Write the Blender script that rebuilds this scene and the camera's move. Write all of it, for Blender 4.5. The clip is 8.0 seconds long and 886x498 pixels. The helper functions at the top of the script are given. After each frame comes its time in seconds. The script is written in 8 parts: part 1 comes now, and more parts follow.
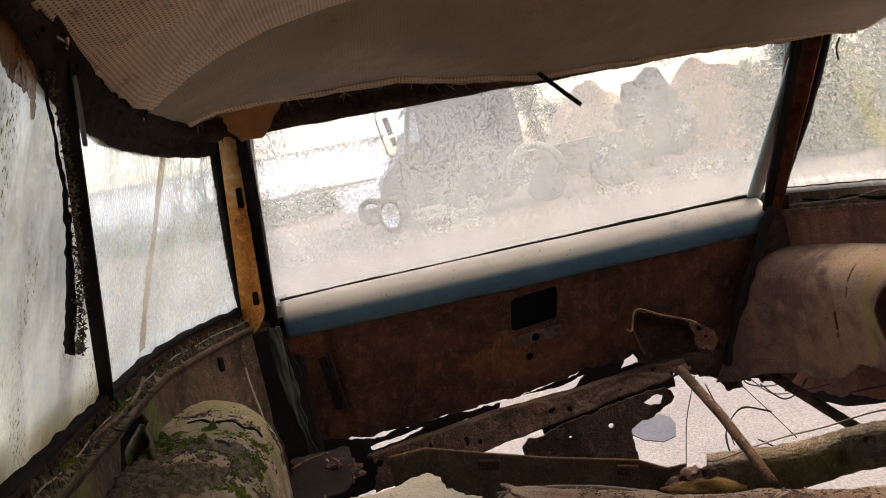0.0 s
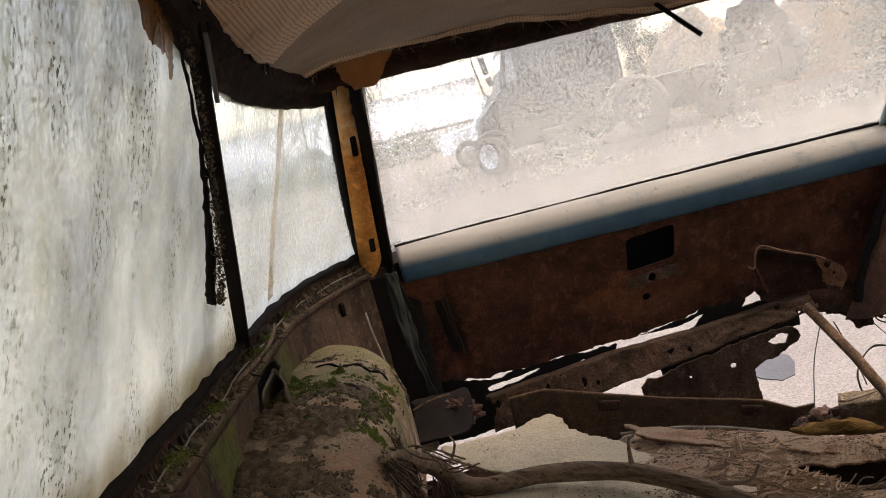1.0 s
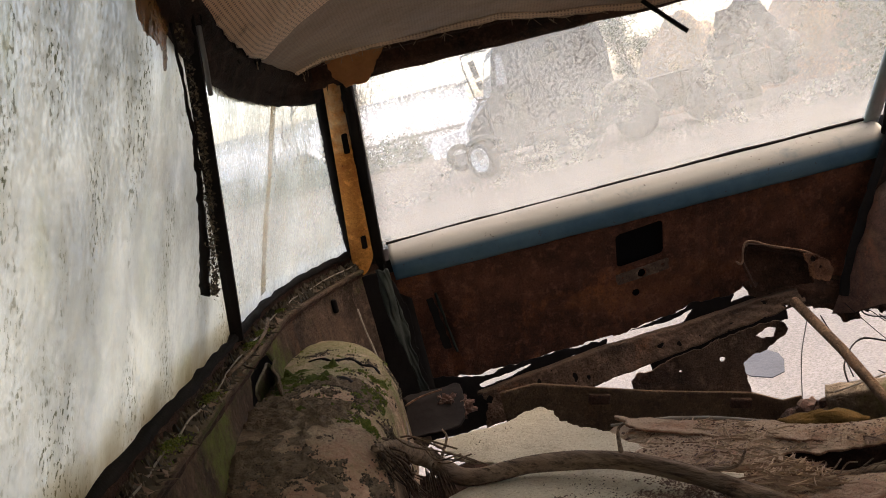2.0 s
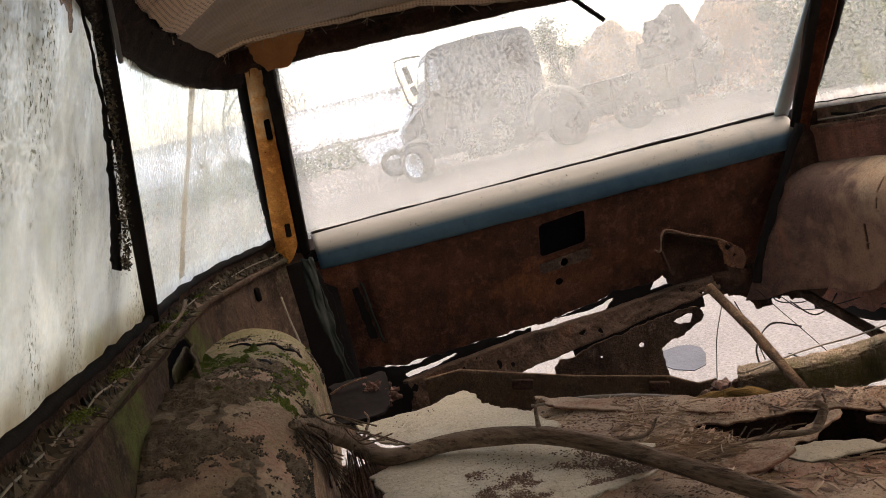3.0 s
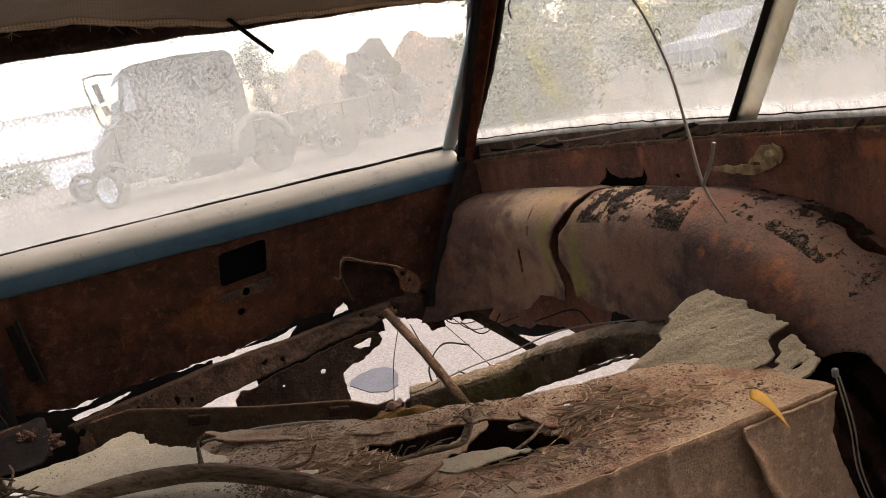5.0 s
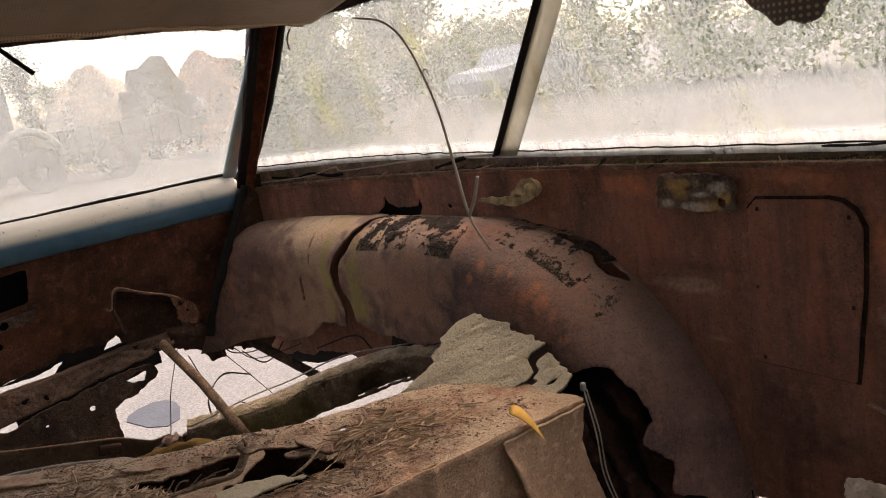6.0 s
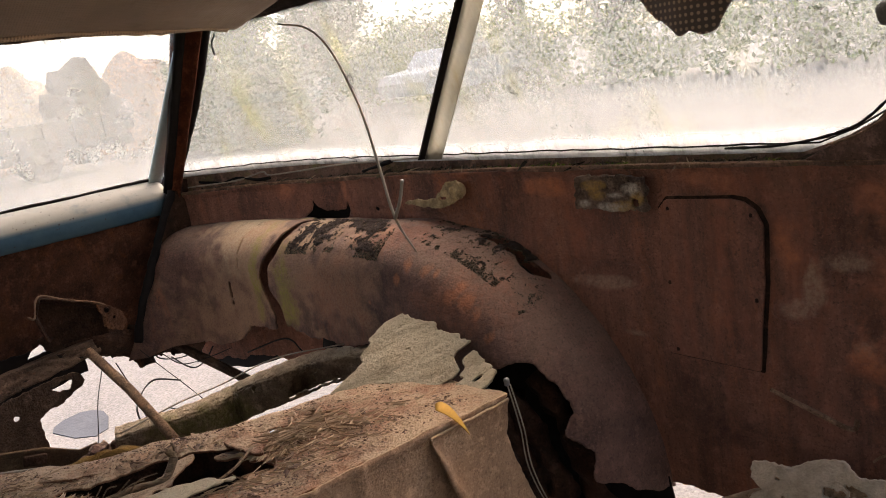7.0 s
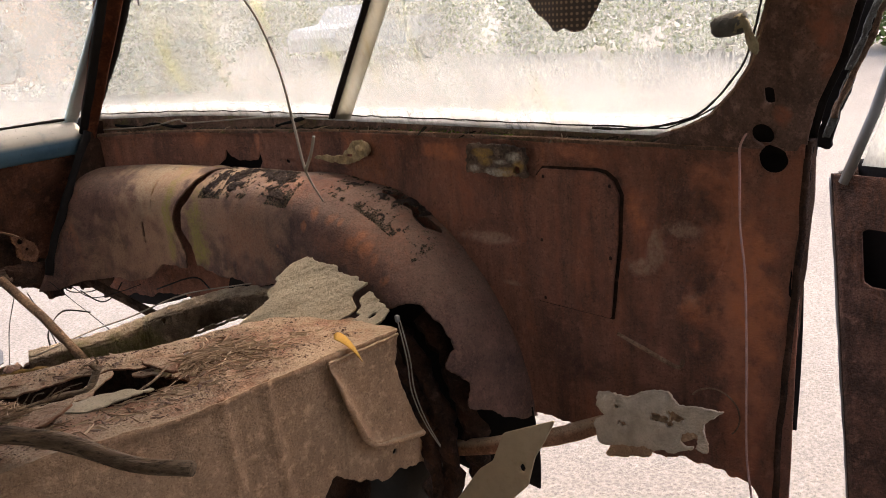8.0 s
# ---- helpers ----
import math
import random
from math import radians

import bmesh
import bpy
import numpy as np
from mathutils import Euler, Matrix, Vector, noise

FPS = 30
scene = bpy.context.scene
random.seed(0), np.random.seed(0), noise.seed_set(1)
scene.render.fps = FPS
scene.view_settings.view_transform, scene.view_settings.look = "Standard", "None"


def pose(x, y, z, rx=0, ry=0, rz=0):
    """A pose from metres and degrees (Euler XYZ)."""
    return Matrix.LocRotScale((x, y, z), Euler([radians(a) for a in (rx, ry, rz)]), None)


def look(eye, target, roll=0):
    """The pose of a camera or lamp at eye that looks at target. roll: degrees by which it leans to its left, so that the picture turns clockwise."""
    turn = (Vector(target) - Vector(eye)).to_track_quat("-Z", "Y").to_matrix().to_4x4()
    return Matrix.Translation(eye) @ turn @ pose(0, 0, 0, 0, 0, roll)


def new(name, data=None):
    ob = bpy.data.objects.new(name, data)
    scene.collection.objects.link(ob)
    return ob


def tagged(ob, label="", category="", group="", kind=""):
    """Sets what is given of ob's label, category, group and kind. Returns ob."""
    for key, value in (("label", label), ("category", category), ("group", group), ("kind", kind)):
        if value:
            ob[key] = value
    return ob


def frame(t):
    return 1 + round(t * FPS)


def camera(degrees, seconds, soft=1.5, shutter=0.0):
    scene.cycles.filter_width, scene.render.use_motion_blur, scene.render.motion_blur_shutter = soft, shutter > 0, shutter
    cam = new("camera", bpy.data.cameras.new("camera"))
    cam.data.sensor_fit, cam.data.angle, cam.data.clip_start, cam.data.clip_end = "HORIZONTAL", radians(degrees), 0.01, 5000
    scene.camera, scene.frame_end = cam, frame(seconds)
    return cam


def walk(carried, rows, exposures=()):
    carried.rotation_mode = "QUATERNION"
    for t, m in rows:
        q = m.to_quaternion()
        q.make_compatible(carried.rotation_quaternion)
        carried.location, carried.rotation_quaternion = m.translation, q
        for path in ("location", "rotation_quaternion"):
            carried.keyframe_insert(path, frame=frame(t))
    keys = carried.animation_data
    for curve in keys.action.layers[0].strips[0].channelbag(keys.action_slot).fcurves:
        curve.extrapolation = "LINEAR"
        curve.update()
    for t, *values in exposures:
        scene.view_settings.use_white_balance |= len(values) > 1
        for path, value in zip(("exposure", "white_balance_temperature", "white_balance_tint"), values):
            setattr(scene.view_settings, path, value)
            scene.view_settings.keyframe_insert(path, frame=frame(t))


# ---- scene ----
cam = camera(55.4, 8.0, 0.95)
PATH = [
    (0, (-0.407, 0.019, 1.343), (-0.193, 1.996, 1.134), -11.6),
    (0.5, (-0.439, 0.023, 1.357), (-0.483, 2.004, 1.086), -14.1),
    (1, (-0.438, 0.026, 1.354), (-0.482, 2.004, 1.062), -14.2),
    (1.5, (-0.44, 0.018, 1.35), (-0.472, 1.996, 1.057), -14.4),
    (2.8, (-0.441, -0.004, 1.306), (-0.389, 1.975, 1.022), -14.1),
    (3, (-0.429, -0.007, 1.295), (-0.299, 1.965, 0.987), -13.9),
    (3.5, (-0.404, -0.018, 1.278), (-0.052, 1.916, 0.913), -13.9),
    (4, (-0.403, -0.023, 1.273), (0.032, 1.886, 0.867), -14.1),
    (4.5, (-0.389, -0.022, 1.282), (0.174, 1.846, 0.839), -13.5),
    (5, (-0.364, -0.033, 1.287), (0.416, 1.765, 0.891), -11.4),
    (5.2, (-0.349, -0.038, 1.302), (0.544, 1.708, 0.911), -10.9),
    (6.3, (-0.36, -0.089, 1.295), (0.89, 1.408, 0.851), -8.7),
    (6.5, (-0.36, -0.091, 1.294), (0.907, 1.389, 0.842), -8.8),
    (7, (-0.368, -0.115, 1.303), (0.945, 1.327, 0.857), -8.9),
    (7.5, (-0.399, -0.182, 1.291), (1.044, 1.096, 0.757), -7.0),
    (8, (-0.502, -0.253, 1.331), (0.945, 1.01, 0.774), -4.1),
]
EXPOSURE = ((0.0, 3.05), (3.5, 3.08), (4.5, 3.03), (5.1, 3.01), (6.5, 3.18), (8.0, 3.40))
walk(cam, [(t, look(eye, target, roll)) for t, eye, target, roll in PATH], EXPOSURE)

# ---- world, sun, exposure ----
world = bpy.data.worlds.new("sky_world")
scene.world = world
world.use_nodes = True
wn = world.node_tree.nodes
sky = wn.new("ShaderNodeTexSky")
sky.sky_type, sky.sun_disc = "NISHITA", False
sky.sun_elevation, sky.sun_rotation = radians(60), radians(84)
sky.air_density, sky.dust_density, sky.ozone_density = 1.0, 3.0, 1.0
wn["Background"].inputs["Strength"].default_value = 0.15
haze = wn.new("ShaderNodeMix")
haze.data_type, haze.blend_type = "RGBA", "MULTIPLY"
haze.inputs["Factor"].default_value, haze.inputs["B"].default_value = 1.0, (1.18, 1.0, 0.90, 1)
world.node_tree.links.new(sky.outputs[0], haze.inputs["A"])
world.node_tree.links.new(haze.outputs["Result"], wn["Background"].inputs["Color"])
sun = new("sun", bpy.data.lights.new("sun", "SUN"))
sun.data.energy, sun.data.angle, sun.data.color = 0.75, radians(45), (1.0, 0.95, 0.88)
sun.matrix_world = look((5.0, 0.53, 8.66), (0, 0, 0))


# ---- materials ----
def material(name, rough=0.8, metal=0.0):
    m = bpy.data.materials.new(name)
    m.use_nodes = True
    b = m.node_tree.nodes["Principled BSDF"]
    b.inputs["Roughness"].default_value, b.inputs["Metallic"].default_value = rough, metal
    if rough > 0.65:
        b.inputs["Specular IOR Level"].default_value = 0.12
    return m, m.node_tree.nodes, m.node_tree.links, b


def coords(n, l, scale=(1, 1, 1)):
    tc, mp = n.new("ShaderNodeTexCoord"), n.new("ShaderNodeMapping")
    mp.inputs["Scale"].default_value = scale
    l.new(tc.outputs["Object"], mp.inputs["Vector"])
    return mp.outputs["Vector"]


def grain(n, l, vec, scale, detail=6.0, rough=0.6, lo=0.35, hi=0.65, distort=0.0):
    t, r = n.new("ShaderNodeTexNoise"), n.new("ShaderNodeMapRange")
    t.inputs["Scale"].default_value, t.inputs["Detail"].default_value = scale, detail
    t.inputs["Roughness"].default_value, t.inputs["Distortion"].default_value = rough, distort
    r.inputs["From Min"].default_value, r.inputs["From Max"].default_value = lo, hi
    l.new(vec, t.inputs["Vector"])
    l.new(t.outputs["Fac"], r.inputs["Value"])
    return r.outputs["Result"]


def blend(n, l, fac, a, b):
    m = n.new("ShaderNodeMix")
    m.data_type = "RGBA"
    for sock, v in ((m.inputs["Factor"], fac), (m.inputs["A"], a), (m.inputs["B"], b)):
        if isinstance(v, (int, float)):
            sock.default_value = v
        elif isinstance(v, tuple):
            sock.default_value = (*v, 1)
        else:
            l.new(v, sock)
    return m.outputs["Result"]


def times(n, l, a, b, op="MULTIPLY"):
    m = n.new("ShaderNodeMath")
    m.operation = op
    m.use_clamp = True
    for sock, v in zip(m.inputs, (a, b)):
        if isinstance(v, (int, float)):
            sock.default_value = v
        else:
            l.new(v, sock)
    return m.outputs[0]


def relief(n, l, b, height, strength=0.5, distance=0.004):
    u = n.new("ShaderNodeBump")
    u.inputs["Strength"].default_value, u.inputs["Distance"].default_value = strength, distance
    l.new(height, u.inputs["Height"])
    l.new(u.outputs["Normal"], b.inputs["Normal"])


def upward(n, l, lo, hi):
    """How far the surface faces up: dust and moss settle there."""
    g, s, r = n.new("ShaderNodeNewGeometry"), n.new("ShaderNodeSeparateXYZ"), n.new("ShaderNodeMapRange")
    r.inputs["From Min"].default_value, r.inputs["From Max"].default_value = lo, hi
    l.new(g.outputs["Normal"], s.inputs["Vector"])
    l.new(s.outputs["Z"], r.inputs["Value"])
    return r.outputs["Result"]


def rust(name, dark, mid, orange, patches=0.5, dust=None, dust_lo=0.3, rough=0.85, green=None, bump=0.5, streak=1.0, mottle=0.6, tall=1.0):
    """Rusted sheet steel: brown at two scales, orange bloom, pits, drip streaks and dust where it faces up."""
    m, n, l, b = material(name, rough)
    v = coords(n, l)
    vs = coords(n, l, (1, 1, 0.18 * streak + (1 - streak)))
    c = blend(n, l, grain(n, l, coords(n, l, (1, 1, tall)), 9, 8, 0.72, 0.38, 0.62), dark, mid)
    c = blend(n, l, times(n, l, grain(n, l, v, 42, 6, 0.7, 0.52, 0.66), mottle), c, tuple(min(1, x * 1.7 + 0.008) for x in mid))
    bloom = times(n, l, grain(n, l, vs, 7, 8, 0.7, 0.62 - 0.14 * patches, 0.80 - 0.14 * patches, 0.6), grain(n, l, v, 60, 4, 0.7, 0.3, 0.7))
    c = blend(n, l, bloom, c, orange)
    drip = grain(n, l, coords(n, l, (1, 1, 0.08)), 28, 5, 0.6, 0.56, 0.74)
    c = blend(n, l, times(n, l, drip, 0.55), c, tuple(x * 0.45 for x in dark))
    if green:
        c = blend(n, l, times(n, l, grain(n, l, v, 6, 6, 0.7, 0.52, 0.68), grain(n, l, v, 45, 5, 0.7, 0.35, 0.6)), c, green)
    if dust:
        d = times(n, l, upward(n, l, dust_lo, dust_lo + 0.5), grain(n, l, v, 14, 7, 0.7, 0.30, 0.52))
        c = blend(n, l, times(n, l, d, 0.9), c, dust)
    c = blend(n, l, times(n, l, grain(n, l, v, 260, 3, 0.6, 0.54, 0.70), 0.22), c, tuple(min(1, x * 1.9 + 0.01) for x in mid))
    pits = grain(n, l, v, 210, 3, 0.6, 0.55, 0.66)
    c = blend(n, l, times(n, l, pits, 0.45), c, tuple(x * 0.4 for x in dark))
    l.new(c, b.inputs["Base Color"])
    h = n.new("ShaderNodeMath")
    h.operation = "ADD"
    l.new(grain(n, l, v, 120, 6, 0.7, 0.2, 0.8), h.inputs[0])
    l.new(grain(n, l, v, 16, 4, 0.6, 0.2, 0.8), h.inputs[1])
    relief(n, l, b, h.outputs[0], min(1.0, bump * 1.6), 0.006)
    return m


def primer(m, colour, lo, hi):
    """Adds tall patches of old primer to a rusted material."""
    n, l = m.node_tree.nodes, m.node_tree.links
    b = n["Principled BSDF"]
    old = b.inputs["Base Color"].links[0].from_socket
    k = times(n, l, grain(n, l, coords(n, l, (1, 1, 0.30)), 4.5, 6, 0.65, lo, hi, 0.8), grain(n, l, coords(n, l), 38, 6, 0.7, 0.30, 0.55))
    l.new(blend(n, l, times(n, l, k, 0.8), old, colour), b.inputs["Base Color"])
    return m


def stain(m, colour, spots, amount=0.8, fine=60):
    """Marks with a place of their own, some standing for light: (x, y, z, radius along y, radius along z)."""
    n, l = m.node_tree.nodes, m.node_tree.links
    b = n["Principled BSDF"]
    c = b.inputs["Base Color"].links[0].from_socket
    tc = n.new("ShaderNodeTexCoord")
    wob = n.new("ShaderNodeTexNoise")
    wob.inputs["Scale"].default_value, wob.inputs["Detail"].default_value = 22, 5
    l.new(tc.outputs["Object"], wob.inputs["Vector"])
    for x, y, z, ry, rz in spots:
        mp = n.new("ShaderNodeMapping")
        mp.vector_type = "POINT"
        mp.inputs["Location"].default_value = (-x / 0.3, -y / ry, -z / rz)
        mp.inputs["Scale"].default_value = (1 / 0.3, 1 / ry, 1 / rz)
        l.new(tc.outputs["Object"], mp.inputs["Vector"])
        ln, add, r = n.new("ShaderNodeVectorMath"), n.new("ShaderNodeMath"), n.new("ShaderNodeMapRange")
        ln.operation = "LENGTH"
        l.new(mp.outputs["Vector"], ln.inputs[0])
        add.operation = "MULTIPLY_ADD"
        add.inputs[1].default_value = 2.4
        l.new(wob.outputs["Fac"], add.inputs[0])
        l.new(ln.outputs["Value"], add.inputs[2])
        r.inputs["From Min"].default_value, r.inputs["From Max"].default_value = 2.25, 1.65
        l.new(add.outputs[0], r.inputs["Value"])
        k = times(n, l, r.outputs["Result"], grain(n, l, coords(n, l), fine, 5, 0.7, 0.25, 0.6))
        c = blend(n, l, times(n, l, k, amount), c, colour)
    l.new(c, b.inputs["Base Color"])
    return m


def plain(name, colour, rough=0.7, metal=0.0, vary=0.25, scale=12, bump=0.25):
    """Worn paint, rubber, plastic or stone: a colour with two scales of dirt."""
    m, n, l, b = material(name, rough, metal)
    v = coords(n, l)
    c = blend(n, l, grain(n, l, v, scale, 6, 0.65, 0.3, 0.7), colour, tuple(x * (1 - vary) for x in colour))
    c = blend(n, l, times(n, l, grain(n, l, v, scale * 9, 4, 0.6, 0.5, 0.75), vary), c, tuple(x * 0.4 for x in colour))
    l.new(c, b.inputs["Base Color"])
    relief(n, l, b, grain(n, l, v, scale * 6, 5, 0.6, 0.2, 0.8), bump, 0.003)
    return m


DUST = (0.40, 0.292, 0.182)
RUST_WALL = rust("rusted inner panel", (0.108, 0.049, 0.033), (0.250, 0.109, 0.067), (0.42, 0.140, 0.052), 0.75, mottle=0.3, tall=0.3)
RUST_WALL.node_tree.nodes["Principled BSDF"].inputs["Specular IOR Level"].default_value = 0.25
primer(RUST_WALL, (0.30, 0.105, 0.055), 0.54, 0.66)
RUST_LEFT = rust("grey-brown mossy panel", (0.036, 0.023, 0.015), (0.105, 0.066, 0.043), (0.20, 0.09, 0.045), 0.45, (0.22, 0.16, 0.10), 0.3, green=(0.075, 0.09, 0.022))
RUST_ARCH = rust("rusted wheel arch", (0.068, 0.036, 0.025), (0.152, 0.077, 0.052), (0.34, 0.115, 0.045), 0.38, (0.155, 0.098, 0.064), 0.35, bump=0.28, mottle=0.35)
RUST_ARCH_LEFT = rust("mossy wheel arch", (0.15, 0.09, 0.056), (0.45, 0.31, 0.19), (0.42, 0.19, 0.095), 0.55, (0.38, 0.285, 0.175), 0.5, green=(0.17, 0.18, 0.05), bump=0.6)
stain(RUST_ARCH_LEFT, (0.17, 0.185, 0.05), ((-0.70, 1.60, 0.97, 0.12, 0.06), (-0.64, 1.25, 0.90, 0.10, 0.05), (-0.76, 1.40, 0.98, 0.12, 0.03)), 0.65, 90)
stain(RUST_ARCH_LEFT, (0.40, 0.20, 0.125), ((-0.72, 1.24, 0.98, 0.05, 0.03), (-0.66, 1.05, 0.93, 0.09, 0.06)), 0.6, 60)
# Scuffs on the pressed shapes, with their highlights painted in.
stain(RUST_WALL, (0.38, 0.245, 0.16), ((0.79, 0.755, 0.873, 0.075, 0.012), (0.79, 0.695, 0.79, 0.035, 0.009), (0.79, 0.418, 0.862, 0.032, 0.016), (0.79, 0.342, 0.937, 0.05, 0.016), (0.79, 0.385, 0.90, 0.014, 0.04), (0.79, 0.316, 0.82, 0.020, 0.018)), 0.65, 130)
stain(RUST_WALL, (0.42, 0.155, 0.080), ((0.79, 0.255, 0.87, 0.065, 0.20), (0.79, 0.225, 0.76, 0.045, 0.24), (0.79, 0.30, 1.03, 0.03, 0.035), (0.79, 0.79, 1.03, 0.035, 0.03), (0.79, 1.66, 1.035, 0.04, 0.035), (0.79, 1.46, 1.03, 0.012, 0.05), (0.79, 0.55, 1.06, 0.05, 0.02)), 0.9, 40)
stain(RUST_WALL, (0.50, 0.165, 0.070), ((0.79, 0.235, 0.90, 0.035, 0.12), (0.79, 0.20, 0.80, 0.03, 0.16), (0.79, 0.315, 0.80, 0.03, 0.05), (0.79, 0.425, 0.955, 0.022, 0.045), (0.79, 0.86, 1.045, 0.05, 0.018)), 0.75, 55)
stain(RUST_WALL, (0.030, 0.016, 0.012), ((0.79, 0.30, 0.99, 0.055, 0.045), (0.79, 0.44, 0.80, 0.018, 0.12), (0.79, 0.40, 0.70, 0.02, 0.10), (0.79, 0.66, 0.85, 0.02, 0.15), (0.79, 0.53, 0.66, 0.05, 0.06), (0.79, 0.31, 0.86, 0.028, 0.05), (0.79, 0.43, 0.62, 0.16, 0.05), (0.79, 0.60, 0.64, 0.06, 0.11), (0.79, 0.31, 0.74, 0.05, 0.06)), 0.38, 60)
RUST_ARCH.node_tree.nodes["Principled BSDF"].inputs["Specular IOR Level"].default_value = 0.3
# Tan dust on the arch top, paled for light from the rear glass.
stain(RUST_ARCH, (0.50, 0.385, 0.225), ((0.62, 1.71, 0.985, 0.13, 0.09), (0.62, 1.65, 0.95, 0.11, 0.12), (0.62, 1.42, 0.985, 0.09, 0.05)), 0.62, 170)
# Lighter brown in place of light on the arch's rear face.
stain(RUST_ARCH, (0.31, 0.178, 0.098), ((0.62, 1.68, 0.86, 0.18, 0.18), (0.62, 1.62, 0.90, 0.08, 0.18), (0.62, 1.46, 0.90, 0.12, 0.16), (0.62, 1.28, 0.87, 0.16, 0.12), (0.60, 1.72, 0.76, 0.25, 0.10)), 0.68, 210)
stain(RUST_ARCH, (0.23, 0.20, 0.03), ((0.60, 1.606, 0.87, 0.024, 0.15), (0.60, 1.49, 0.84, 0.045, 0.12)), 0.75, 90)
stain(RUST_ARCH, (0.50, 0.18, 0.055), ((0.62, 1.070, 0.928, 0.014, 0.020), (0.61, 1.092, 0.905, 0.012, 0.014), (0.62, 1.027, 0.920, 0.015, 0.016), (0.62, 1.003, 0.917, 0.010, 0.012), (0.62, 0.964, 0.880, 0.016, 0.014), (0.62, 0.930, 0.872, 0.014, 0.016), (0.62, 0.950, 0.895, 0.012, 0.010), (0.60, 1.183, 0.850, 0.008, 0.008), (0.62, 0.905, 0.855, 0.010, 0.014), (0.61, 0.875, 0.817, 0.012, 0.014)), 0.42, 90)
stain(RUST_ARCH, (0.26, 0.10, 0.05), ((0.62, 0.96, 0.86, 0.12, 0.08), (0.62, 1.13, 0.97, 0.09, 0.03), (0.62, 1.30, 0.86, 0.12, 0.08)), 0.40, 90)
stain(RUST_LEFT, (0.13, 0.15, 0.03), ((-0.78, 1.45, 0.98, 0.10, 0.08), (-0.78, 1.32, 0.96, 0.06, 0.07), (-0.78, 1.05, 1.0, 0.09, 0.06)), 0.8, 70)
RUST_TAIL = rust("rusted tailgate panel", (0.042, 0.018, 0.011), (0.112, 0.043, 0.023), (0.32, 0.10, 0.030), 0.60, streak=0.5)
stain(RUST_TAIL, (0.30, 0.105, 0.03), ((-0.0, 2.0, 0.83, 9.0, 0.05), ), 0.2, 20)
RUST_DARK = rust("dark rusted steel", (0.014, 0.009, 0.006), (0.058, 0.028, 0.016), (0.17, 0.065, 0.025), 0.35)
RUST_FLOOR = rust("dusty rusted floor", (0.14, 0.066, 0.036), (0.33, 0.17, 0.092), (0.36, 0.125, 0.052), 0.55, DUST, 0.25, bump=0.8, streak=0.0)
stain(RUST_FLOOR, (0.20, 0.055, 0.028), ((0.2, 0.95, 0.76, 0.10, 0.3), (0.2, 1.32, 0.76, 0.05, 0.3)), 0.6, 30)
RUST_RISER = rust("rusted floor step", (0.29, 0.177, 0.101), (0.405, 0.254, 0.146), (0.42, 0.20, 0.08), 0.35, DUST, 0.4, bump=0.4)
# Dusty plate in a lighter tone, for stronger light on the left plates.
LIT_PLATE = rust("dusty floor plate lightened for light", (0.40, 0.32, 0.205), (0.52, 0.435, 0.29), (0.36, 0.19, 0.09), 0.3, (0.53, 0.45, 0.30), 0.0, bump=0.35, streak=0.0, mottle=0.3)
DUSTY_PLATE = rust("grey dusty steel plate", (0.255, 0.205, 0.130), (0.345, 0.285, 0.185), (0.26, 0.14, 0.07), 0.25, (0.35, 0.29, 0.19), 0.0, bump=0.35, streak=0.0, mottle=0.3)
ORANGE_PAINT = rust("orange rusted paint", (0.40, 0.145, 0.028), (0.60, 0.255, 0.055), (0.16, 0.045, 0.014), 0.85, streak=0.9)
stain(ORANGE_PAINT, (0.66, 0.52, 0.30), ((-0.60, 1.66, 1.43, 0.06, 0.09), (-0.61, 1.72, 1.32, 0.03, 0.10)), 0.55, 45)
RAIL_RUST = rust("black-brown roof rail", (0.010, 0.007, 0.005), (0.034, 0.020, 0.014), (0.09, 0.038, 0.018), 0.4)
RED_RUST = rust("red rusted pillar", (0.045, 0.014, 0.008), (0.13, 0.038, 0.015), (0.30, 0.085, 0.022), 0.5)
BLACK = plain("black rubber and cavity backing", (0.013, 0.010, 0.008), 0.9, vary=0.4, scale=40)
# Near black: shade of cavities and corners put into the colour, plus dark parts.
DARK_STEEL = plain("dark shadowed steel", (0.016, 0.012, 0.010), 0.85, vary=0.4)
WHITE_PAINT = plain("weathered white paint", (0.78, 0.78, 0.76), 0.5, vary=0.1, scale=2)
CHALK_BLUE = plain("faded pale blue channel", (0.42, 0.50, 0.50), 0.6, vary=0.2, scale=20)
GREEN_GREY = plain("verdigris rubber strip", (0.034, 0.037, 0.029), 0.85, vary=0.4, scale=30)
GREY_BAR = plain("worn grey bar", (0.16, 0.15, 0.135), 0.6, 0.3)
WIRE_GREY = plain("grey wire", (0.27, 0.215, 0.15), 0.6, vary=0.3, scale=60)
WIRE_DARK = plain("dark wire", (0.03, 0.026, 0.022), 0.7, vary=0.3, scale=60)
WIRE_PINK = plain("faded pink cable", (0.52, 0.29, 0.24), 0.6, vary=0.4, scale=50)
BRASS = plain("corroded pale brass", (0.52, 0.37, 0.19), 0.75, 0.1, vary=0.65, scale=60, bump=0.8)
TYRE = plain("dusty black tyre", (0.030, 0.025, 0.020), 0.9, vary=0.3)


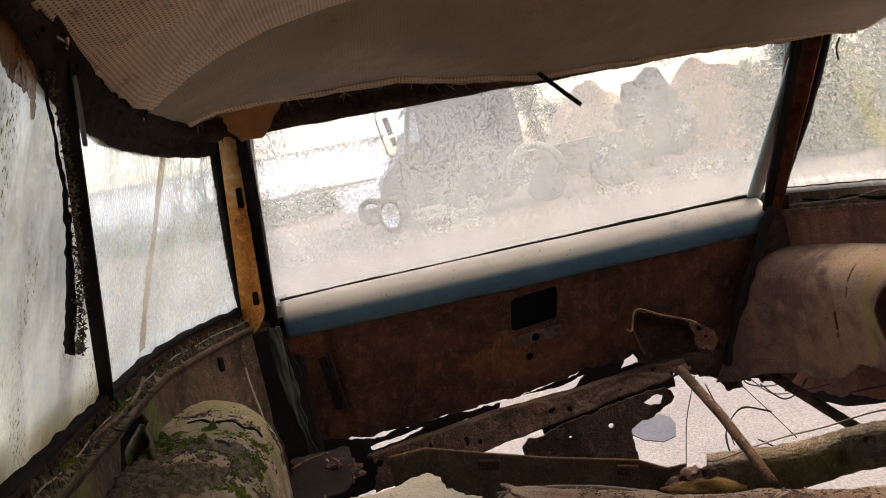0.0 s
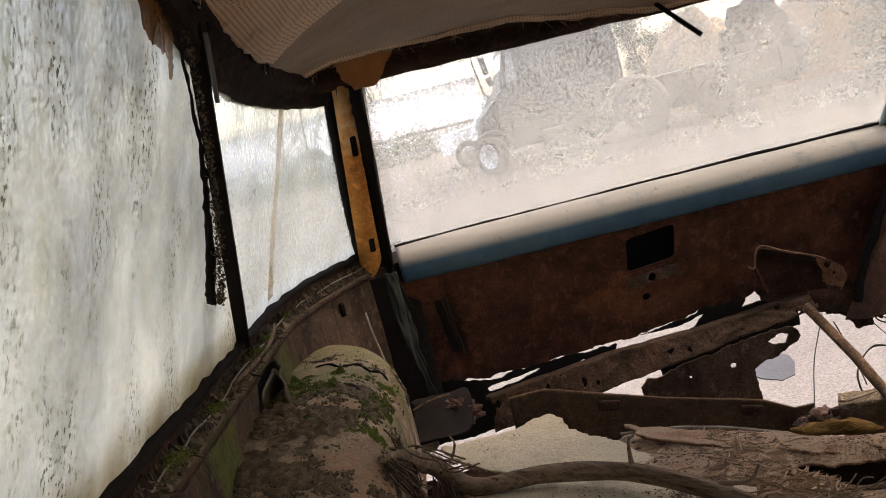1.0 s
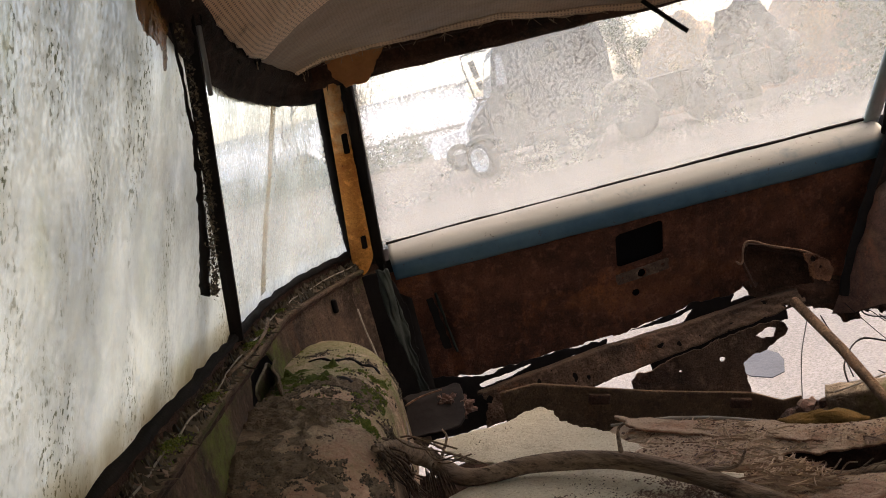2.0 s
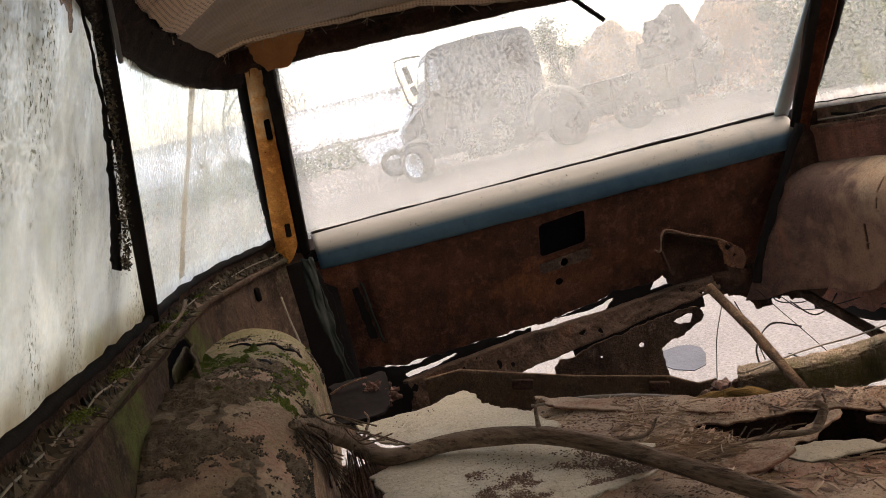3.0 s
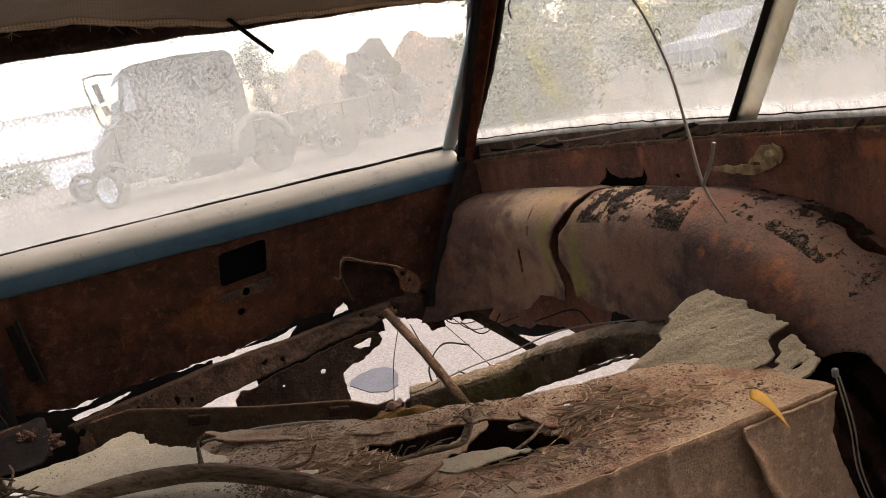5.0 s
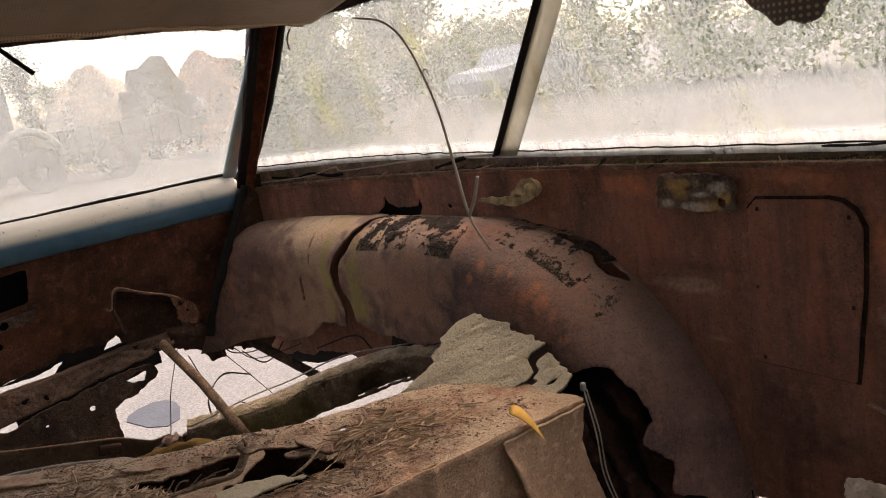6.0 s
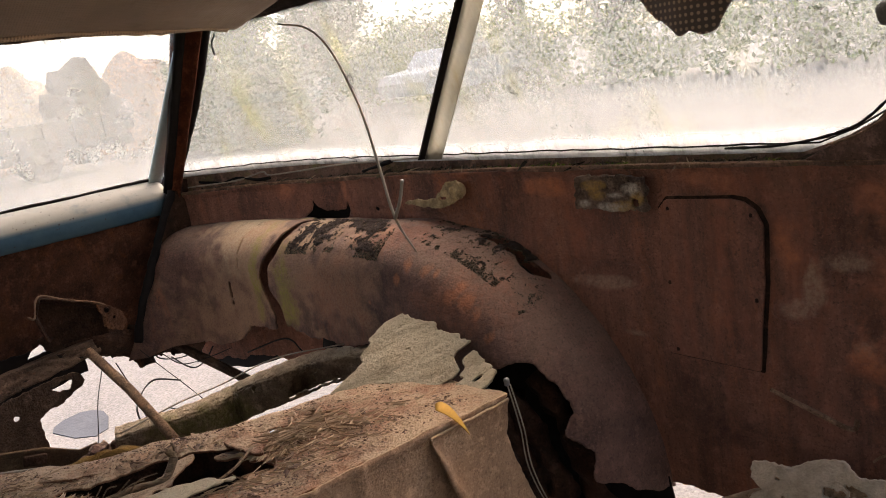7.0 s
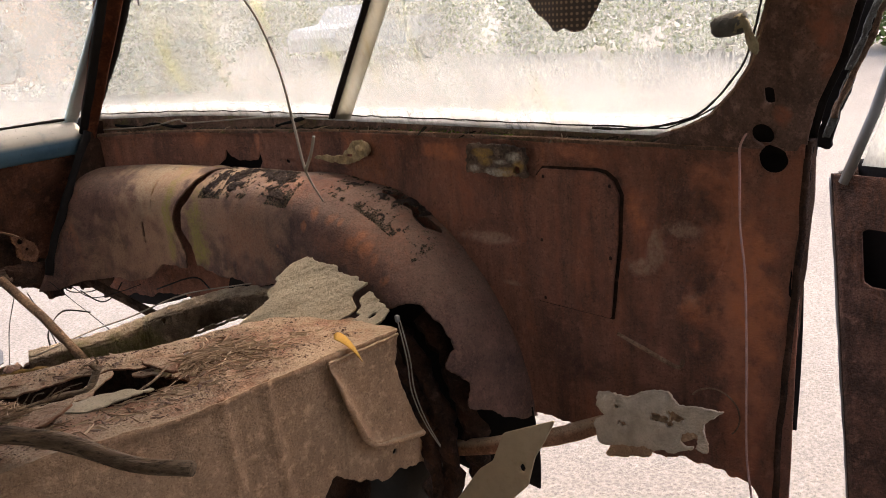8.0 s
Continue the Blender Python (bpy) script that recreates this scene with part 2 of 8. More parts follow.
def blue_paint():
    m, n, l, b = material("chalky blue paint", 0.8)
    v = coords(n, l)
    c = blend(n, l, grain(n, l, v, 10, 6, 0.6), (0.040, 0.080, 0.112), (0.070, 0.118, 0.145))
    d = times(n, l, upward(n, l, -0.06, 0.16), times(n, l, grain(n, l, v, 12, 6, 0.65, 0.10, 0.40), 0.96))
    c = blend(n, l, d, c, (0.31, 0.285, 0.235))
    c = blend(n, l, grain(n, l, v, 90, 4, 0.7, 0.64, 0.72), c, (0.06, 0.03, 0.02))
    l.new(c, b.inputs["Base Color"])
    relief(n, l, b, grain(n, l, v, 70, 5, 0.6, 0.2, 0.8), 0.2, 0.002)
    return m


def dirty_glass(name, film, veil, tint, holes=0.0, fine=130, tall=0.6, specks=0.0, speck_colour=(0.05, 0.045, 0.025), stain=(0.30, 0.20, 0.08), stains=0.3, deposit=0.0, foot_colour=(0.62, 0.61, 0.58), foot_top=1.15, clear_under=None, cloud=0.18):
    """A clear pane under a film of pale dirt that lets light through: washed out in small spots, with dark specks in columns and runs of algae and rust."""
    m, n, l, b = material(name)
    v = coords(n, l)
    clear, gloss, fresnel = n.new("ShaderNodeBsdfTransparent"), n.new("ShaderNodeBsdfGlossy"), n.new("ShaderNodeFresnel")
    gloss.inputs["Roughness"].default_value = 0.06
    fresnel.inputs["IOR"].default_value = 1.45
    pane = n.new("ShaderNodeMixShader")
    l.new(times(n, l, fresnel.outputs[0], 0.4), pane.inputs[0])
    l.new(clear.outputs[0], pane.inputs[1])
    l.new(gloss.outputs[0], pane.inputs[2])
    sep, height = n.new("ShaderNodeSeparateXYZ"), n.new("ShaderNodeMapRange")
    l.new(v, sep.inputs[0])
    low = 1.0 if clear_under is None else clear_under
    height.inputs["From Min"].default_value, height.inputs["From Max"].default_value = low, low + 0.05
    l.new(sep.outputs["Z"], height.inputs["Value"])
    # colour of the film: soft clouds, columns of stain, specks
    c = blend(n, l, grain(n, l, coords(n, l, (1, 1, 0.6)), 6, 6, 0.6, 0.35, 0.65, 0.4), tint, tuple(x * (1 - cloud) for x in tint))
    c = blend(n, l, times(n, l, grain(n, l, coords(n, l, (1, 1, 0.20)), 11, 8, 0.7, 0.54, 0.72), stains), c, stain)
    columns = grain(n, l, coords(n, l, (1, 1, 0.22)), 13, 6, 0.65, 0.46, 0.62)
    dots = times(n, l, grain(n, l, coords(n, l, (1, 1, 0.6)), 230, 4, 0.6, 0.56, 0.60), times(n, l, columns, 0.12, "ADD"))
    dots = times(n, l, dots, specks)
    smear = times(n, l, times(n, l, columns, grain(n, l, coords(n, l, (1, 1, 0.3)), 34, 7, 0.75, 0.50, 0.70)), specks * 0.22)
    c = blend(n, l, smear, c, tuple(x * 2.4 for x in speck_colour))
    c = blend(n, l, dots, c, speck_colour)
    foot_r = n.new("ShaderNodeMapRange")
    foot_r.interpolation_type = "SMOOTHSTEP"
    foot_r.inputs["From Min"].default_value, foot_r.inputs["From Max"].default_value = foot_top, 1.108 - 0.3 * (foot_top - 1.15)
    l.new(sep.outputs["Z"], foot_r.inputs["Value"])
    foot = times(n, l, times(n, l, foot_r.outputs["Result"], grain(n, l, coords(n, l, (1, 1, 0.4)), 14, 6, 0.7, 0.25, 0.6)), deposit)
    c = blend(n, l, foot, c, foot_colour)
    # cover: film with washed-out spots
    spots = times(n, l, grain(n, l, coords(n, l, (1, 1, tall)), fine, 3, 0.6, 0.495, 0.535), grain(n, l, coords(n, l, (1, 1, 0.55)), 7, 7, 0.7, 0.30, 0.46))
    spots = times(n, l, times(n, l, spots, height.outputs["Result"]), holes)
    cover = times(n, l, times(n, l, grain(n, l, coords(n, l, (1, 1, 0.4)), 16, 8, 0.7, 0.32, 0.68), veil), film, "ADD")
    cover = times(n, l, cover, times(n, l, 1.0, spots, "SUBTRACT"))
    if clear_under is not None:
        cover = times(n, l, cover, times(n, l, times(n, l, height.outputs["Result"], 0.30), 0.70, "ADD"))
    cover = times(n, l, cover, times(n, l, dots, smear, "ADD"), "ADD")
    cover = times(n, l, cover, foot, "ADD")
    dull, through_dirt = n.new("ShaderNodeBsdfDiffuse"), n.new("ShaderNodeBsdfTranslucent")
    l.new(c, dull.inputs["Color"])
    l.new(c, through_dirt.inputs["Color"])
    dirt = n.new("ShaderNodeMixShader")
    dirt.inputs[0].default_value = 0.85
    l.new(dull.outputs[0], dirt.inputs[1])
    l.new(through_dirt.outputs[0], dirt.inputs[2])
    out = n.new("ShaderNodeMixShader")
    l.new(cover, out.inputs[0])
    l.new(pane.outputs[0], out.inputs[1])
    l.new(dirt.outputs[0], out.inputs[2])
    l.new(out.outputs[0], n["Material Output"].inputs["Surface"])
    return m


def vinyl(name="perforated tan vinyl", a=(0.40, 0.283, 0.183), d=(0.25, 0.175, 0.112), dot=(0.03, 0.02, 0.014), plane=(1, 1, 0), dots=0.75, pitch=185.0):
    m, n, l, b = material(name, 0.6)
    tc, sc = n.new("ShaderNodeTexCoord"), n.new("ShaderNodeVectorMath")
    l.new(tc.outputs["Object"], sc.inputs[0])
    sc.operation = "SCALE"
    sc.inputs["Scale"].default_value = pitch
    fr = n.new("ShaderNodeVectorMath")
    fr.operation = "FRACTION"
    l.new(sc.outputs[0], fr.inputs[0])
    dis = n.new("ShaderNodeVectorMath")
    dis.operation = "DISTANCE"
    flat = n.new("ShaderNodeVectorMath")
    flat.operation = "MULTIPLY"
    flat.inputs[1].default_value = plane
    l.new(fr.outputs[0], flat.inputs[0])
    l.new(flat.outputs[0], dis.inputs[0])
    dis.inputs[1].default_value = tuple(0.5 * k for k in plane)
    r = n.new("ShaderNodeMapRange")
    r.inputs["From Min"].default_value, r.inputs["From Max"].default_value = 0.31, 0.22
    l.new(dis.outputs["Value"], r.inputs["Value"])
    v = coords(n, l)
    c = blend(n, l, grain(n, l, v, 6, 6, 0.6), a, d)
    c = blend(n, l, grain(n, l, v, 25, 6, 0.7, 0.58, 0.75), c, (0.16, 0.105, 0.06))
    c = blend(n, l, times(n, l, r.outputs["Result"], dots), c, dot)
    l.new(c, b.inputs["Base Color"])
    relief(n, l, b, grain(n, l, v, 40, 4, 0.6), 0.25, 0.003)
    return m


def gravel():
    m, n, l, b = material("pale gravel", 0.95)
    v = coords(n, l)
    vo = n.new("ShaderNodeTexVoronoi")
    vo.inputs["Scale"].default_value = 80
    l.new(v, vo.inputs["Vector"])
    c = blend(n, l, grain(n, l, v, 0.5, 8, 0.6), (0.066, 0.060, 0.051), (0.118, 0.106, 0.089))
    c = blend(n, l, times(n, l, grain(n, l, coords(n, l, (0.25, 1.6, 1)), 1.1, 7, 0.65, 0.50, 0.66), 0.55), c, (0.058, 0.052, 0.044))
    c = blend(n, l, grain(n, l, v, 90, 5, 0.7, 0.4, 0.65), c, (0.045, 0.040, 0.034))
    c = blend(n, l, times(n, l, vo.outputs["Distance"], 0.5), c, (0.17, 0.153, 0.130))
    l.new(c, b.inputs["Base Color"])
    relief(n, l, b, grain(n, l, v, 70, 6, 0.7, 0.2, 0.8), 0.6, 0.008)
    return m


def bark(name, a, b2, along=None):
    m, n, l, b = material(name, 0.9)
    v = coords(n, l, (1, 1, 1))
    if along is not None:
        mp = v.node
        mp.vector_type = "TEXTURE"
        mp.inputs["Rotation"].default_value = (0, 0, along)
        mp.inputs["Scale"].default_value = (6, 1, 1)
    c = blend(n, l, grain(n, l, v, 45, 6, 0.7), a, b2)
    c = blend(n, l, grain(n, l, v, 160, 4, 0.7, 0.5, 0.7), c, tuple(x * 0.4 for x in a))
    l.new(c, b.inputs["Base Color"])
    relief(n, l, b, grain(n, l, v, 140, 6, 0.7, 0.2, 0.8), 0.9, 0.004)
    return m


def leafy(name, a, b2):
    m, n, l, b = material(name, 0.7)
    g = n.new("ShaderNodeNewGeometry")
    l.new(blend(n, l, g.outputs["Random Per Island"], a, b2), b.inputs["Base Color"])
    b.inputs["Subsurface Weight"].default_value = 0.0
    return m


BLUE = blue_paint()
# One vinyl in two tones: ceiling paled for window light, band darkened for shade.
VINYL = vinyl("perforated tan vinyl", (0.56, 0.365, 0.215), (0.45, 0.29, 0.168))
VINYL_SHADED = vinyl("smooth vinyl darkened for shade", (0.25, 0.168, 0.100), (0.185, 0.124, 0.075), dots=0.25)
HEM = vinyl("pale torn vinyl hem", (0.55, 0.38, 0.24), (0.36, 0.24, 0.15), (0.05, 0.03, 0.02), (1, 1, 0), 0.6, 160.0)
FELT = plain("torn tan backing felt", (0.34, 0.25, 0.165), 0.95, vary=0.35, scale=40, bump=0.6)
GLASS_REAR = dirty_glass("dusty rear glass", 0.46, 0.16, (0.272, 0.266, 0.228), holes=0.74, fine=165, tall=0.7, stain=(0.20, 0.18, 0.08), stains=0.25, clear_under=1.125)
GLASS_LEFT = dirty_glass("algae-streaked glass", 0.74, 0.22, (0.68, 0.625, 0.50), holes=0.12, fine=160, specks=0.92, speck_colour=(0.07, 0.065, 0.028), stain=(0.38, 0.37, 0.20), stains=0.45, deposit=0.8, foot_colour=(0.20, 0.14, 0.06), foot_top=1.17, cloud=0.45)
GLASS_LEFT_REAR = dirty_glass("rain-streaked glass", 0.36, 0.24, (0.64, 0.59, 0.45), holes=0.45, fine=200, specks=0.6, stain=(0.46, 0.33, 0.12), stains=0.4, deposit=0.85)
GLASS_RIGHT = dirty_glass("lichen-streaked glass", 0.30, 0.26, (0.225, 0.230, 0.205), holes=0.88, fine=230, tall=0.35, specks=0.35, stain=(0.225, 0.215, 0.075), stains=0.72, deposit=0.80, foot_colour=(0.50, 0.49, 0.46), foot_top=1.14, clear_under=1.16)
GRAVEL = gravel()
BARK = bark("weathered bark", (0.10, 0.065, 0.038), (0.27, 0.185, 0.112), radians(-50))
TREE_BARK = bark("tree bark", (0.09, 0.075, 0.06), (0.17, 0.145, 0.12))
MOSS = leafy("green and yellow moss", (0.05, 0.085, 0.012), (0.17, 0.17, 0.03))
SOIL = leafy("dark leaf mould", (0.020, 0.016, 0.010), (0.125, 0.094, 0.058))
STRAW = leafy("dry straw and needles", (0.17, 0.10, 0.055), (0.42, 0.30, 0.18))
CRUMBS = leafy("rust and dirt crumbs", (0.09, 0.05, 0.03), (0.24, 0.16, 0.105))
LEAVES_GREEN = leafy("ivy leaves", (0.035, 0.055, 0.015), (0.13, 0.15, 0.04))
LEAVES_DARK = leafy("conifer needles", (0.03, 0.045, 0.02), (0.075, 0.09, 0.045))
LEAF_YELLOW = plain("dry yellow leaf", (0.50, 0.28, 0.055), 0.7, vary=0.3, scale=40)


# ---- building helpers ----
def part(name, bm, mat, parent=None, label="", thick=0.0, smooth=True, side=0.0):
    """Links a bmesh as one mesh object, under a thing or a part."""
    me = bpy.data.meshes.new(name)
    bm.to_mesh(me)
    bm.free()
    me.materials.append(mat)
    if smooth:
        me.shade_smooth()
    ob = new(name, me)
    if parent:
        ob.parent = parent
        ob.matrix_parent_inverse = parent.matrix_basis.inverted() if parent.parent is None else Matrix()
    if label:
        ob["label"] = label
    if thick:
        s = ob.modifiers.new("thickness", "SOLIDIFY")
        s.thickness, s.offset = thick, side
    return ob


def thing(name, at, label, category, group="", kind=""):
    e = new(name)
    e.location = at
    bpy.context.view_layer.update()
    return tagged(e, label, category, group, kind)


def ns(x, y, z=0.0, scale=1.0):
    return noise.noise(Vector((x * scale, y * scale, z * scale + 3.7)))


def ragged(x, y, amp, scale=14.0, seed=0.0):
    """Uneven edge: coarse bites and fine teeth."""
    return amp * (ns(x + seed, y, seed, scale) + 0.5 * ns(x, y + seed, seed + 5, scale * 3) + 0.25 * ns(x, y, seed + 9, scale * 9))


def lerp_table(table, x):
    """Straight interpolation in a short table of (x, value)."""
    if x <= table[0][0]:
        return table[0][1]
    for (a, p), (b, q) in zip(table, table[1:]):
        if x <= b:
            return p + (q - p) * (x - a) / (b - a)
    return table[-1][1]


def smooth(e0, e1, x):
    t = max(0.0, min(1.0, (x - e0) / (e1 - e0)))
    return t * t * (3 - 2 * t)


def rect(x, y, cx, cy, hx, hy, r):
    """Signed distance to a rounded rectangle, positive outside."""
    dx, dy = abs(x - cx) - hx + r, abs(y - cy) - hy + r
    return math.hypot(max(dx, 0), max(dy, 0)) + min(max(dx, dy), 0) - r


def inside(poly, x, y):
    """Signed distance to a polygon, positive inside."""
    d, c = 1e9, False
    for (ax, ay), (bx_, by_) in zip(poly, poly[1:] + poly[:1]):
        ex, ey = bx_ - ax, by_ - ay
        t = max(0, min(1, ((x - ax) * ex + (y - ay) * ey) / (ex * ex + ey * ey)))
        d = min(d, math.hypot(x - ax - t * ex, y - ay - t * ey))
        if (ay > y) != (by_ > y) and x < ex * (y - ay) / ey + ax:
            c = not c
    return d if c else -d


def sheet(f, u0, u1, v0, v1, nu, nv, keep=None):
    """A sheet f(u, v) on a grid, cut along keep(u, v) = 0."""
    bm = bmesh.new()
    us = [u0 + (u1 - u0) * i / nu for i in range(nu + 1)]
    vs = [v0 + (v1 - v0) * j / nv for j in range(nv + 1)]
    val = {(i, j): (keep(us[i], vs[j]) if keep else 1.0) for i in range(nu + 1) for j in range(nv + 1)}
    made = {}

    def corner(k):
        if k not in made:
            made[k] = bm.verts.new(f(us[k[0]], vs[k[1]]))
        return made[k]

    def cut(a, b):
        k = (min(a, b), max(a, b))
        if k not in made:
            t = max(0.02, min(0.98, val[k[0]] / (val[k[0]] - val[k[1]])))
            u = us[k[0][0]] + (us[k[1][0]] - us[k[0][0]]) * t
            v = vs[k[0][1]] + (vs[k[1][1]] - vs[k[0][1]]) * t
            made[k] = bm.verts.new(f(u, v))
        return made[k]

    for i in range(nu):
        for j in range(nv):
            cs = [(i, j), (i + 1, j), (i + 1, j + 1), (i, j + 1)]
            if all(val[c] <= 0 for c in cs):
                continue
            ring = []
            for a, b in zip(cs, cs[1:] + cs[:1]):
                if val[a] > 0:
                    ring.append(corner(a))
                if (val[a] > 0) != (val[b] > 0):
                    ring.append(cut(a, b))
            if len(ring) > 2:
                bm.faces.new(ring)
    return bm


def tube(points, radius, seg=8, bm=None, wobble=0.0):
    """A round bar along a line of points; radius is one number or one for each point."""
    bm = bm or bmesh.new()
    pts = [Vector(p) for p in points]
    rad = radius if isinstance(radius, (list, tuple)) else [radius] * len(pts)
    rings, up = [], Vector((0.13, 0.29, 0.95))
    for i, p in enumerate(pts):
        d = (pts[min(i + 1, len(pts) - 1)] - pts[max(i - 1, 0)]).normalized()
        s = d.cross(up)
        s = s.normalized() if s.length > 0.05 else d.cross(Vector((1, 0, 0))).normalized()
        w = s.cross(d)
        rings.append([bm.verts.new(p + (s * math.cos(a) + w * math.sin(a)) * rad[i] * (1 + wobble * ns(p.x * 30 + a, p.y * 30, p.z * 30)))
                      for a in (2 * math.pi * k / seg for k in range(seg))])
    for r, q in zip(rings, rings[1:]):
        for k in range(seg):
            bm.faces.new((r[k], r[(k + 1) % seg], q[(k + 1) % seg], q[k]))
    bm.faces.new(rings[0][::-1])
    bm.faces.new(rings[-1])
    return bm


def curve(points, steps=6):
    """Points on a smooth line through the given ones."""
    p = [Vector(q) for q in points]
    p = [2 * p[0] - p[1]] + p + [2 * p[-1] - p[-2]]
    out = []
    for i in range(1, len(p) - 2):
        for k in range(steps):
            t = k / steps
            a, b, c, d = p[i - 1:i + 3]
            out.append(0.5 * (2 * b + (c - a) * t + (2 * a - 5 * b + 4 * c - d) * t * t + (3 * b - a - 3 * c + d) * t ** 3))
    return out + [p[-2]]


def box(size, m=None, bevel=0.0, bm=None):
    """A block with bevelled edges, its middle at the pose m."""
    b = bmesh.new()
    bmesh.ops.create_cube(b, size=1.0)
    bmesh.ops.scale(b, vec=size, verts=b.verts)
    if bevel:
        bmesh.ops.bevel(b, geom=b.edges[:], offset=bevel, segments=2, affect="EDGES", profile=0.5)
    if m is not None:
        bmesh.ops.transform(b, matrix=m, verts=b.verts)
    if bm is None:
        return b
    me = bpy.data.meshes.new("joined")
    b.to_mesh(me)
    b.free()
    bm.from_mesh(me)
    bpy.data.meshes.remove(me)
    return bm


def prism(outline, depth, m=None, bm=None):
    """A flat outline in x and z, given depth along y."""
    bm = bm or bmesh.new()
    m = m or Matrix()
    a = [bm.verts.new(m @ Vector((x, 0, z))) for x, z in outline]
    b = [bm.verts.new(m @ Vector((x, depth, z))) for x, z in outline]
    bm.faces.new(a)
    bm.faces.new(b[::-1])
    for i in range(len(a)):
        j = (i + 1) % len(a)
        bm.faces.new((a[j], a[i], b[i], b[j]))
    return bm


def lathe(profile, seg, m):
    """A turned shape: profile of (radius, along), round the x axis of the pose m."""
    bm = bmesh.new()
    rings = [[bm.verts.new(m @ Vector((h, r * math.cos(a), r * math.sin(a)))) for a in (2 * math.pi * k / seg for k in range(seg))] for r, h in profile]
    for r, q in zip(rings, rings[1:]):
        for k in range(seg):
            bm.faces.new((r[k], r[(k + 1) % seg], q[(k + 1) % seg], q[k]))
    return bm


# ---- the wagon's shape ----
BELT = 1.105


def wall_x(y):
    """Half width inside at the belt."""
    return 0.79 - (0.155 * ((y - 1.45) / 0.5) ** 2 if y > 1.45 else 0.0)


def glass_x(y, z):
    return wall_x(y) + 0.004 - 0.33 * (z - BELT)


yc, zc, R = 1.20, 0.445, 0.550
L1 = R * radians(97)


def arch_pt(s, q, w):
    """Wheel arch: q runs from the front foot over the wheel to the rear, w from the wall inwards and down."""
    inset = 0.195 * (1 - (1 - min(1, w / 0.22)) ** 1.9) if w < 0.22 else 0.195
    drop = 0.105 * (min(1, w / 0.22)) ** 2.3 + max(0, w - 0.22)
    if s > 0:
        drop += 0.024 * smooth(0.075, 0.0, w) * smooth(L1 - 0.25, L1 - 0.10, q)
    lump = 0.005 * ns(q, w, s, 8) + 0.002 * ns(q, w, s, 30)
    if q < L1:
        a = -radians(7) + q / R
        r = R - drop + lump
        y, z = yc - r * math.cos(a), zc + r * math.sin(a)
    else:
        y, z = yc + q - L1, zc + R - drop + lump - 0.03 * (q - L1)
    flare = max(0.0, y - 1.62) if s > 0 else 0.0
    if s > 0 and y > 1.80:
        inset += (0.045 + 0.50 * max(0.0, w - 0.22)) * (max(0.0, y - 1.855) / 0.083) ** 2 * min(1.0, w / 0.10)
    if s < 0 and y > 1.5:
        inset -= 0.05 * ((y - 1.5) / 0.215) ** 1.5
        z -= 0.35 * max(0.0, y - 1.58) ** 2 + 6.0 * max(0.0, y - 1.70) ** 2
    return (s * (0.796 - inset - flare ** 1.4 * (0.22 + 0.5 * min(0.3, drop))), y, z)


TOPLINE = ((0.60, 1.558), (0.76, 1.548), (0.837, 1.525), (0.874, 1.502), (0.966, 1.479), (1.05, 1.464), (1.173, 1.452), (1.325, 1.447), (1.8, 1.446))


def window_top(y):
    return sum(lerp_table(TOPLINE, y + d) for d in (-0.03, 0.0, 0.03)) / 3


wagon = thing("station_wagon", (0, 0.8, 0), "rusted-out two-door station wagon shell standing on gravel", "car wreck")

# ---- ground ----
G = bmesh.new()
bmesh.ops.create_grid(G, x_segments=60, y_segments=60, size=700)
for vert in G.verts:
    far = max(0.0, vert.co.length - 30)
    vert.co.z = 0.25 * ns(vert.co.x, vert.co.y, 0, 0.02) * min(1, far / 60)
tagged(part("ground", G, GRAVEL), "pale tan gravel yard", "ground", kind="structure")


# ---- sides ----
LEDGE = rust("brown rusted ledge", (0.080, 0.048, 0.034), (0.21, 0.122, 0.082), (0.33, 0.125, 0.055), 0.5, (0.25, 0.155, 0.105), 0.5, green=(0.13, 0.13, 0.035))


ACC = [(0.470, 0.757), (0.63, 0.765), (0.634, 0.79), (0.626, 1.012), (0.612, 1.028), (0.50, 1.031), (0.480, 1.027), (0.462, 1.014), (0.451, 0.990), (0.455, 0.90), (0.464, 0.827)]


def belt_edge(y):
    """Height of the rolled edge under the right-hand windows."""
    return lerp_table(((0.2, 1.084), (0.6, 1.082), (0.95, 1.079), (1.20, 1.074), (1.55, 1.060), (1.96, 1.055)), y)


def bend_off(line, y, z):
    """Distance to a bent line on a wall."""
    best = 9.0
    for (a, b), (c, d) in zip(line, line[1:]):
        t = ((y - a) * (c - a) + (z - b) * (d - b)) / ((c - a) ** 2 + (d - b) ** 2)
        t = min(1.0, max(0.0, t))
        best = min(best, math.hypot(y - a - t * (c - a), z - b - t * (d - b)))
    return best


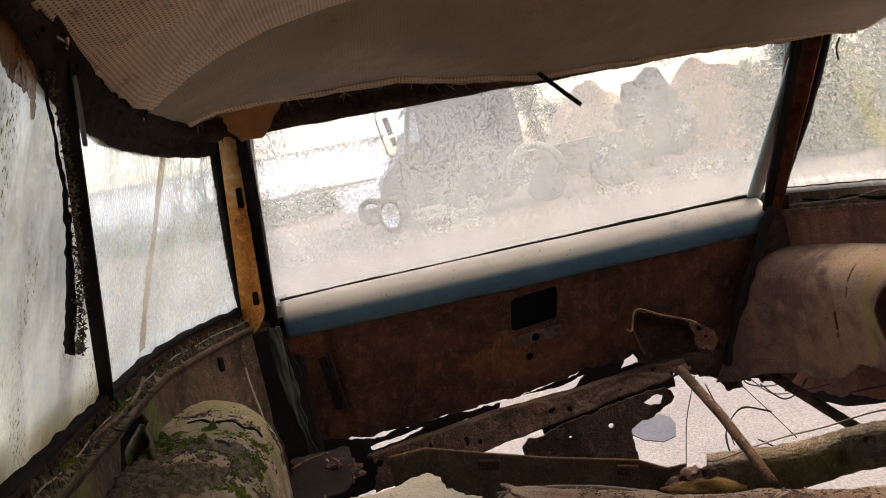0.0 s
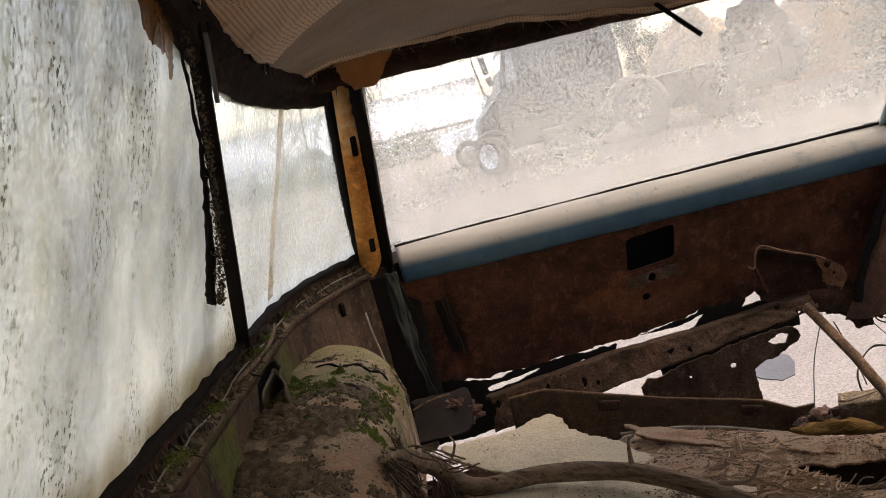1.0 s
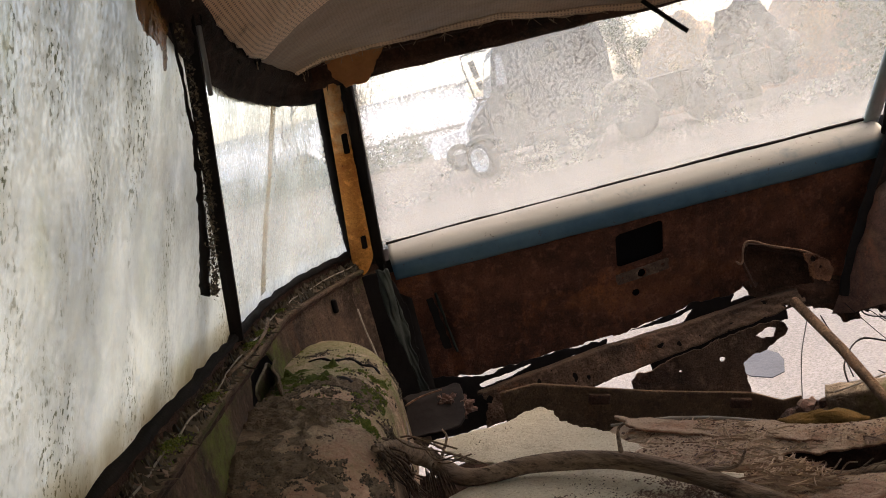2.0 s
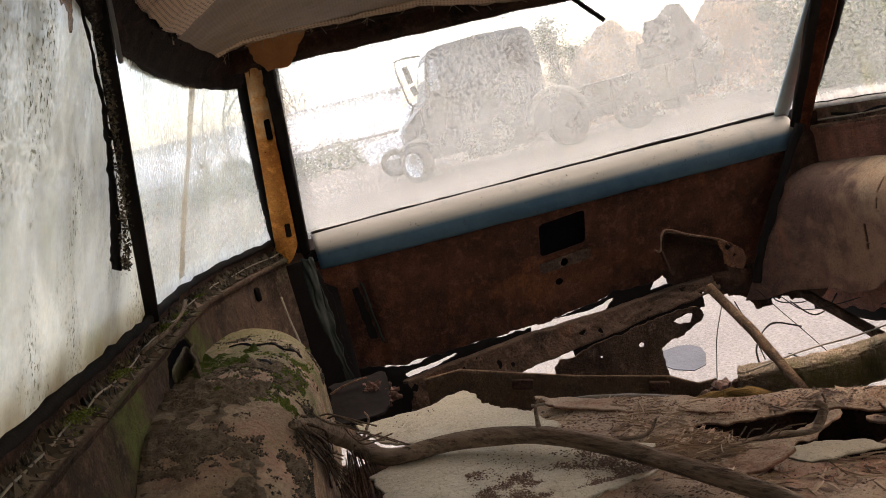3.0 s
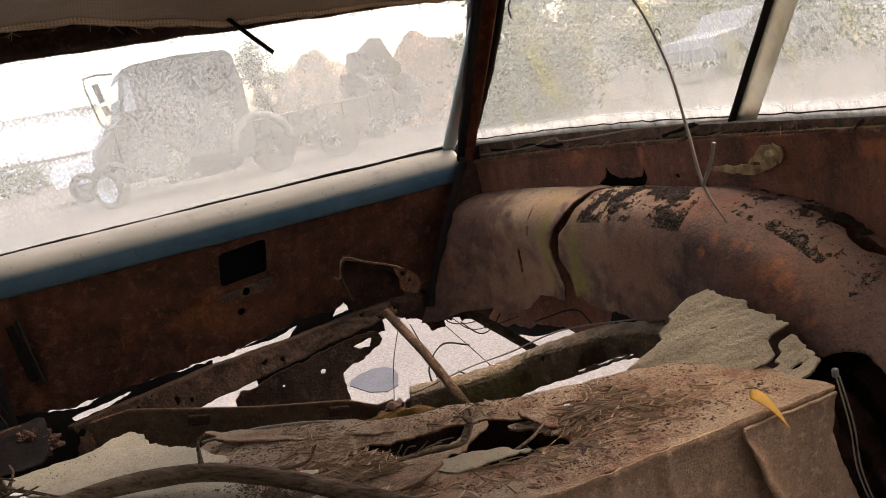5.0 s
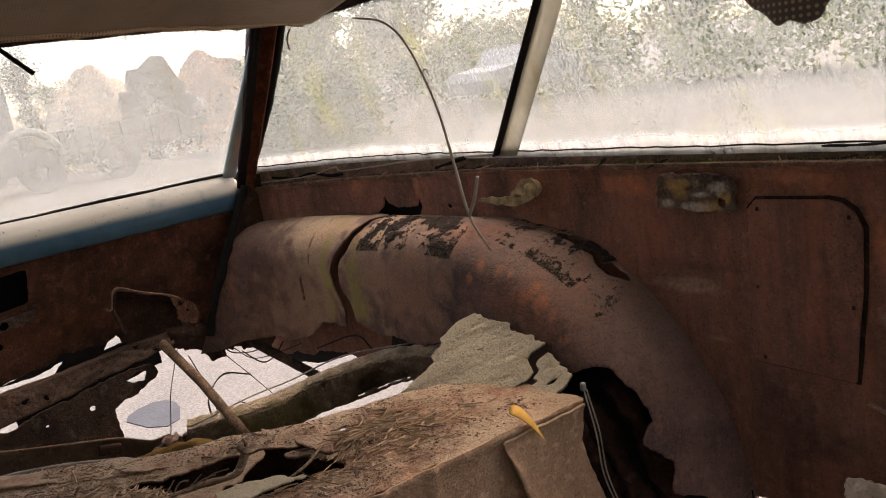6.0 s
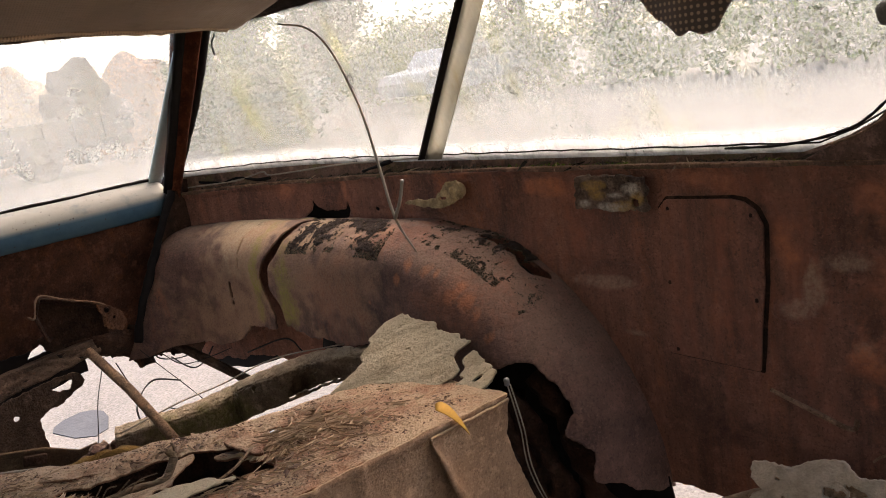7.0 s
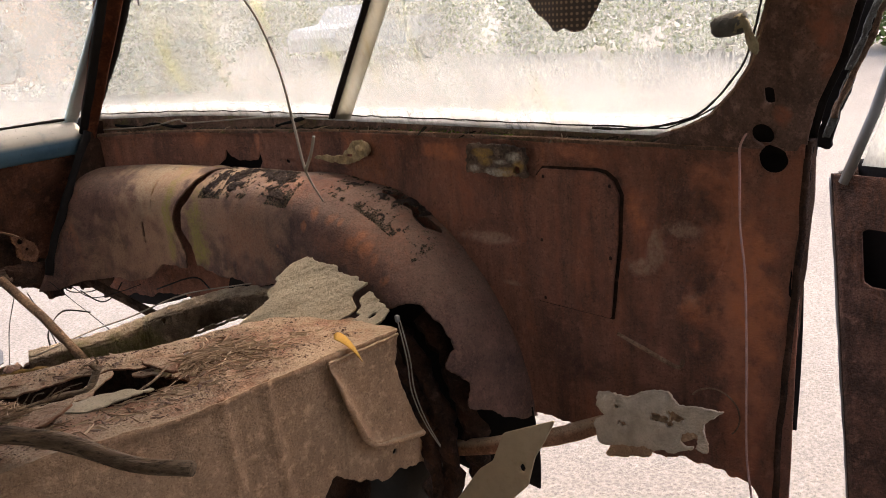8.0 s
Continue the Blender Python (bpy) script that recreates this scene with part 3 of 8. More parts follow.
def side(s):
    right = s > 0
    X = lambda y, z: s * wall_x(y)
    scars = ((0.735, 0.891, 0.088, 0.021, -0.005), (0.69, 0.795, 0.030, 0.010, 0.002), (0.318, 0.815, 0.018, 0.022, 0.003))
    BENDS = ((0.302, 0.937), (0.345, 0.941), (0.374, 0.938), (0.386, 0.912), (0.393, 0.868), (0.408, 0.857), (0.437, 0.861))
    SWAGE = [(1.42, 1.00), (1.30, 0.997), (1.241, 0.993), (1.128, 0.988), (1.05, 0.992), (0.991, 1.006), (0.963, 1.030), (0.955, 1.10), (1.42, 1.10)]

    def f(y, z):
        calm = 1.0 - smooth(-0.02, 0.0, inside(ACC, y, z)) if right and 0.40 < y < 0.68 and z > 0.70 else 1.0
        x = wall_x(y) + (0.004 * ns(y, z, s, 5) + 0.0015 * ns(y, z, s, 22)) * calm
        if right:
            for cy, cz, ry, rz, h in scars:
                if abs(y - cy) < 2 * ry and abs(z - cz) < 2 * rz:
                    x -= 2.0 * h * math.exp(-((y - cy) / ry) ** 8 - ((z - cz) / rz) ** 6)
            if 0.28 < y < 0.46 and 0.83 < z < 0.97:
                x -= 0.006 * smooth(0.017, 0.009, bend_off(BENDS, y, z))
            # pressed arch and stepped band below the ledge
            x += 0.007 * smooth(0.064, 0.056, math.hypot(y - 0.315, max(0.0, z - 0.998) + 0.35 * min(0.0, z - 0.998)))
            if y > 0.9:
                x -= 0.006 * smooth(-0.004, 0.004, inside(SWAGE, y, z)) * smooth(1.42, 1.30, y)
            x -= 0.003 * smooth(0.0, 0.004, 0.010 - bend_off(((0.46, 0.729), (0.40, 0.709), (0.343, 0.690)), y, z)) if 0.3 < y < 0.5 and z < 0.76 else 0.0
        e = belt_edge(y) if right else 1.064
        x -= 0.006 * smooth(e - 0.016, e - 0.006, z)
        return (s * x, y, z)

    TEAR = [(1.635, 0.962), (1.600, 0.975), (1.587, 0.984), (1.583, 1.012), (1.566, 0.994), (1.545, 0.985), (1.510, 0.984), (1.470, 0.988), (1.455, 1.008), (1.447, 0.985), (1.46, 0.962), (1.50, 0.950), (1.62, 0.945)]
    low = ((0.10, 0.40), (0.17, 0.44), (0.21, 0.50), (0.28, 0.51), (0.45, 0.505), (0.66, 0.515), (0.72, 0.54), (2.0, 0.60))

    def keep(y, z):
        d = min(z - lerp_table(low, y) + ragged(y, z, 0.012, 22, 2 + s), max((belt_edge(y) - 0.003 if right else 1.064) - z, 0.275 - y))
        if right:
            d = min(d, math.hypot(y - 0.192, z - 1.070) - 0.0225)
            d = min(d, -inside(TEAR, y, z) + ragged(y, z, 0.003, 60, 5), math.hypot((y - 1.350) * 0.7, z - 0.992) - 0.006)
        else:
            d = min(d, max(-inside(TPH, y, z), inside(TPI, y, z)) + ragged(y, z, 0.006, 30, 3))
        return d

    TPH = [(1.235, 1.0), (1.262, 1.045), (1.39, 1.045), (1.44, 1.01), (1.42, 0.915), (1.30, 0.895)]
    TPI = [(1.268, 1.015), (1.38, 1.028), (1.415, 1.005), (1.403, 0.937), (1.315, 0.92)]
    p = part("side_panel", sheet(f, 0.145, 1.99, 0.40, 1.095, 420 if right else 200, 170 if right else 80, keep), RUST_WALL if right else RUST_LEFT, wagon, "dark brown rusted inner side panel" if right else "grey-brown mossy inner side panel", 0.004)

    # gutter under the glass; on the right its pale rolled edge stands higher
    def gut(y, k):
        e = belt_edge(y)
        prof = ((-0.004, e - 0.010), (-0.009, e - 0.004), (-0.009, e), (-0.004, e + 0.003), (0.006, e), (0.012, e - 0.005), (0.013, e + 0.010), (0.015, 1.112)) if right else ((-0.010, 1.050), (-0.013, 1.062), (-0.008, 1.069), (0.000, 1.079), (0.003, 1.092), (0.003, 1.106), (0.012, 1.111))
        t = k * (len(prof) - 1)
        i = min(int(t), len(prof) - 2)
        a, b = prof[i], prof[i + 1]
        q = t - i
        return (s * (wall_x(y) + a[0] + (b[0] - a[0]) * q), y, a[1] + (b[1] - a[1]) * q + (0.0012 if right else 0.003) * ns(y, k, s, 25))

    part("window_ledge", sheet(gut, 0.24, 1.96, 0, 1, 160, 21 if right else 12), LEDGE if right else RUST_DARK, p, "rusted window ledge with broken seal")

    # wheel arch: a band over the wheel that runs on to the rear as a rounded box
    arch = lambda q, w: arch_pt(s, q, w)

    TORN = ((5, -0.02), (9, 0.058), (12, 0.080), (15, 0.132), (19, 0.122), (22, 0.125), (25, 0.162), (28, 0.120), (35, 0.130), (40, 0.145), (43, 0.195), (50, 0.35), (60, 0.55))

    SPLIT = ((0.0, 1.455), (0.05, 1.475), (0.10, 1.502), (0.17, 1.540), (0.225, 1.570), (0.27, 1.562), (0.33, 1.537), (0.40, 1.518), (0.55, 1.49))

    def keep_arch(q, w):
        a = -radians(7) + q / R
        d = 0.55 - w
        if q < L1:
            if right:
                d = min(d, lerp_table(TORN, math.degrees(a)) - w + ragged(q, w, 0.012, 26, 4))
                # split along the wall
                d = min(d, abs(w - 0.020 - ragged(q, 0, 0.010, 20)) - 0.011 * smooth(0, 0.05, 0.10 - abs(q - 0.645)) + (0.0 if abs(q - 0.645) < 0.10 else 0.05))
        else:
            y = yc + q - L1
            d = min(d, 0.36 + (0.05 * smooth(1.60, 1.80, y) if right else 0.0) - w + ragged(q, w, 0.02, 12, 7))
            if right:
                gap = 0.007 + 0.013 * smooth(0.04, 0.2, w) + 0.007 * smooth(0.25, 0.4, w) + 0.005 * ns(w, 0, 3, 30)
                d = min(d, max(abs(y - lerp_table(SPLIT, w) - ragged(w, y * 0.3, 0.010, 20)) - gap, 0.012 - w))
                d = min(d, max(w - 0.030 - ragged(y, w, 0.016, 34, 6), 1.462 - y, y - 1.60))
                d = min(d, max(abs(y - 1.675 - ragged(w, 0, 0.008, 24)) - 0.0028, abs(w - 0.17) - 0.05), max(abs(y - 1.715 - ragged(w, 2, 0.01, 24)) - 0.004, abs(w - 0.275) - 0.03))
        return d

    part("wheel_arch", sheet(arch, 0, L1 + (0.738 if right else 0.58), 0, 0.56, 240, 120, keep_arch), RUST_ARCH if right else RUST_ARCH_LEFT, wagon, "rusted rounded wheel arch" + (" split by a crack" if right else " with moss on top"), 0.004)

    # outer skin, coloured near black so the gaps inside stay dark
    def outer(y, z):
        return (s * (wall_x(y) + 0.035 + 0.06 * math.sin(math.pi * min(1, max(0, (z - 0.3) / 0.8)))), y, z)

    part("outer_skin", sheet(outer, 0.165, 2.08, 0.30, 1.10, 60, 40, lambda y, z: min(math.hypot(y - yc, z - 0.33) - 0.40, max(z - 0.575, y - 0.95), max(z - 0.56 + ragged(y, z, 0.03, 12, 5), 1.60 - y + ragged(y, z, 0.06, 9, 3)))), DARK_STEEL, wagon, "outer body skin, near black for the shade inside", 0.003)

    # side glass: two panes with a raked bar between them
    def front_edge(z):
        t = (z - BELT) / 0.34
        return 0.26 - 0.13 * t + (0.12 * (1 - min(1, t / 0.28)) ** 2 if t < 0.28 else 0)

    def rear_edge(z):
        return 1.950 - 0.82 * (z - BELT) if right else 1.897 - 0.47 * (z - BELT)

    def bar(z):
        return 1.172 - 0.92 * (z - BELT) if right else 1.250 - 0.79 * (z - BELT)

    top = window_top

    w = new("side_window")
    w.parent = wagon
    w.matrix_parent_inverse = wagon.matrix_basis.inverted()
    pane = lambda y, z: (s * (glass_x(y, z) + 0.004), y, z)
    inf = 0.015
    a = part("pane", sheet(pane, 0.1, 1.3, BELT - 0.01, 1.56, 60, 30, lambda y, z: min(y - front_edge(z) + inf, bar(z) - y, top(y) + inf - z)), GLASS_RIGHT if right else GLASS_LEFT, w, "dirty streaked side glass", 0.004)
    b = part("pane", sheet(pane, 0.8, 2.0, BELT - 0.01, 1.56, 60, 30, lambda y, z: min(y - bar(z), rear_edge(z) + (inf if right else 0.03) - y, top(y) + inf - z)), GLASS_RIGHT if right else GLASS_LEFT_REAR, w, "dirty streaked side glass", 0.004)

    # divider bar: channel with a proud web
    pts = [(s * (glass_x(bar(z), z) - 0.004), bar(z), z) for z in (1.10, 1.2, 1.3, 1.4, 1.52)]
    dv = bmesh.new()
    rings = [[dv.verts.new((x + s * ox, y + oy, z)) for ox, oy in ((-0.012, -0.003), (-0.012, 0.003), (-0.003, 0.006), (0.006, 0.006), (0.006, -0.006), (-0.003, -0.006))] for x, y, z in pts]
    for r, q in zip(rings, rings[1:]):
        for k in range(6):
            dv.faces.new((r[k], r[(k + 1) % 6], q[(k + 1) % 6], q[k]))
    part("divider_bar", dv, DARK_STEEL if right else BLACK, w, "raked metal window bar" if right else "raked black window bar", smooth=False)
    if right:
        part("divider_channel", sheet(lambda q, z: (s * (glass_x(bar(z), z) - 0.006), bar(z) - 0.058 + q, z), 0, 0.050, 1.10, 1.52, 2, 20), dirty_glass("cloudy pane edge", 0.60, 0.3, (0.30, 0.275, 0.21), stain=(0.20, 0.16, 0.08), stains=0.8), w, "cloudy overlapping pane edge", 0.002)

    # seals round the opening
    sl = bmesh.new()
    n1 = 60
    loop = [(1.955 - (1.955 - 0.40) * i / n1, BELT + 0.004) for i in range(n1)] + [(front_edge(z), z) for z in np.linspace(BELT + 0.004, 1.5, 20)]
    tube([(s * (glass_x(y, z) - 0.004 + 0.002 * ns(y, z, 0, 30)), y, z + 0.003 * ns(y, z, 1, 40)) for y, z in loop], 0.0015 if right else 0.007, 6, sl, 0.6)
    part("seal", sl, BLACK, w, "perished black rubber seal")
    part("rear_seal", tube([(s * (glass_x(rear_edge(z), z) - 0.006), rear_edge(z) + 0.004, z) for z in np.linspace(BELT - 0.02, 1.46, 24)], 0.011 if right else 0.013, 8, None, 0.3), BLACK, w, "black rubber seal along the pillar")

    # cant rail over the windows
    def rail(y, k):
        zt = top(y)
        prof = ((0.012, -0.002), (-0.004, -0.006), (-0.012, 0.004), (-0.020, 0.022), (-0.034, 0.030), (-0.040, 0.060))
        t = k * (len(prof) - 1)
        i = min(int(t), len(prof) - 2)
        q = t - i
        dx, dz = (prof[i][c] + (prof[i + 1][c] - prof[i][c]) * q for c in (0, 1))
        return (s * (glass_x(y, zt) + dx + 0.004 * ns(y, k, 2, 16)), y, zt + dz + 0.005 * ns(y, k, s, 20))

    part("roof_rail", sheet(rail, -0.7, 1.76, 0, 1, 150, 14), RAIL_RUST, wagon, "dark rusted roof rail", 0.004)

    # rear pillar
    bot, tp = ((0.606, 1.965, 1.045), (0.592, 1.675, 1.47)) if right else ((0.622, 1.965, 1.045), (0.562, 1.705, 1.47))
    pl = bmesh.new()
    sec = ((0.035, -0.040), (0.030, -0.012), (0.006, -0.004), (-0.010, 0.004), (-0.014, 0.024), (0.012, 0.034), (0.045, 0.03))
    rings = []
    for i in range(25):
        t = i / 24
        c = Vector(bot).lerp(Vector(tp), t)
        back = 0.45 + 0.55 * t if right else 1.0
        rings.append([pl.verts.new((s * (c.x + dx * back + 0.002 * ns(t * 4, dx * 50, s)), c.y + dy * back, c.z)) for dx, dy in sec])
    for r, q in zip(rings, rings[1:]):
        for k in range(len(sec) - 1):
            pl.faces.new((r[k], r[k + 1], q[k + 1], q[k]))
    pil = part("rear_pillar", pl, RED_RUST if right else DARK_STEEL, wagon, "red-brown rusted rear pillar" if right else "dark rusted rear pillar", 0.004)
    strip = lambda k, t: (s * (bot[0] - 0.020 + 0.022 * k - (0.014 if right else 0.050) * t), 1.958 - 0.29 * t + 0.004 * ns(t, k, 1, 9), 1.06 + 0.40 * t)
    part("pillar_seal", sheet(strip, 0, 1, 0, 1, 4, 40), BLACK, pil, "black perished pillar seal", 0.010)
    return p


right_panel = side(1)
left_panel = side(-1)

# orange inner face of the left rear pillar, with two slots
def orange(u, t):
    c = Vector((-0.648, 1.930, 1.045)).lerp(Vector((-0.590, 1.690, 1.465)), t)
    return (c.x + u * (1.0 - 0.40 * t), c.y - 0.012 - 0.01 * math.cos(u * 60), c.z)


def orange_keep(u, t):
    d = min(rect(u, t, 0.010, 0.20, 0.007, 0.040, 0.006), rect(u, t, 0.011, 0.72, 0.009, 0.05, 0.006), t - 0.02 - 40 * abs(u + 0.004) ** 1.7)
    return min(d, 0.024 + ragged(t * 0.4, 0, 0.008, 30, 3) * smooth(0.45, 0.7, t) - u, math.hypot(u + 0.009, (t - 0.62) * 0.45) - 0.0025)


part("pillar_face", sheet(orange, -0.027, 0.026, 0, 1, 24, 110, orange_keep), ORANGE_PAINT, wagon, "orange flaking rusted pillar face", 0.003)

# ---- tailgate ----
CROSSPLATE = rust("worn lock plate", (0.05, 0.030, 0.020), (0.12, 0.075, 0.05), (0.22, 0.09, 0.035), 0.5)
tail = new("tailgate")
tail.parent = wagon
tail.matrix_parent_inverse = wagon.matrix_basis.inverted()
LOW = ((-0.60, 0.735), (-0.45, 0.708), (-0.327, 0.719), (-0.20, 0.715), (-0.136, 0.722), (0.0, 0.730), (0.089, 0.752), (0.18, 0.754), (0.263, 0.77), (0.459, 0.72), (0.60, 0.70))


def tail_y(z):
    return 1.965 + (1.03 - z) * 0.32


def tail_f(x, z):
    y = tail_y(z) + 0.002 * ns(x, z, 3, 8)
    for cx in (-0.160, 0.135):
        y -= 0.005 * math.exp(-((x - cx + 0.15 * (1.0 - z) * 0.6) / 0.008) ** 2)
    y += 0.010 * math.exp(-((x + 0.505) / 0.016) ** 4)
    return (x, y, z)


def tail_keep(x, z):
    d = z - lerp_table(LOW, x) + ragged(x, z, 0.014, 16, 1)
    sh = 0.10 * (z - 0.947)
    d = min(d, rect(x - sh, z - 0.09 * x, -0.006, 0.947, 0.058, 0.041, 0.010))
    return min(d, math.hypot(x + 0.012, z - 0.872) - 0.0105, math.hypot(x + 0.032, z - 0.824) - 0.010,
               math.hypot(x - 0.43, z - 0.915) - 0.0025, math.hypot(x - 0.06, z - 0.875) - 0.003, math.hypot(x + 0.065, z - 0.875) - 0.003)


part("inner_panel", sheet(tail_f, -0.605, 0.605, 0.68, 1.032, 190, 60, tail_keep), RUST_TAIL, tail, "brown rusted tailgate inner panel with a lock opening", 0.003)
part("outer_panel", sheet(lambda x, z: (x, 2.085 + 0.03 * math.cos((z - 0.9) * 5) - 0.04 * x * x, z), -0.62, 0.62, 0.815, 1.09, 24, 12), DARK_STEEL, tail, "outer tailgate skin", 0.003)
part("lock_plate", sheet(lambda x, z: (x, tail_y(z) - 0.007 + 0.002 * ns(x, z, 0, 40), z + 0.09 * x), -0.085, 0.065, 0.855, 0.895, 60, 20, lambda x, z: min(-rect(x, z, -0.010, 0.876, 0.066, 0.013, 0.004), math.hypot(x + 0.012, z - 0.874) - 0.0115, math.hypot(x - 0.040, z - 0.878) - 0.004, math.hypot(x + 0.060, z - 0.878) - 0.004) + ragged(x, z, 0.002, 60, 2)), CROSSPLATE, tail, "pitted lock plate under the opening", 0.004)
# Strip and tube laid on the panel for a slot and its lit edge.
part("hinge_slot", sheet(lambda x, z: (x + 0.09 * (0.87 - z), tail_y(z) - 0.006, z), -0.535, -0.50, 0.79, 0.96, 16, 50, lambda x, z: -rect(x, z, -0.518, 0.875, 0.010, 0.072, 0.004) + ragged(x, z, 0.004, 30, 2)), DARK_STEEL, tail, "dark strip standing for the slot", 0.003)
part("slot_edge", tube([(-0.500 + 0.09 * (0.87 - z) + 0.002 * ns(z * 50, 0, 1), tail_y(z) - 0.008, z) for z in np.linspace(0.79, 0.955, 24)], 0.0035, 6, None, 0.6), GREEN_GREY, tail, "green-grey tube for the slot's lit edge")
# Near-black sheet close behind the opening: its shade put in as colour.
part("lock_shade", sheet(lambda x, z: (x, tail_y(z) + 0.035, z), -0.12, 0.12, 0.78, 1.01, 6, 6), plain("black lock backing", (0.006, 0.005, 0.005), 1.0), tail, "black sheet standing for shade in the lock opening", 0.004)


def roll(x, k):
    """Rounded roll from the foot of the glass forwards, then an upright face down to the panel."""
    sag = 0.012 * (abs(x) / 0.59) ** 6
    if k < 0.62:
        a = radians(-8 + 96 * k / 0.62)
        y, z = 1.998 - 0.060 * math.sin(max(0.0, a)), 1.056 + 0.042 * math.cos(a)
    else:
        q = (k - 0.62) / 0.38
        y, z = 1.938 + 0.002 * q + 0.016 * q ** 3, 1.0545 - 0.042 * q
    return (x, y + sag, z + 0.0015 * ns(x, k, 4, 10))


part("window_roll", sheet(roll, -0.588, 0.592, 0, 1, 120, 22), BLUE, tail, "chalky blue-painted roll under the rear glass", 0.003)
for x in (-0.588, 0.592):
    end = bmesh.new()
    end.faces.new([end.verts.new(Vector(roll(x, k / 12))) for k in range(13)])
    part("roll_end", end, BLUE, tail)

# rear glass: corners at the bottom and at the raked top
GB = (Vector((-0.592, 2.004, 1.086)), Vector((0.585, 2.004, 1.092)))
GT = (Vector((-0.540, 1.690, 1.475)), Vector((0.600, 1.690, 1.455)))


def rear_glass(u, v):
    return GB[0].lerp(GB[1], u).lerp(GT[0].lerp(GT[1], u), v) + Vector((0, 0.02 * (1 - (2 * u - 1) ** 2), 0))


part("pane", sheet(rear_glass, -0.01, 1.0, 0, 1, 30, 16), GLASS_REAR, tail, "dusty speckled rear glass", 0.004)
part("glass_channel", sheet(lambda u, v: rear_glass(1.0 + u, v) + Vector((0, -0.010, 0)), -0.014, 0.016, 0, 0.985, 3, 20), CHALK_BLUE, tail, "pale blue glass channel", 0.008)
part("glass_channel", sheet(lambda u, v: rear_glass(u, v) + Vector((0, -0.004, 0)), -0.045, -0.008, 0, 0.985, 3, 20), DARK_STEEL, tail, "dark glass channel", 0.008)
part("lower_seal", tube([rear_glass(u, 0.030) + Vector((0, -0.006, 0.002 * ns(u * 9, 0, 0))) for u in np.linspace(0, 1, 60)], 0.004, 6, None, 0.5), BLACK, tail, "black lower glass seal")

# ---- roof, header and headliner ----
def roof(x, y):
    return (x, y, 1.630 - 0.10 * (abs(x) / 0.68) ** 3.2 - 0.035 * smooth(1.2, 1.75, y) ** 1.5 - 0.08 * smooth(-0.6, -1.3, y))


part("roof", sheet(roof, -0.68, 0.68, -1.25, 1.74, 40, 60), RUST_DARK, wagon, "rusted steel roof", 0.004)


def header(x, k):
    z0 = 1.472 - 0.018 * (x + 0.56) / 1.16
    prof = ((1.705, 0.0), (1.675, -0.010), (1.655, 0.004), (1.650, 0.028), (1.625, 0.030), (1.615, 0.055), (1.58, 0.06), (1.575, 0.10))
    t = k * (len(prof) - 1)
    i = min(int(t), len(prof) - 2)
    q = t - i
    return (x, prof[i][0] + (prof[i + 1][0] - prof[i][0]) * q, z0 + prof[i][1] + (prof[i + 1][1] - prof[i][1]) * q + 0.003 * ns(x, k, 2, 18))


part("rear_header", sheet(header, -0.66, 0.625, 0, 1, 90, 21), RUST_DARK, wagon, "dark rusted rear roof header", 0.004)

EDGE = ((-0.66, 1.486), (-0.585, 1.505), (-0.46, 1.507), (-0.38, 1.501), (-0.26, 1.497), (-0.20, 1.484), (-0.054, 1.463), (0.0, 1.454), (0.165, 1.448), (0.344, 1.445), (0.50, 1.435), (0.66, 1.425))
BOW = ((0.0, 1.600), (0.20, 1.596), (0.372, 1.586), (0.456, 1.574), (0.515, 1.555), (0.57, 1.532), (0.61, 1.511), (0.64, 1.491), (0.66, 1.478))
RIM = ((-0.40, 1.545), (0.60, 1.556), (0.76, 1.553), (0.81, 1.548), (0.89, 1.526), (0.985, 1.504), (1.05, 1.492), (1.14, 1.482), (1.26, 1.489))
FOLD = ((-0.66, 0.93), (-0.60, 0.955), (-0.55, 0.98), (-0.51, 0.975), (-0.458, 0.89), (-0.40, 0.76), (-0.30, 0.50))


def ceiling(x, y):
    """Stretched vinyl under the roof, from the rails up to the middle, with one slack fold."""
    zr = lerp_table(RIM, y)
    z = zr + (1.600 - zr) * (lerp_table(BOW, abs(x)) - 1.491) / 0.109
    d = lerp_table(FOLD, x) - y
    z -= 0.013 * smooth(-0.002, 0.010, d) * math.exp(-max(0, d) / 0.14) * smooth(-0.63, -0.59, x) * smooth(-0.28, -0.40, x)
    pull = math.hypot(x + 0.645, (y - 1.24) * 0.8)
    z += 0.0016 * math.sin(math.atan2(x + 0.645, 1.24 - y) * 26) * smooth(0.02, 0.08, pull) * smooth(0.34, 0.15, pull)
    return (x, y, z + 0.005 * ns(x, y, 1, 5) + 0.002 * ns(x, y, 2, 14))


def liner(x, v):
    """Rear band of the headliner, from the last roof bow down to the torn edge over the glass."""
    zb, ze = lerp_table(BOW, abs(x)), lerp_table(EDGE, x)
    y = 1.262 + (0.316 + 0.02 * ns(x, 0, 0, 3)) * v
    z = zb + 0.004 + (ze - zb - 0.004) * v - 0.010 * math.sin(math.pi * v) * smooth(0.66, 0.5, abs(x))
    return (x, y, z + 0.005 * ns(x * 1.4, v * 0.3, 1, 6) + 0.002 * ns(x, v * 0.4, 2, 20))


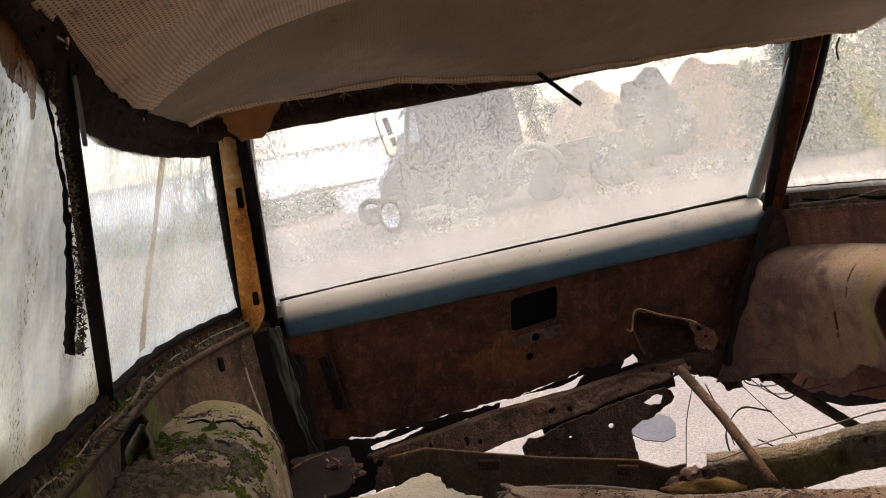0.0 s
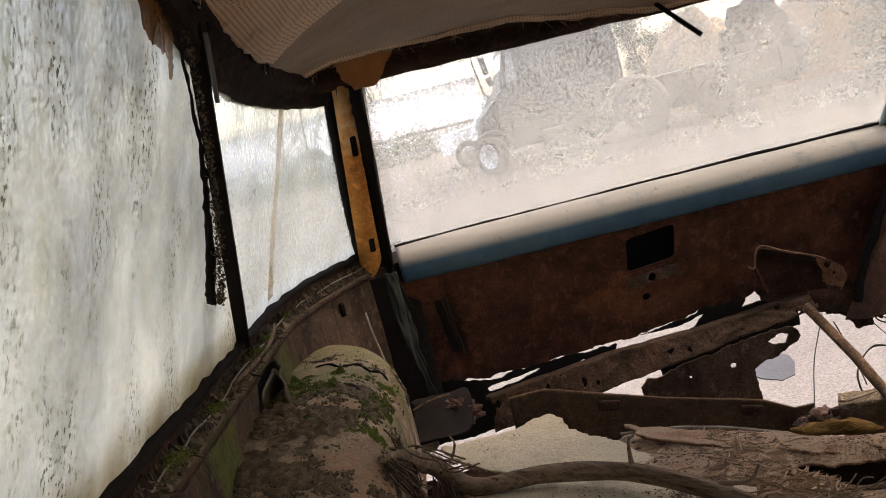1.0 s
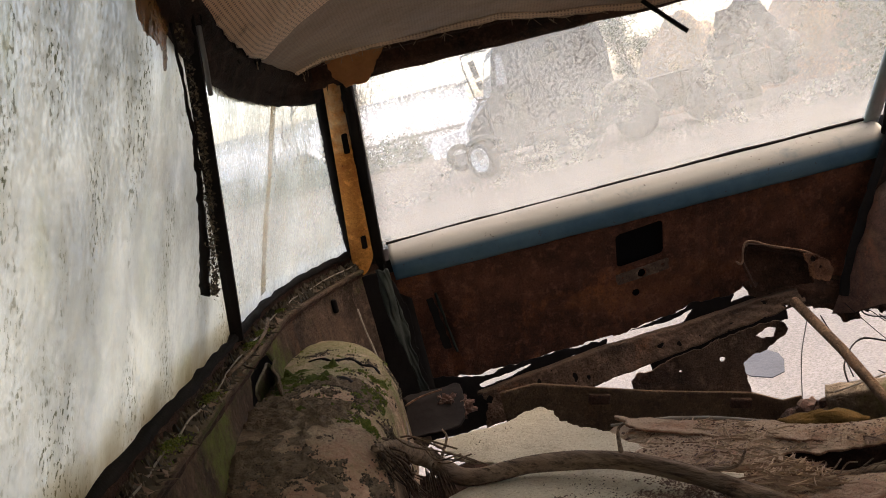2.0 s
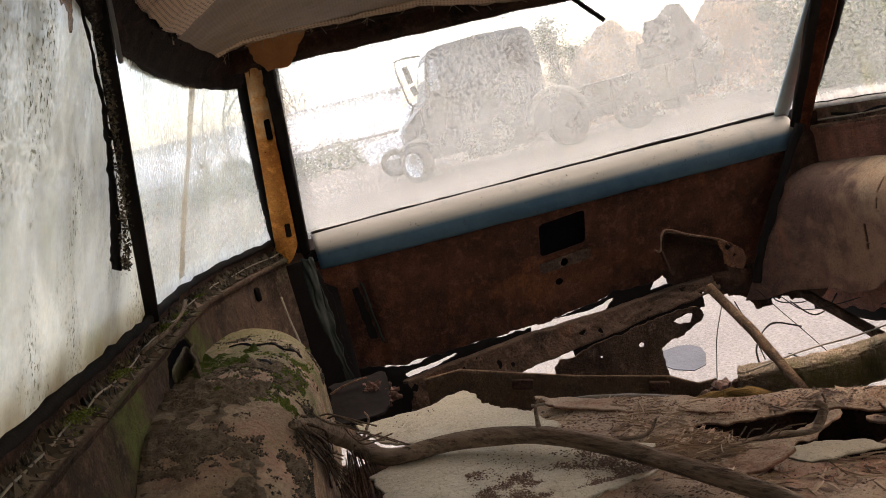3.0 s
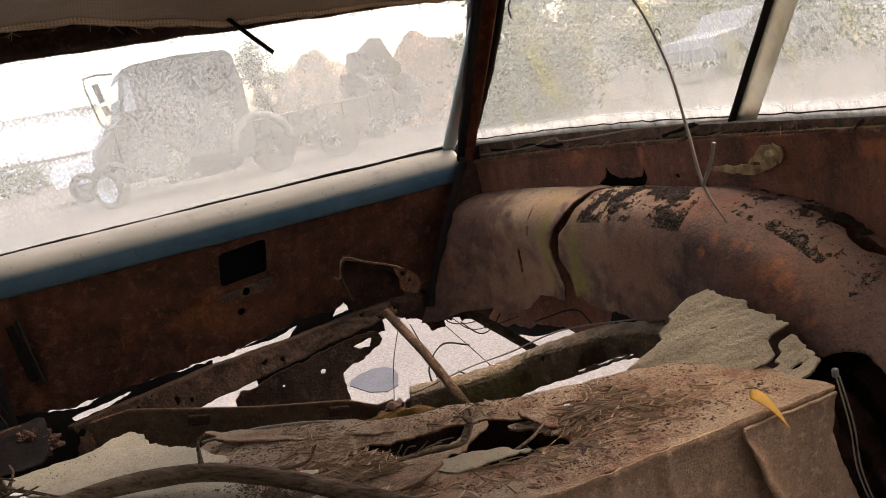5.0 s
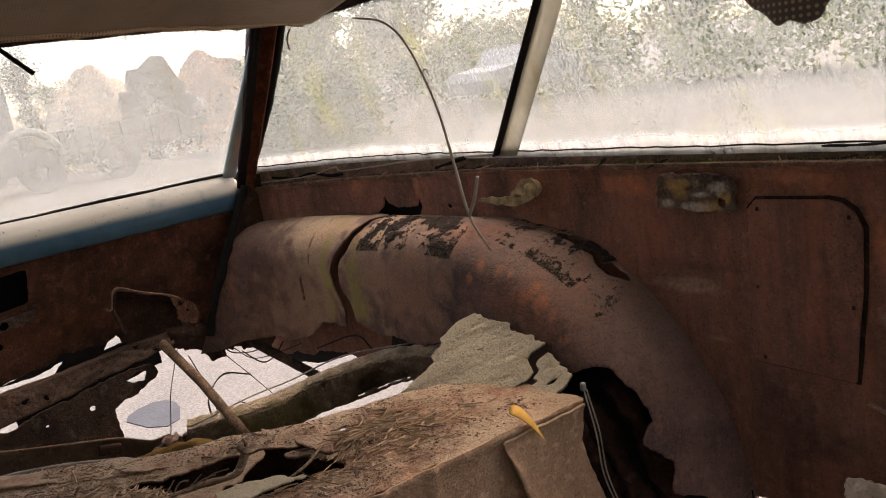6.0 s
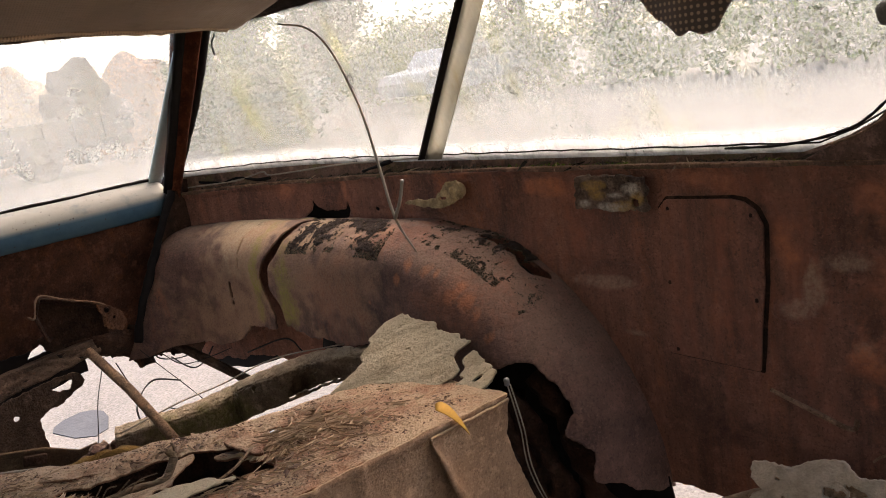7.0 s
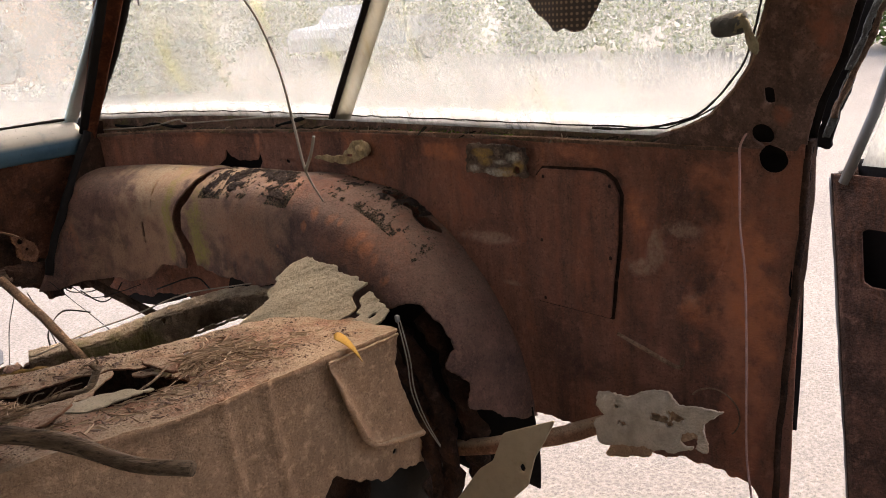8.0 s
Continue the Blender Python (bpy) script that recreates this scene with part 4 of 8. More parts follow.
head = new("headliner")
head.parent = wagon
head.matrix_parent_inverse = wagon.matrix_basis.inverted()
head["label"] = "sagging torn perforated tan headliner"
part("ceiling_cloth", sheet(ceiling, -0.655, 0.655, -0.4, 1.27, 150, 210, lambda x, y: min(1.255 - 0.035 * smooth(-0.44, -0.20, x) - y, 0.636 - abs(x)) + ragged(x, y, 0.005, 30, 2)), VINYL, head, "perforated tan headliner cloth", 0.002)
part("rear_band", sheet(liner, -0.655, 0.66, 0, 1, 150, 40), VINYL_SHADED, head, "smooth brown rear band of the headliner, darkened for shade", 0.002)
part("torn_hem", sheet(lambda x, q: Vector(liner(x, 1.0 - (0.045 + 0.03 * ns(x, 0, 2, 9)) * (1 - q) * smooth(0.62, -0.5, x) - 0.015 * (1 - q))) + Vector((0, -0.004, -0.003 * q + 0.003 * ns(x, q, 0, 40))), -0.65, 0.64, 0, 1, 220, 6, lambda x, q: 1.0 - q + 0.9 * abs(ns(x, 0, 7, 60)) - 0.25), HEM, head, "frayed pale hem of the headliner", 0.003)

# ---- rotten floor ----
def floor_z(x, y):
    z = 0.757 + 0.02 * smooth(0.2, -0.3, x) - 0.03 * smooth(1.1, 1.6, y)
    z += 0.006 * math.exp(-((lerp_table(FAR, x) - 0.045 - y) / 0.035) ** 2) * smooth(-0.35, -0.1, x)
    z -= 0.010 * math.exp(-(inside(HOLE, x, y) / 0.03) ** 2)
    return z + 0.007 * ns(x, y, 0, 7) + 0.004 * ns(x, y, 1, 25)


def step_y(x):
    return 0.795 + 0.12 * smooth(0.55, -0.6, x)


FAR = ((-0.62, 1.15), (-0.45, 1.21), (-0.30, 1.36), (-0.244, 1.417), (-0.118, 1.334), (0.009, 1.235), (0.131, 1.18), (0.23, 1.12), (0.36, 1.07), (0.56, 1.0))
HOLE = [(-0.044, 1.163), (0.034, 1.142), (0.086, 1.127), (0.142, 1.105), (0.188, 1.072), (0.242, 1.060), (0.312, 1.026), (0.303, 1.014), (0.231, 1.034), (0.199, 1.043), (0.16, 1.062), (0.179, 1.021), (0.19, 0.969), (0.191, 0.932), (0.163, 0.950), (0.112, 0.955), (0.058, 0.980), (0.03, 1.012), (0.006, 1.055), (-0.017, 1.108)]


def floor_keep(x, y):
    d = min(lerp_table(FAR, x) - y, 0.545 - x) + ragged(x, y, 0.012, 12, 3)
    d = min(d, x + 0.50 + ragged(x, y, 0.02, 12, 8))
    return min(d, -inside(HOLE, x, y) + ragged(x, y, 0.009, 22, 6))


floor = part("floor_panel", sheet(lambda x, y: (x, y, floor_z(x, y)), -0.62, 0.56, 0.78, 1.56, 270, 190, lambda x, y: min(floor_keep(x, y), y - step_y(x) + 0.007)), RUST_FLOOR, wagon, "dusty rusted-through load floor", 0.004)


def riser(x, z):
    y = step_y(x) + 0.012 * smooth(0.70, 0.45, z) + 0.003 * ns(x, z, 5, 9)
    for cx in (0.17, 0.25):
        y -= 0.006 * math.exp(-((x - cx - 0.12 * (0.75 - z)) / 0.010) ** 2)
    return (x, y - 0.008 * math.exp(-((z - 0.757) / 0.01) ** 2), z if z < 0.755 else floor_z(x, step_y(x)))


RIB = [(0.372, 0.750), (0.388, 0.684), (0.414, 0.623), (0.449, 0.563), (0.520, 0.543), (0.578, 0.530)]
POCKET = RIB + [(0.562, 0.587), (0.537, 0.645), (0.527, 0.696), (0.537, 0.748)]
STEP_FOOT = ((-0.7, 0.30), (0.20, 0.38), (0.30, 0.44), (0.369, 0.525), (0.43, 0.488), (0.49, 0.463), (0.57, 0.441), (0.62, 0.445))
STEP_SIDE = ((0.44, 0.600), (0.49, 0.606), (0.542, 0.580), (0.587, 0.560), (0.645, 0.537), (0.696, 0.527), (0.76, 0.542))


def off_line(line, x, z):
    """Distance to an open line of points."""
    best = 9.0
    for (ax, az), (bx_, bz_) in zip(line, line[1:]):
        ex, ez = bx_ - ax, bz_ - az
        t = max(0, min(1, ((x - ax) * ex + (z - az) * ez) / (ex * ex + ez * ez)))
        best = min(best, math.hypot(x - ax - t * ex, z - az - t * ez))
    return best


def step_keep(x, z):
    d = min(z - lerp_table(STEP_FOOT, x) + ragged(x, z, 0.016, 16, 2), lerp_table(STEP_SIDE, z) - x + ragged(x, z, 0.008, 20, 4))
    return min(d, math.hypot(x - 0.525, z - 0.503) - 0.007, math.hypot(x - 0.13, z - 0.68) - 0.003)


part("floor_step", sheet(riser, -0.66, 0.63, 0.28, 0.76, 230, 100, step_keep), RUST_RISER, wagon, "brown rusted riser of the load floor", 0.005)


def pocket_f(x, z):
    d = off_line(RIB, x, z)
    y = riser(x, min(z, 0.754))[1] - 0.006 - 0.020 * math.exp(-d / 0.020) * smooth(0.752, 0.70, z) + 0.006 * math.exp(-((x - 0.462) / 0.035) ** 2 - ((z - 0.605) / 0.035) ** 2)
    return (x, y - 0.002 + 0.002 * ns(x, z, 3, 30), z)


part("torn_step_flap", sheet(pocket_f, 0.365, 0.60, 0.52, 0.756, 110, 110, lambda x, z: inside(POCKET, x, z) + 0.002 + ragged(x, z, 0.003, 40, 3)), RUST_RISER, wagon, "torn bulging flap of the step", 0.004)
part("flap_rib", tube([Vector(pocket_f(p.x, p.z)) + Vector((-0.001, -0.003, 0)) for p in curve([(x, 0, z) for x, z in RIB], 8)], [0.0022 + 0.0036 * smooth(0, 12, i) + 0.0012 * ns(i * 0.5, 0, 3) for i in range(41)], 8, None, 0.5), RUST_RISER, wagon, "curled torn rib")

# beams, rails and struts under the floor
BEAM_TOP = ((-0.52, 0.705), (-0.388, 0.722), (-0.147, 0.746), (0.024, 0.750), (0.225, 0.766), (0.31, 0.768))
CRACK = ((-0.52, 0.63), (-0.266, 0.663), (-0.042, 0.692), (0.056, 0.707), (0.139, 0.719), (0.232, 0.731), (0.31, 0.742))


def cross_f(x, k):
    """Folded channel: a narrow flange behind, then a face that leans forward to its torn foot."""
    zt, zl = lerp_table(BEAM_TOP, x), lerp_table(CRACK, x)
    if k < 0.3:
        return (x, 1.935 - 0.035 * k / 0.3, zt - 0.004 + 0.004 * k / 0.3 + 0.003 * ns(x, k, 1, 30))
    q = (k - 0.3) / 0.7
    return (x, 1.90 - 0.03 * q + 0.006 * ns(x, q * 0.06, 2, 26) + 0.003 * ns(x, q * 0.06, 5, 70), zt + (zl + 0.004 - zt) * q + 0.003 * ns(x, q * 0.06, 4, 35))


def cross_keep(x, k):
    d = min(k + 0.02, 1 - k, 4 * (x + 0.46), 4 * (0.30 - x)) * 0.12 + 0.004 + ragged(x, k * 0.1, 0.010, 25, 2)
    return min(d, 0.52 + ns(x * 60, k * 4, 7) if k > 0.3 else 1)


CROSS = rust("pitted grey-brown channel", (0.026, 0.016, 0.010), (0.085, 0.050, 0.031), (0.18, 0.075, 0.030), 0.4, (0.115, 0.075, 0.047), 0.5, bump=1.0, streak=0.0)
part("rear_cross_member", sheet(cross_f, -0.50, 0.31, 0, 1, 200, 30, cross_keep), CROSS, wagon, "pitted rusted rear cross member", 0.005)
GUS = [(-0.049, 0.697), (0.13, 0.722), (0.23, 0.727), (0.25, 0.703), (0.222, 0.682), (0.134, 0.653), (0.132, 0.56), (-0.13, 0.60), (-0.12, 0.672), (-0.105, 0.688), (-0.077, 0.684)]
GHOLE = [(0.165, 0.708), (0.195, 0.717), (0.224, 0.713), (0.213, 0.692), (0.185, 0.693)]
part("floor_gusset", sheet(lambda x, z: (x, 1.845 + 0.05 * (z - 0.65) + 0.006 * ns(x, z, 0, 11), z), -0.14, 0.27, 0.55, 0.74, 110, 60, lambda x, z: min(inside(GUS, x, z), -inside(GHOLE, x, z), math.hypot(x - 0.088, z - 0.672) - 0.005, math.hypot(x + 0.01, z - 0.668) - 0.004) + ragged(x, z, 0.007, 30, 5)), CROSS, wagon, "rotten torn floor gusset", 0.005)
SHIELD = rust("brown olive steel", (0.06, 0.035, 0.02), (0.12, 0.075, 0.04), (0.18, 0.09, 0.04), 0.3)


def shield_f(x, k):
    top_z = lerp_table(((-0.42, 0.765), (-0.343, 0.766), (-0.104, 0.686), (0.097, 0.630), (0.16, 0.595)), x)
    return (x, 1.72 + 0.05 * k + 0.003 * ns(x, k, 0, 9), top_z - 0.13 * k)


shield = part("tank_shield", sheet(shield_f, -0.42, 0.20, 0, 1, 80, 16, lambda x, k: 0.3 * min(k + 0.03, 1 - k) + ragged(x, k, 0.012, 14, 3) + 0.004), SHIELD, wagon, "brown rusted steel tank shield", 0.005)
for x, z in ((-0.22, 0.700), (0.07, 0.615)):
    part("clip", box((0.045, 0.012, 0.022), pose(x, 1.715, z, 0, 14, 0), 0.003), RUST_DARK, shield, "small bent steel clip")
STRUT = rust("brown rusted bar", (0.07, 0.042, 0.024), (0.19, 0.12, 0.068), (0.28, 0.12, 0.05), 0.4)
part("strut", tube([(0.272, 1.845, 0.762), (0.275, 1.66, 0.70), (0.266, 1.46, 0.632)], 0.0105, 10, None, 0.15), STRUT, wagon, "rusted diagonal strut")
RAILP = curve([(0.205, 1.60, 0.655), (0.268, 1.567, 0.660), (0.352, 1.53, 0.665), (0.436, 1.51, 0.675), (0.476, 1.452, 0.700), (0.514, 1.414, 0.715), (0.561, 1.375, 0.725), (0.586, 1.324, 0.735), (0.612, 1.262, 0.740), (0.655, 1.18, 0.745)], 8)
RAIL_SEC = ((0.0, -0.079), (0.0, -0.002), (0.004, 0.002), (0.024, -0.002), (0.031, -0.008), (0.033, -0.016), (0.031, -0.045), (0.029, -0.074), (0.022, -0.080), (0.006, -0.081))


def rail_f(u, k):
    i = min(int(u), len(RAILP) - 2)
    p, d = RAILP[i].lerp(RAILP[i + 1], u - i), (RAILP[min(i + 4, len(RAILP) - 1)] - RAILP[max(0, i - 4)]).normalized()
    out = Vector((d.y, -d.x, 0)).normalized()
    t = k * (len(RAIL_SEC) - 1)
    n = min(int(t), len(RAIL_SEC) - 2)
    a, b = RAIL_SEC[n], RAIL_SEC[n + 1]
    o, h = (a[c] + (b[c] - a[c]) * (t - n) for c in (0, 1))
    h *= 1.0 - 0.25 * smooth(40, 66, u)
    return p + out * (o + 0.003 * ns(u * 0.2, k * 5, 2) + 0.0015 * ns(u * 0.9, k * 20, 5)) + Vector((0, 0, h + 0.003 * ns(u * 0.2, k, 4, 3)))


def rail_keep(u, k):
    d = min(rect(u, k * 40, 33.0, 24.0, 1.2, 2.2, 0.8), rect(u, k * 40, 46.0, 27.5, 5.0, 3.2, 1.0), rect(u, k * 40, 54.0, 30.0, 4.0, 3.0, 1.0)) * 0.1 + 0.22 * ns(u * 0.5, k * 9, 3)
    return min(d, (1 - k) * 4 - 0.25 + 0.6 * ns(u * 0.4, k * 3, 6))


RAIL_DIRT = rust("mossy brown rail", (0.095, 0.062, 0.037), (0.225, 0.152, 0.092), (0.28, 0.15, 0.07), 0.3, (0.40, 0.31, 0.20), 0.10, bump=1.0, streak=0)
stain(RAIL_DIRT, (0.12, 0.11, 0.025), ((0.44, 1.48, 0.63, 0.07, 0.06), (0.36, 1.51, 0.62, 0.05, 0.05)), 0.5, 60)
part("side_rail", sheet(rail_f, 0, len(RAILP) - 1.001, 0, 1, 200, 54, rail_keep), RAIL_DIRT, wagon, "mossy rusted kicked-up side rail with a dusty top", 0.004)
part("rear_stay", tube(curve([(0.44, 2.03, 0.735), (0.496, 1.99, 0.703), (0.55, 1.88, 0.642), (0.601, 1.78, 0.583), (0.64, 1.70, 0.54)]), 0.013, 8, None, 0.2), CROSS, wagon, "rusted diagonal stay")
BAR = [(0.20, 0.80), (0.252, 0.80), (0.38, 0.775), (0.45, 0.735), (0.545, 0.70), (0.60, 0.66), (0.59, 0.62), (0.512, 0.652), (0.44, 0.672), (0.363, 0.690), (0.286, 0.730), (0.235, 0.745)]
part("rear_tie", sheet(lambda x, z: (x, 1.945 + 0.006 * ns(x, z, 0, 14) + 0.02 * math.sin(40 * (z + 0.35 * x)) ** 2, z), 0.19, 0.62, 0.60, 0.82, 110, 56, lambda x, z: inside(BAR, x, z) + ragged(x, z, 0.010, 24, 7)), RUST_DARK, wagon, "torn dark rear tie plate", 0.005)
BRK = [(0.190, 0.862), (0.209, 0.909), (0.27, 0.882), (0.336, 0.853), (0.372, 0.815), (0.358, 0.768), (0.29, 0.775), (0.235, 0.780), (0.205, 0.800)]
part("bracket", sheet(lambda x, z: (x, 1.925 - 0.035 * smooth(0.015, 0.0, inside(BRK, x, z)) * (z > 0.80), z), 0.185, 0.40, 0.755, 0.92, 70, 54, lambda x, z: inside(BRK, x, z) + ragged(x, z, 0.004, 30, 3)), RUST_DARK, wagon, "folded rusted seat bracket", 0.005)
LIP = rust("dusty worn lip", (0.12, 0.065, 0.038), (0.27, 0.165, 0.10), (0.36, 0.16, 0.07), 0.4)
part("bracket_lip", tube(curve([(0.176, 1.885, 0.872), (0.190, 1.888, 0.866), (0.209, 1.888, 0.911), (0.27, 1.889, 0.884), (0.336, 1.89, 0.855), (0.365, 1.892, 0.830)]), 0.0021, 6, None, 0.8), LIP, wagon, "bright bent bracket lip")
TAB = [(0.330, 0.853), (0.352, 0.848), (0.382, 0.822), (0.388, 0.795), (0.372, 0.775), (0.352, 0.783), (0.335, 0.80)]
RUST_TAB = rust("rusty pierced steel", (0.055, 0.025, 0.014), (0.16, 0.075, 0.04), (0.34, 0.14, 0.05), 0.7)
part("bracket_tab", sheet(lambda x, z: (x, 1.885 + 0.006 * ns(x, z, 0, 40), z), 0.32, 0.40, 0.765, 0.86, 44, 52, lambda x, z: min(inside(TAB, x, z) + ragged(x, z, 0.004, 50, 2), math.hypot(x - 0.349, z - 0.835) - 0.0075, math.hypot(x - 0.362, z - 0.812) - 0.004)), RUST_TAB, wagon, "pierced rusty tab", 0.004)

# sill behind the cross member, coloured black for shade, holed along the tailgate's foot
GAPS = ([(-0.135, 0.719), (-0.130, 0.735), (-0.076, 0.741), (0.013, 0.740), (0.051, 0.746), (0.091, 0.758), (0.104, 0.766), (0.060, 0.730), (0.009, 0.719), (-0.083, 0.714)], [(-0.262, 0.703), (-0.214, 0.718), (-0.210, 0.711)],
        [(-0.462, 0.706), (-0.380, 0.714), (-0.320, 0.723), (-0.345, 0.712), (-0.385, 0.702), (-0.456, 0.693)], [(0.184, 0.750), (0.208, 0.787), (0.262, 0.791), (0.280, 0.772), (0.235, 0.754)], [(-0.60, 0.70), (-0.54, 0.705), (-0.52, 0.68), (-0.58, 0.67)])


def sill_keep(x, z):
    d = lerp_table(LOW, x) + 0.016 - z + 0.5 * ragged(x, z, 0.014, 16, 9)
    d = min(d, z - lerp_table(CRACK, x) + (0.038 if x < -0.04 else 0.07))
    return min([d, 0.31 - x] + [-inside(g, x, z) for g in GAPS]) + ragged(x, z, 0.003, 50, 4)


part("rear_sill_plate", sheet(lambda x, z: (x, 2.005 + 0.004 * ns(x, z, 0, 12), z), -0.62, 0.33, 0.58, 0.82, 240, 70, sill_keep), DARK_STEEL, wagon, "rotten rear sill plate coloured black for shade", 0.004)
# Dark sheets added below so the floor holes read dark, not bright ground.
part("hole_backing", sheet(lambda x, y: (x, y, 0.60 + 0.03 * ns(x, y, 0, 6)), -0.70, 0.52, 0.86, 1.50, 90, 60, lambda x, y: min(lerp_table(FAR, x) - 0.05 - y, y - step_y(x) - 0.04, math.hypot(x - 0.16, y - 1.20) - 0.012) + ragged(x, y, 0.02, 12, 4) if x > -0.40 else 1.24 - y + ragged(x, y, 0.03, 12, 4)), RUST_DARK, wagon, "added dark sheet that keeps the floor hole dark", 0.005)
part("left_backing", sheet(lambda x, y: (x, y, 0.59 + 0.03 * ns(x, y, 2, 6)), -0.74, -0.44, 1.20, 1.90, 40, 70, lambda x, y: 1.80 - y + ragged(x, y, 0.05, 12, 6)), RUST_DARK, wagon, "added dark sheet that hides bright ground on the left", 0.005)
part("under_backing", sheet(lambda x, z: (x, lerp_table(FAR, x) - 0.05 + 0.01 * ns(x, z, 0, 9), z), -0.50, 0.46, 0.42, 0.745, 70, 30, lambda x, z: 0.02 + z - 0.45 + ragged(x, z, 0.03, 12, 5)), RUST_DARK, wagon, "added dark sheet under the floor's far edge", 0.005)
# Left corner in near-black steel, its shade put into the colour.
part("rear_corner", sheet(lambda x, z: (-x, 1.985 - 0.25 * (x - 0.58), z), 0.565, 0.72, 0.58, 1.06, 12, 24, lambda x, z: z - 0.62 + ragged(x, z, 0.02, 14, -1)), DARK_STEEL, wagon, "rear corner panel coloured dark for shade", 0.005)
# right corner panel, from the wheel arch to a black seal along the tailgate
SEAL_X = ((0.66, 0.400), (0.767, 0.438), (0.808, 0.455), (0.895, 0.501), (0.984, 0.549), (1.059, 0.592), (1.10, 0.615))
# Darker rust than the wall: the corner's shade put into the colour.
part("rear_corner", sheet(lambda x, z: (x, 1.948 + 0.003 * ns(x, z, 0, 12), z), 0.39, 0.72, 0.58, 1.09, 60, 80, lambda x, z: min(x - lerp_table(SEAL_X, z), z - 0.665 + ragged(x, z, 0.035, 14, 1))), RUST_DARK, wagon, "rear corner panel coloured dark for shade", 0.005)
part("corner_seal", tube(curve([(lerp_table(SEAL_X, z) - 0.002, 1.928, z) for z in (1.07, 1.03, 0.984, 0.94, 0.895, 0.85, 0.808, 0.767, 0.72)]), 0.0105, 8, None, 0.4), BLACK, wagon, "black corner seal beside the tailgate")
# plates
def torn_sheet(name, outline, z0, tilt, label, mat, seed, curl=0.012, thick=0.005):
    """A broken plate lying on the floor, its edges lifted a little."""
    xs, ys = [p[0] for p in outline], [p[1] for p in outline]
    cx, cy = sum(xs) / len(xs), sum(ys) / len(ys)

    def f(x, y):
        d = max(0.0, inside(outline, x, y))
        return (x, y, z0 + tilt[0] * (x - cx) + tilt[1] * (y - cy) + curl * math.exp(-d / 0.02) * ns(x, y, seed, 7) + 0.003 * ns(x, y, seed, 14) + 0.0015 * ns(x, y, seed, 45))

    nx, ny = int((max(xs) - min(xs)) / 0.005), int((max(ys) - min(ys)) / 0.005)
    return part(name, sheet(f, min(xs) - 0.01, max(xs) + 0.01, min(ys) - 0.01, max(ys) + 0.01, nx, ny, lambda x, y: inside(outline, x, y) + ragged(x, y, 0.010, 26, seed)), mat, wagon, label, thick)


torn_sheet("floor_plate", [(-0.565, 1.503), (-0.501, 1.517), (-0.40, 1.53), (-0.353, 1.545), (-0.31, 1.43), (-0.225, 1.27), (-0.275, 1.23), (-0.434, 1.30), (-0.52, 1.40)], 0.772, (-0.03, 0.0), "grey-green dusty broken floor plate", LIT_PLATE, 2)
torn_sheet("floor_plate", [(-0.535, 1.23), (-0.46, 1.27), (-0.36, 1.25), (-0.287, 1.20), (-0.20, 1.15), (-0.14, 1.08), (-0.15, 1.01), (-0.254, 0.985), (-0.40, 1.00), (-0.50, 1.08)], 0.786, (-0.02, 0.0), "grey dusty broken floor plate", LIT_PLATE, 5)
torn_sheet("floor_shred", [(-0.005, 1.000), (0.030, 1.004), (0.058, 0.990), (0.122, 0.932), (0.075, 0.940), (0.037, 0.948), (0.014, 0.957)], 0.769, (0.05, 0.06), "curled pale shred of floor steel", DUSTY_PLATE, 8, 0.012, 0.0025)
torn_sheet("floor_shred", [(-0.24, 1.41), (-0.12, 1.33), (0.0, 1.235), (0.13, 1.18), (0.26, 1.10), (0.27, 1.06), (0.14, 1.12), (0.0, 1.17), (-0.13, 1.26), (-0.22, 1.33)], 0.764, (-0.05, -0.02), "long torn top layer of the floor", RUST_FLOOR, 11, 0.012)
torn_sheet("floor_shred", [(-0.01, 1.10), (0.06, 1.085), (0.12, 1.095), (0.15, 1.085), (0.08, 1.055), (0.02, 1.07)], 0.744, (0.05, 0.1), "torn shred hanging in the hole", RUST_FLOOR, 14, 0.02, 0.003)
torn_sheet("floor_shred", [(0.165, 1.066), (0.20, 1.045), (0.24, 1.020), (0.20, 0.985), (0.192, 0.965), (0.182, 1.01)], 0.762, (0.0, 0.10), "thin torn floor edge", RUST_FLOOR, 19, 0.02)
torn_sheet("floor_shred", [(-0.08, 1.02), (-0.02, 1.0), (0.0, 0.96), (-0.05, 0.95), (-0.10, 0.98)], 0.772, (0.1, 0.1), "curled shred of floor steel", RUST_FLOOR, 21, 0.02)
RP = [(0.036, -0.152), (0.016, 0.024), (0.032, 0.311), (-0.133, 0.769), (-0.116, 0.957), (-0.05, 1.018), (0.199, 0.796), (0.741, 0.284), (0.683, 0.177), (0.80, -0.03), (0.801, 0.163), (1.114, -0.208), (1.151, -0.503), (0.957, -0.403), (0.998, -0.591), (0.636, -0.487), (0.382, -0.488)]
RA, R1, R2 = Vector((0.40, 1.09, 0.745)), Vector((0.20, -0.23, 0.045)), Vector((0.176, -0.05, 0.105))
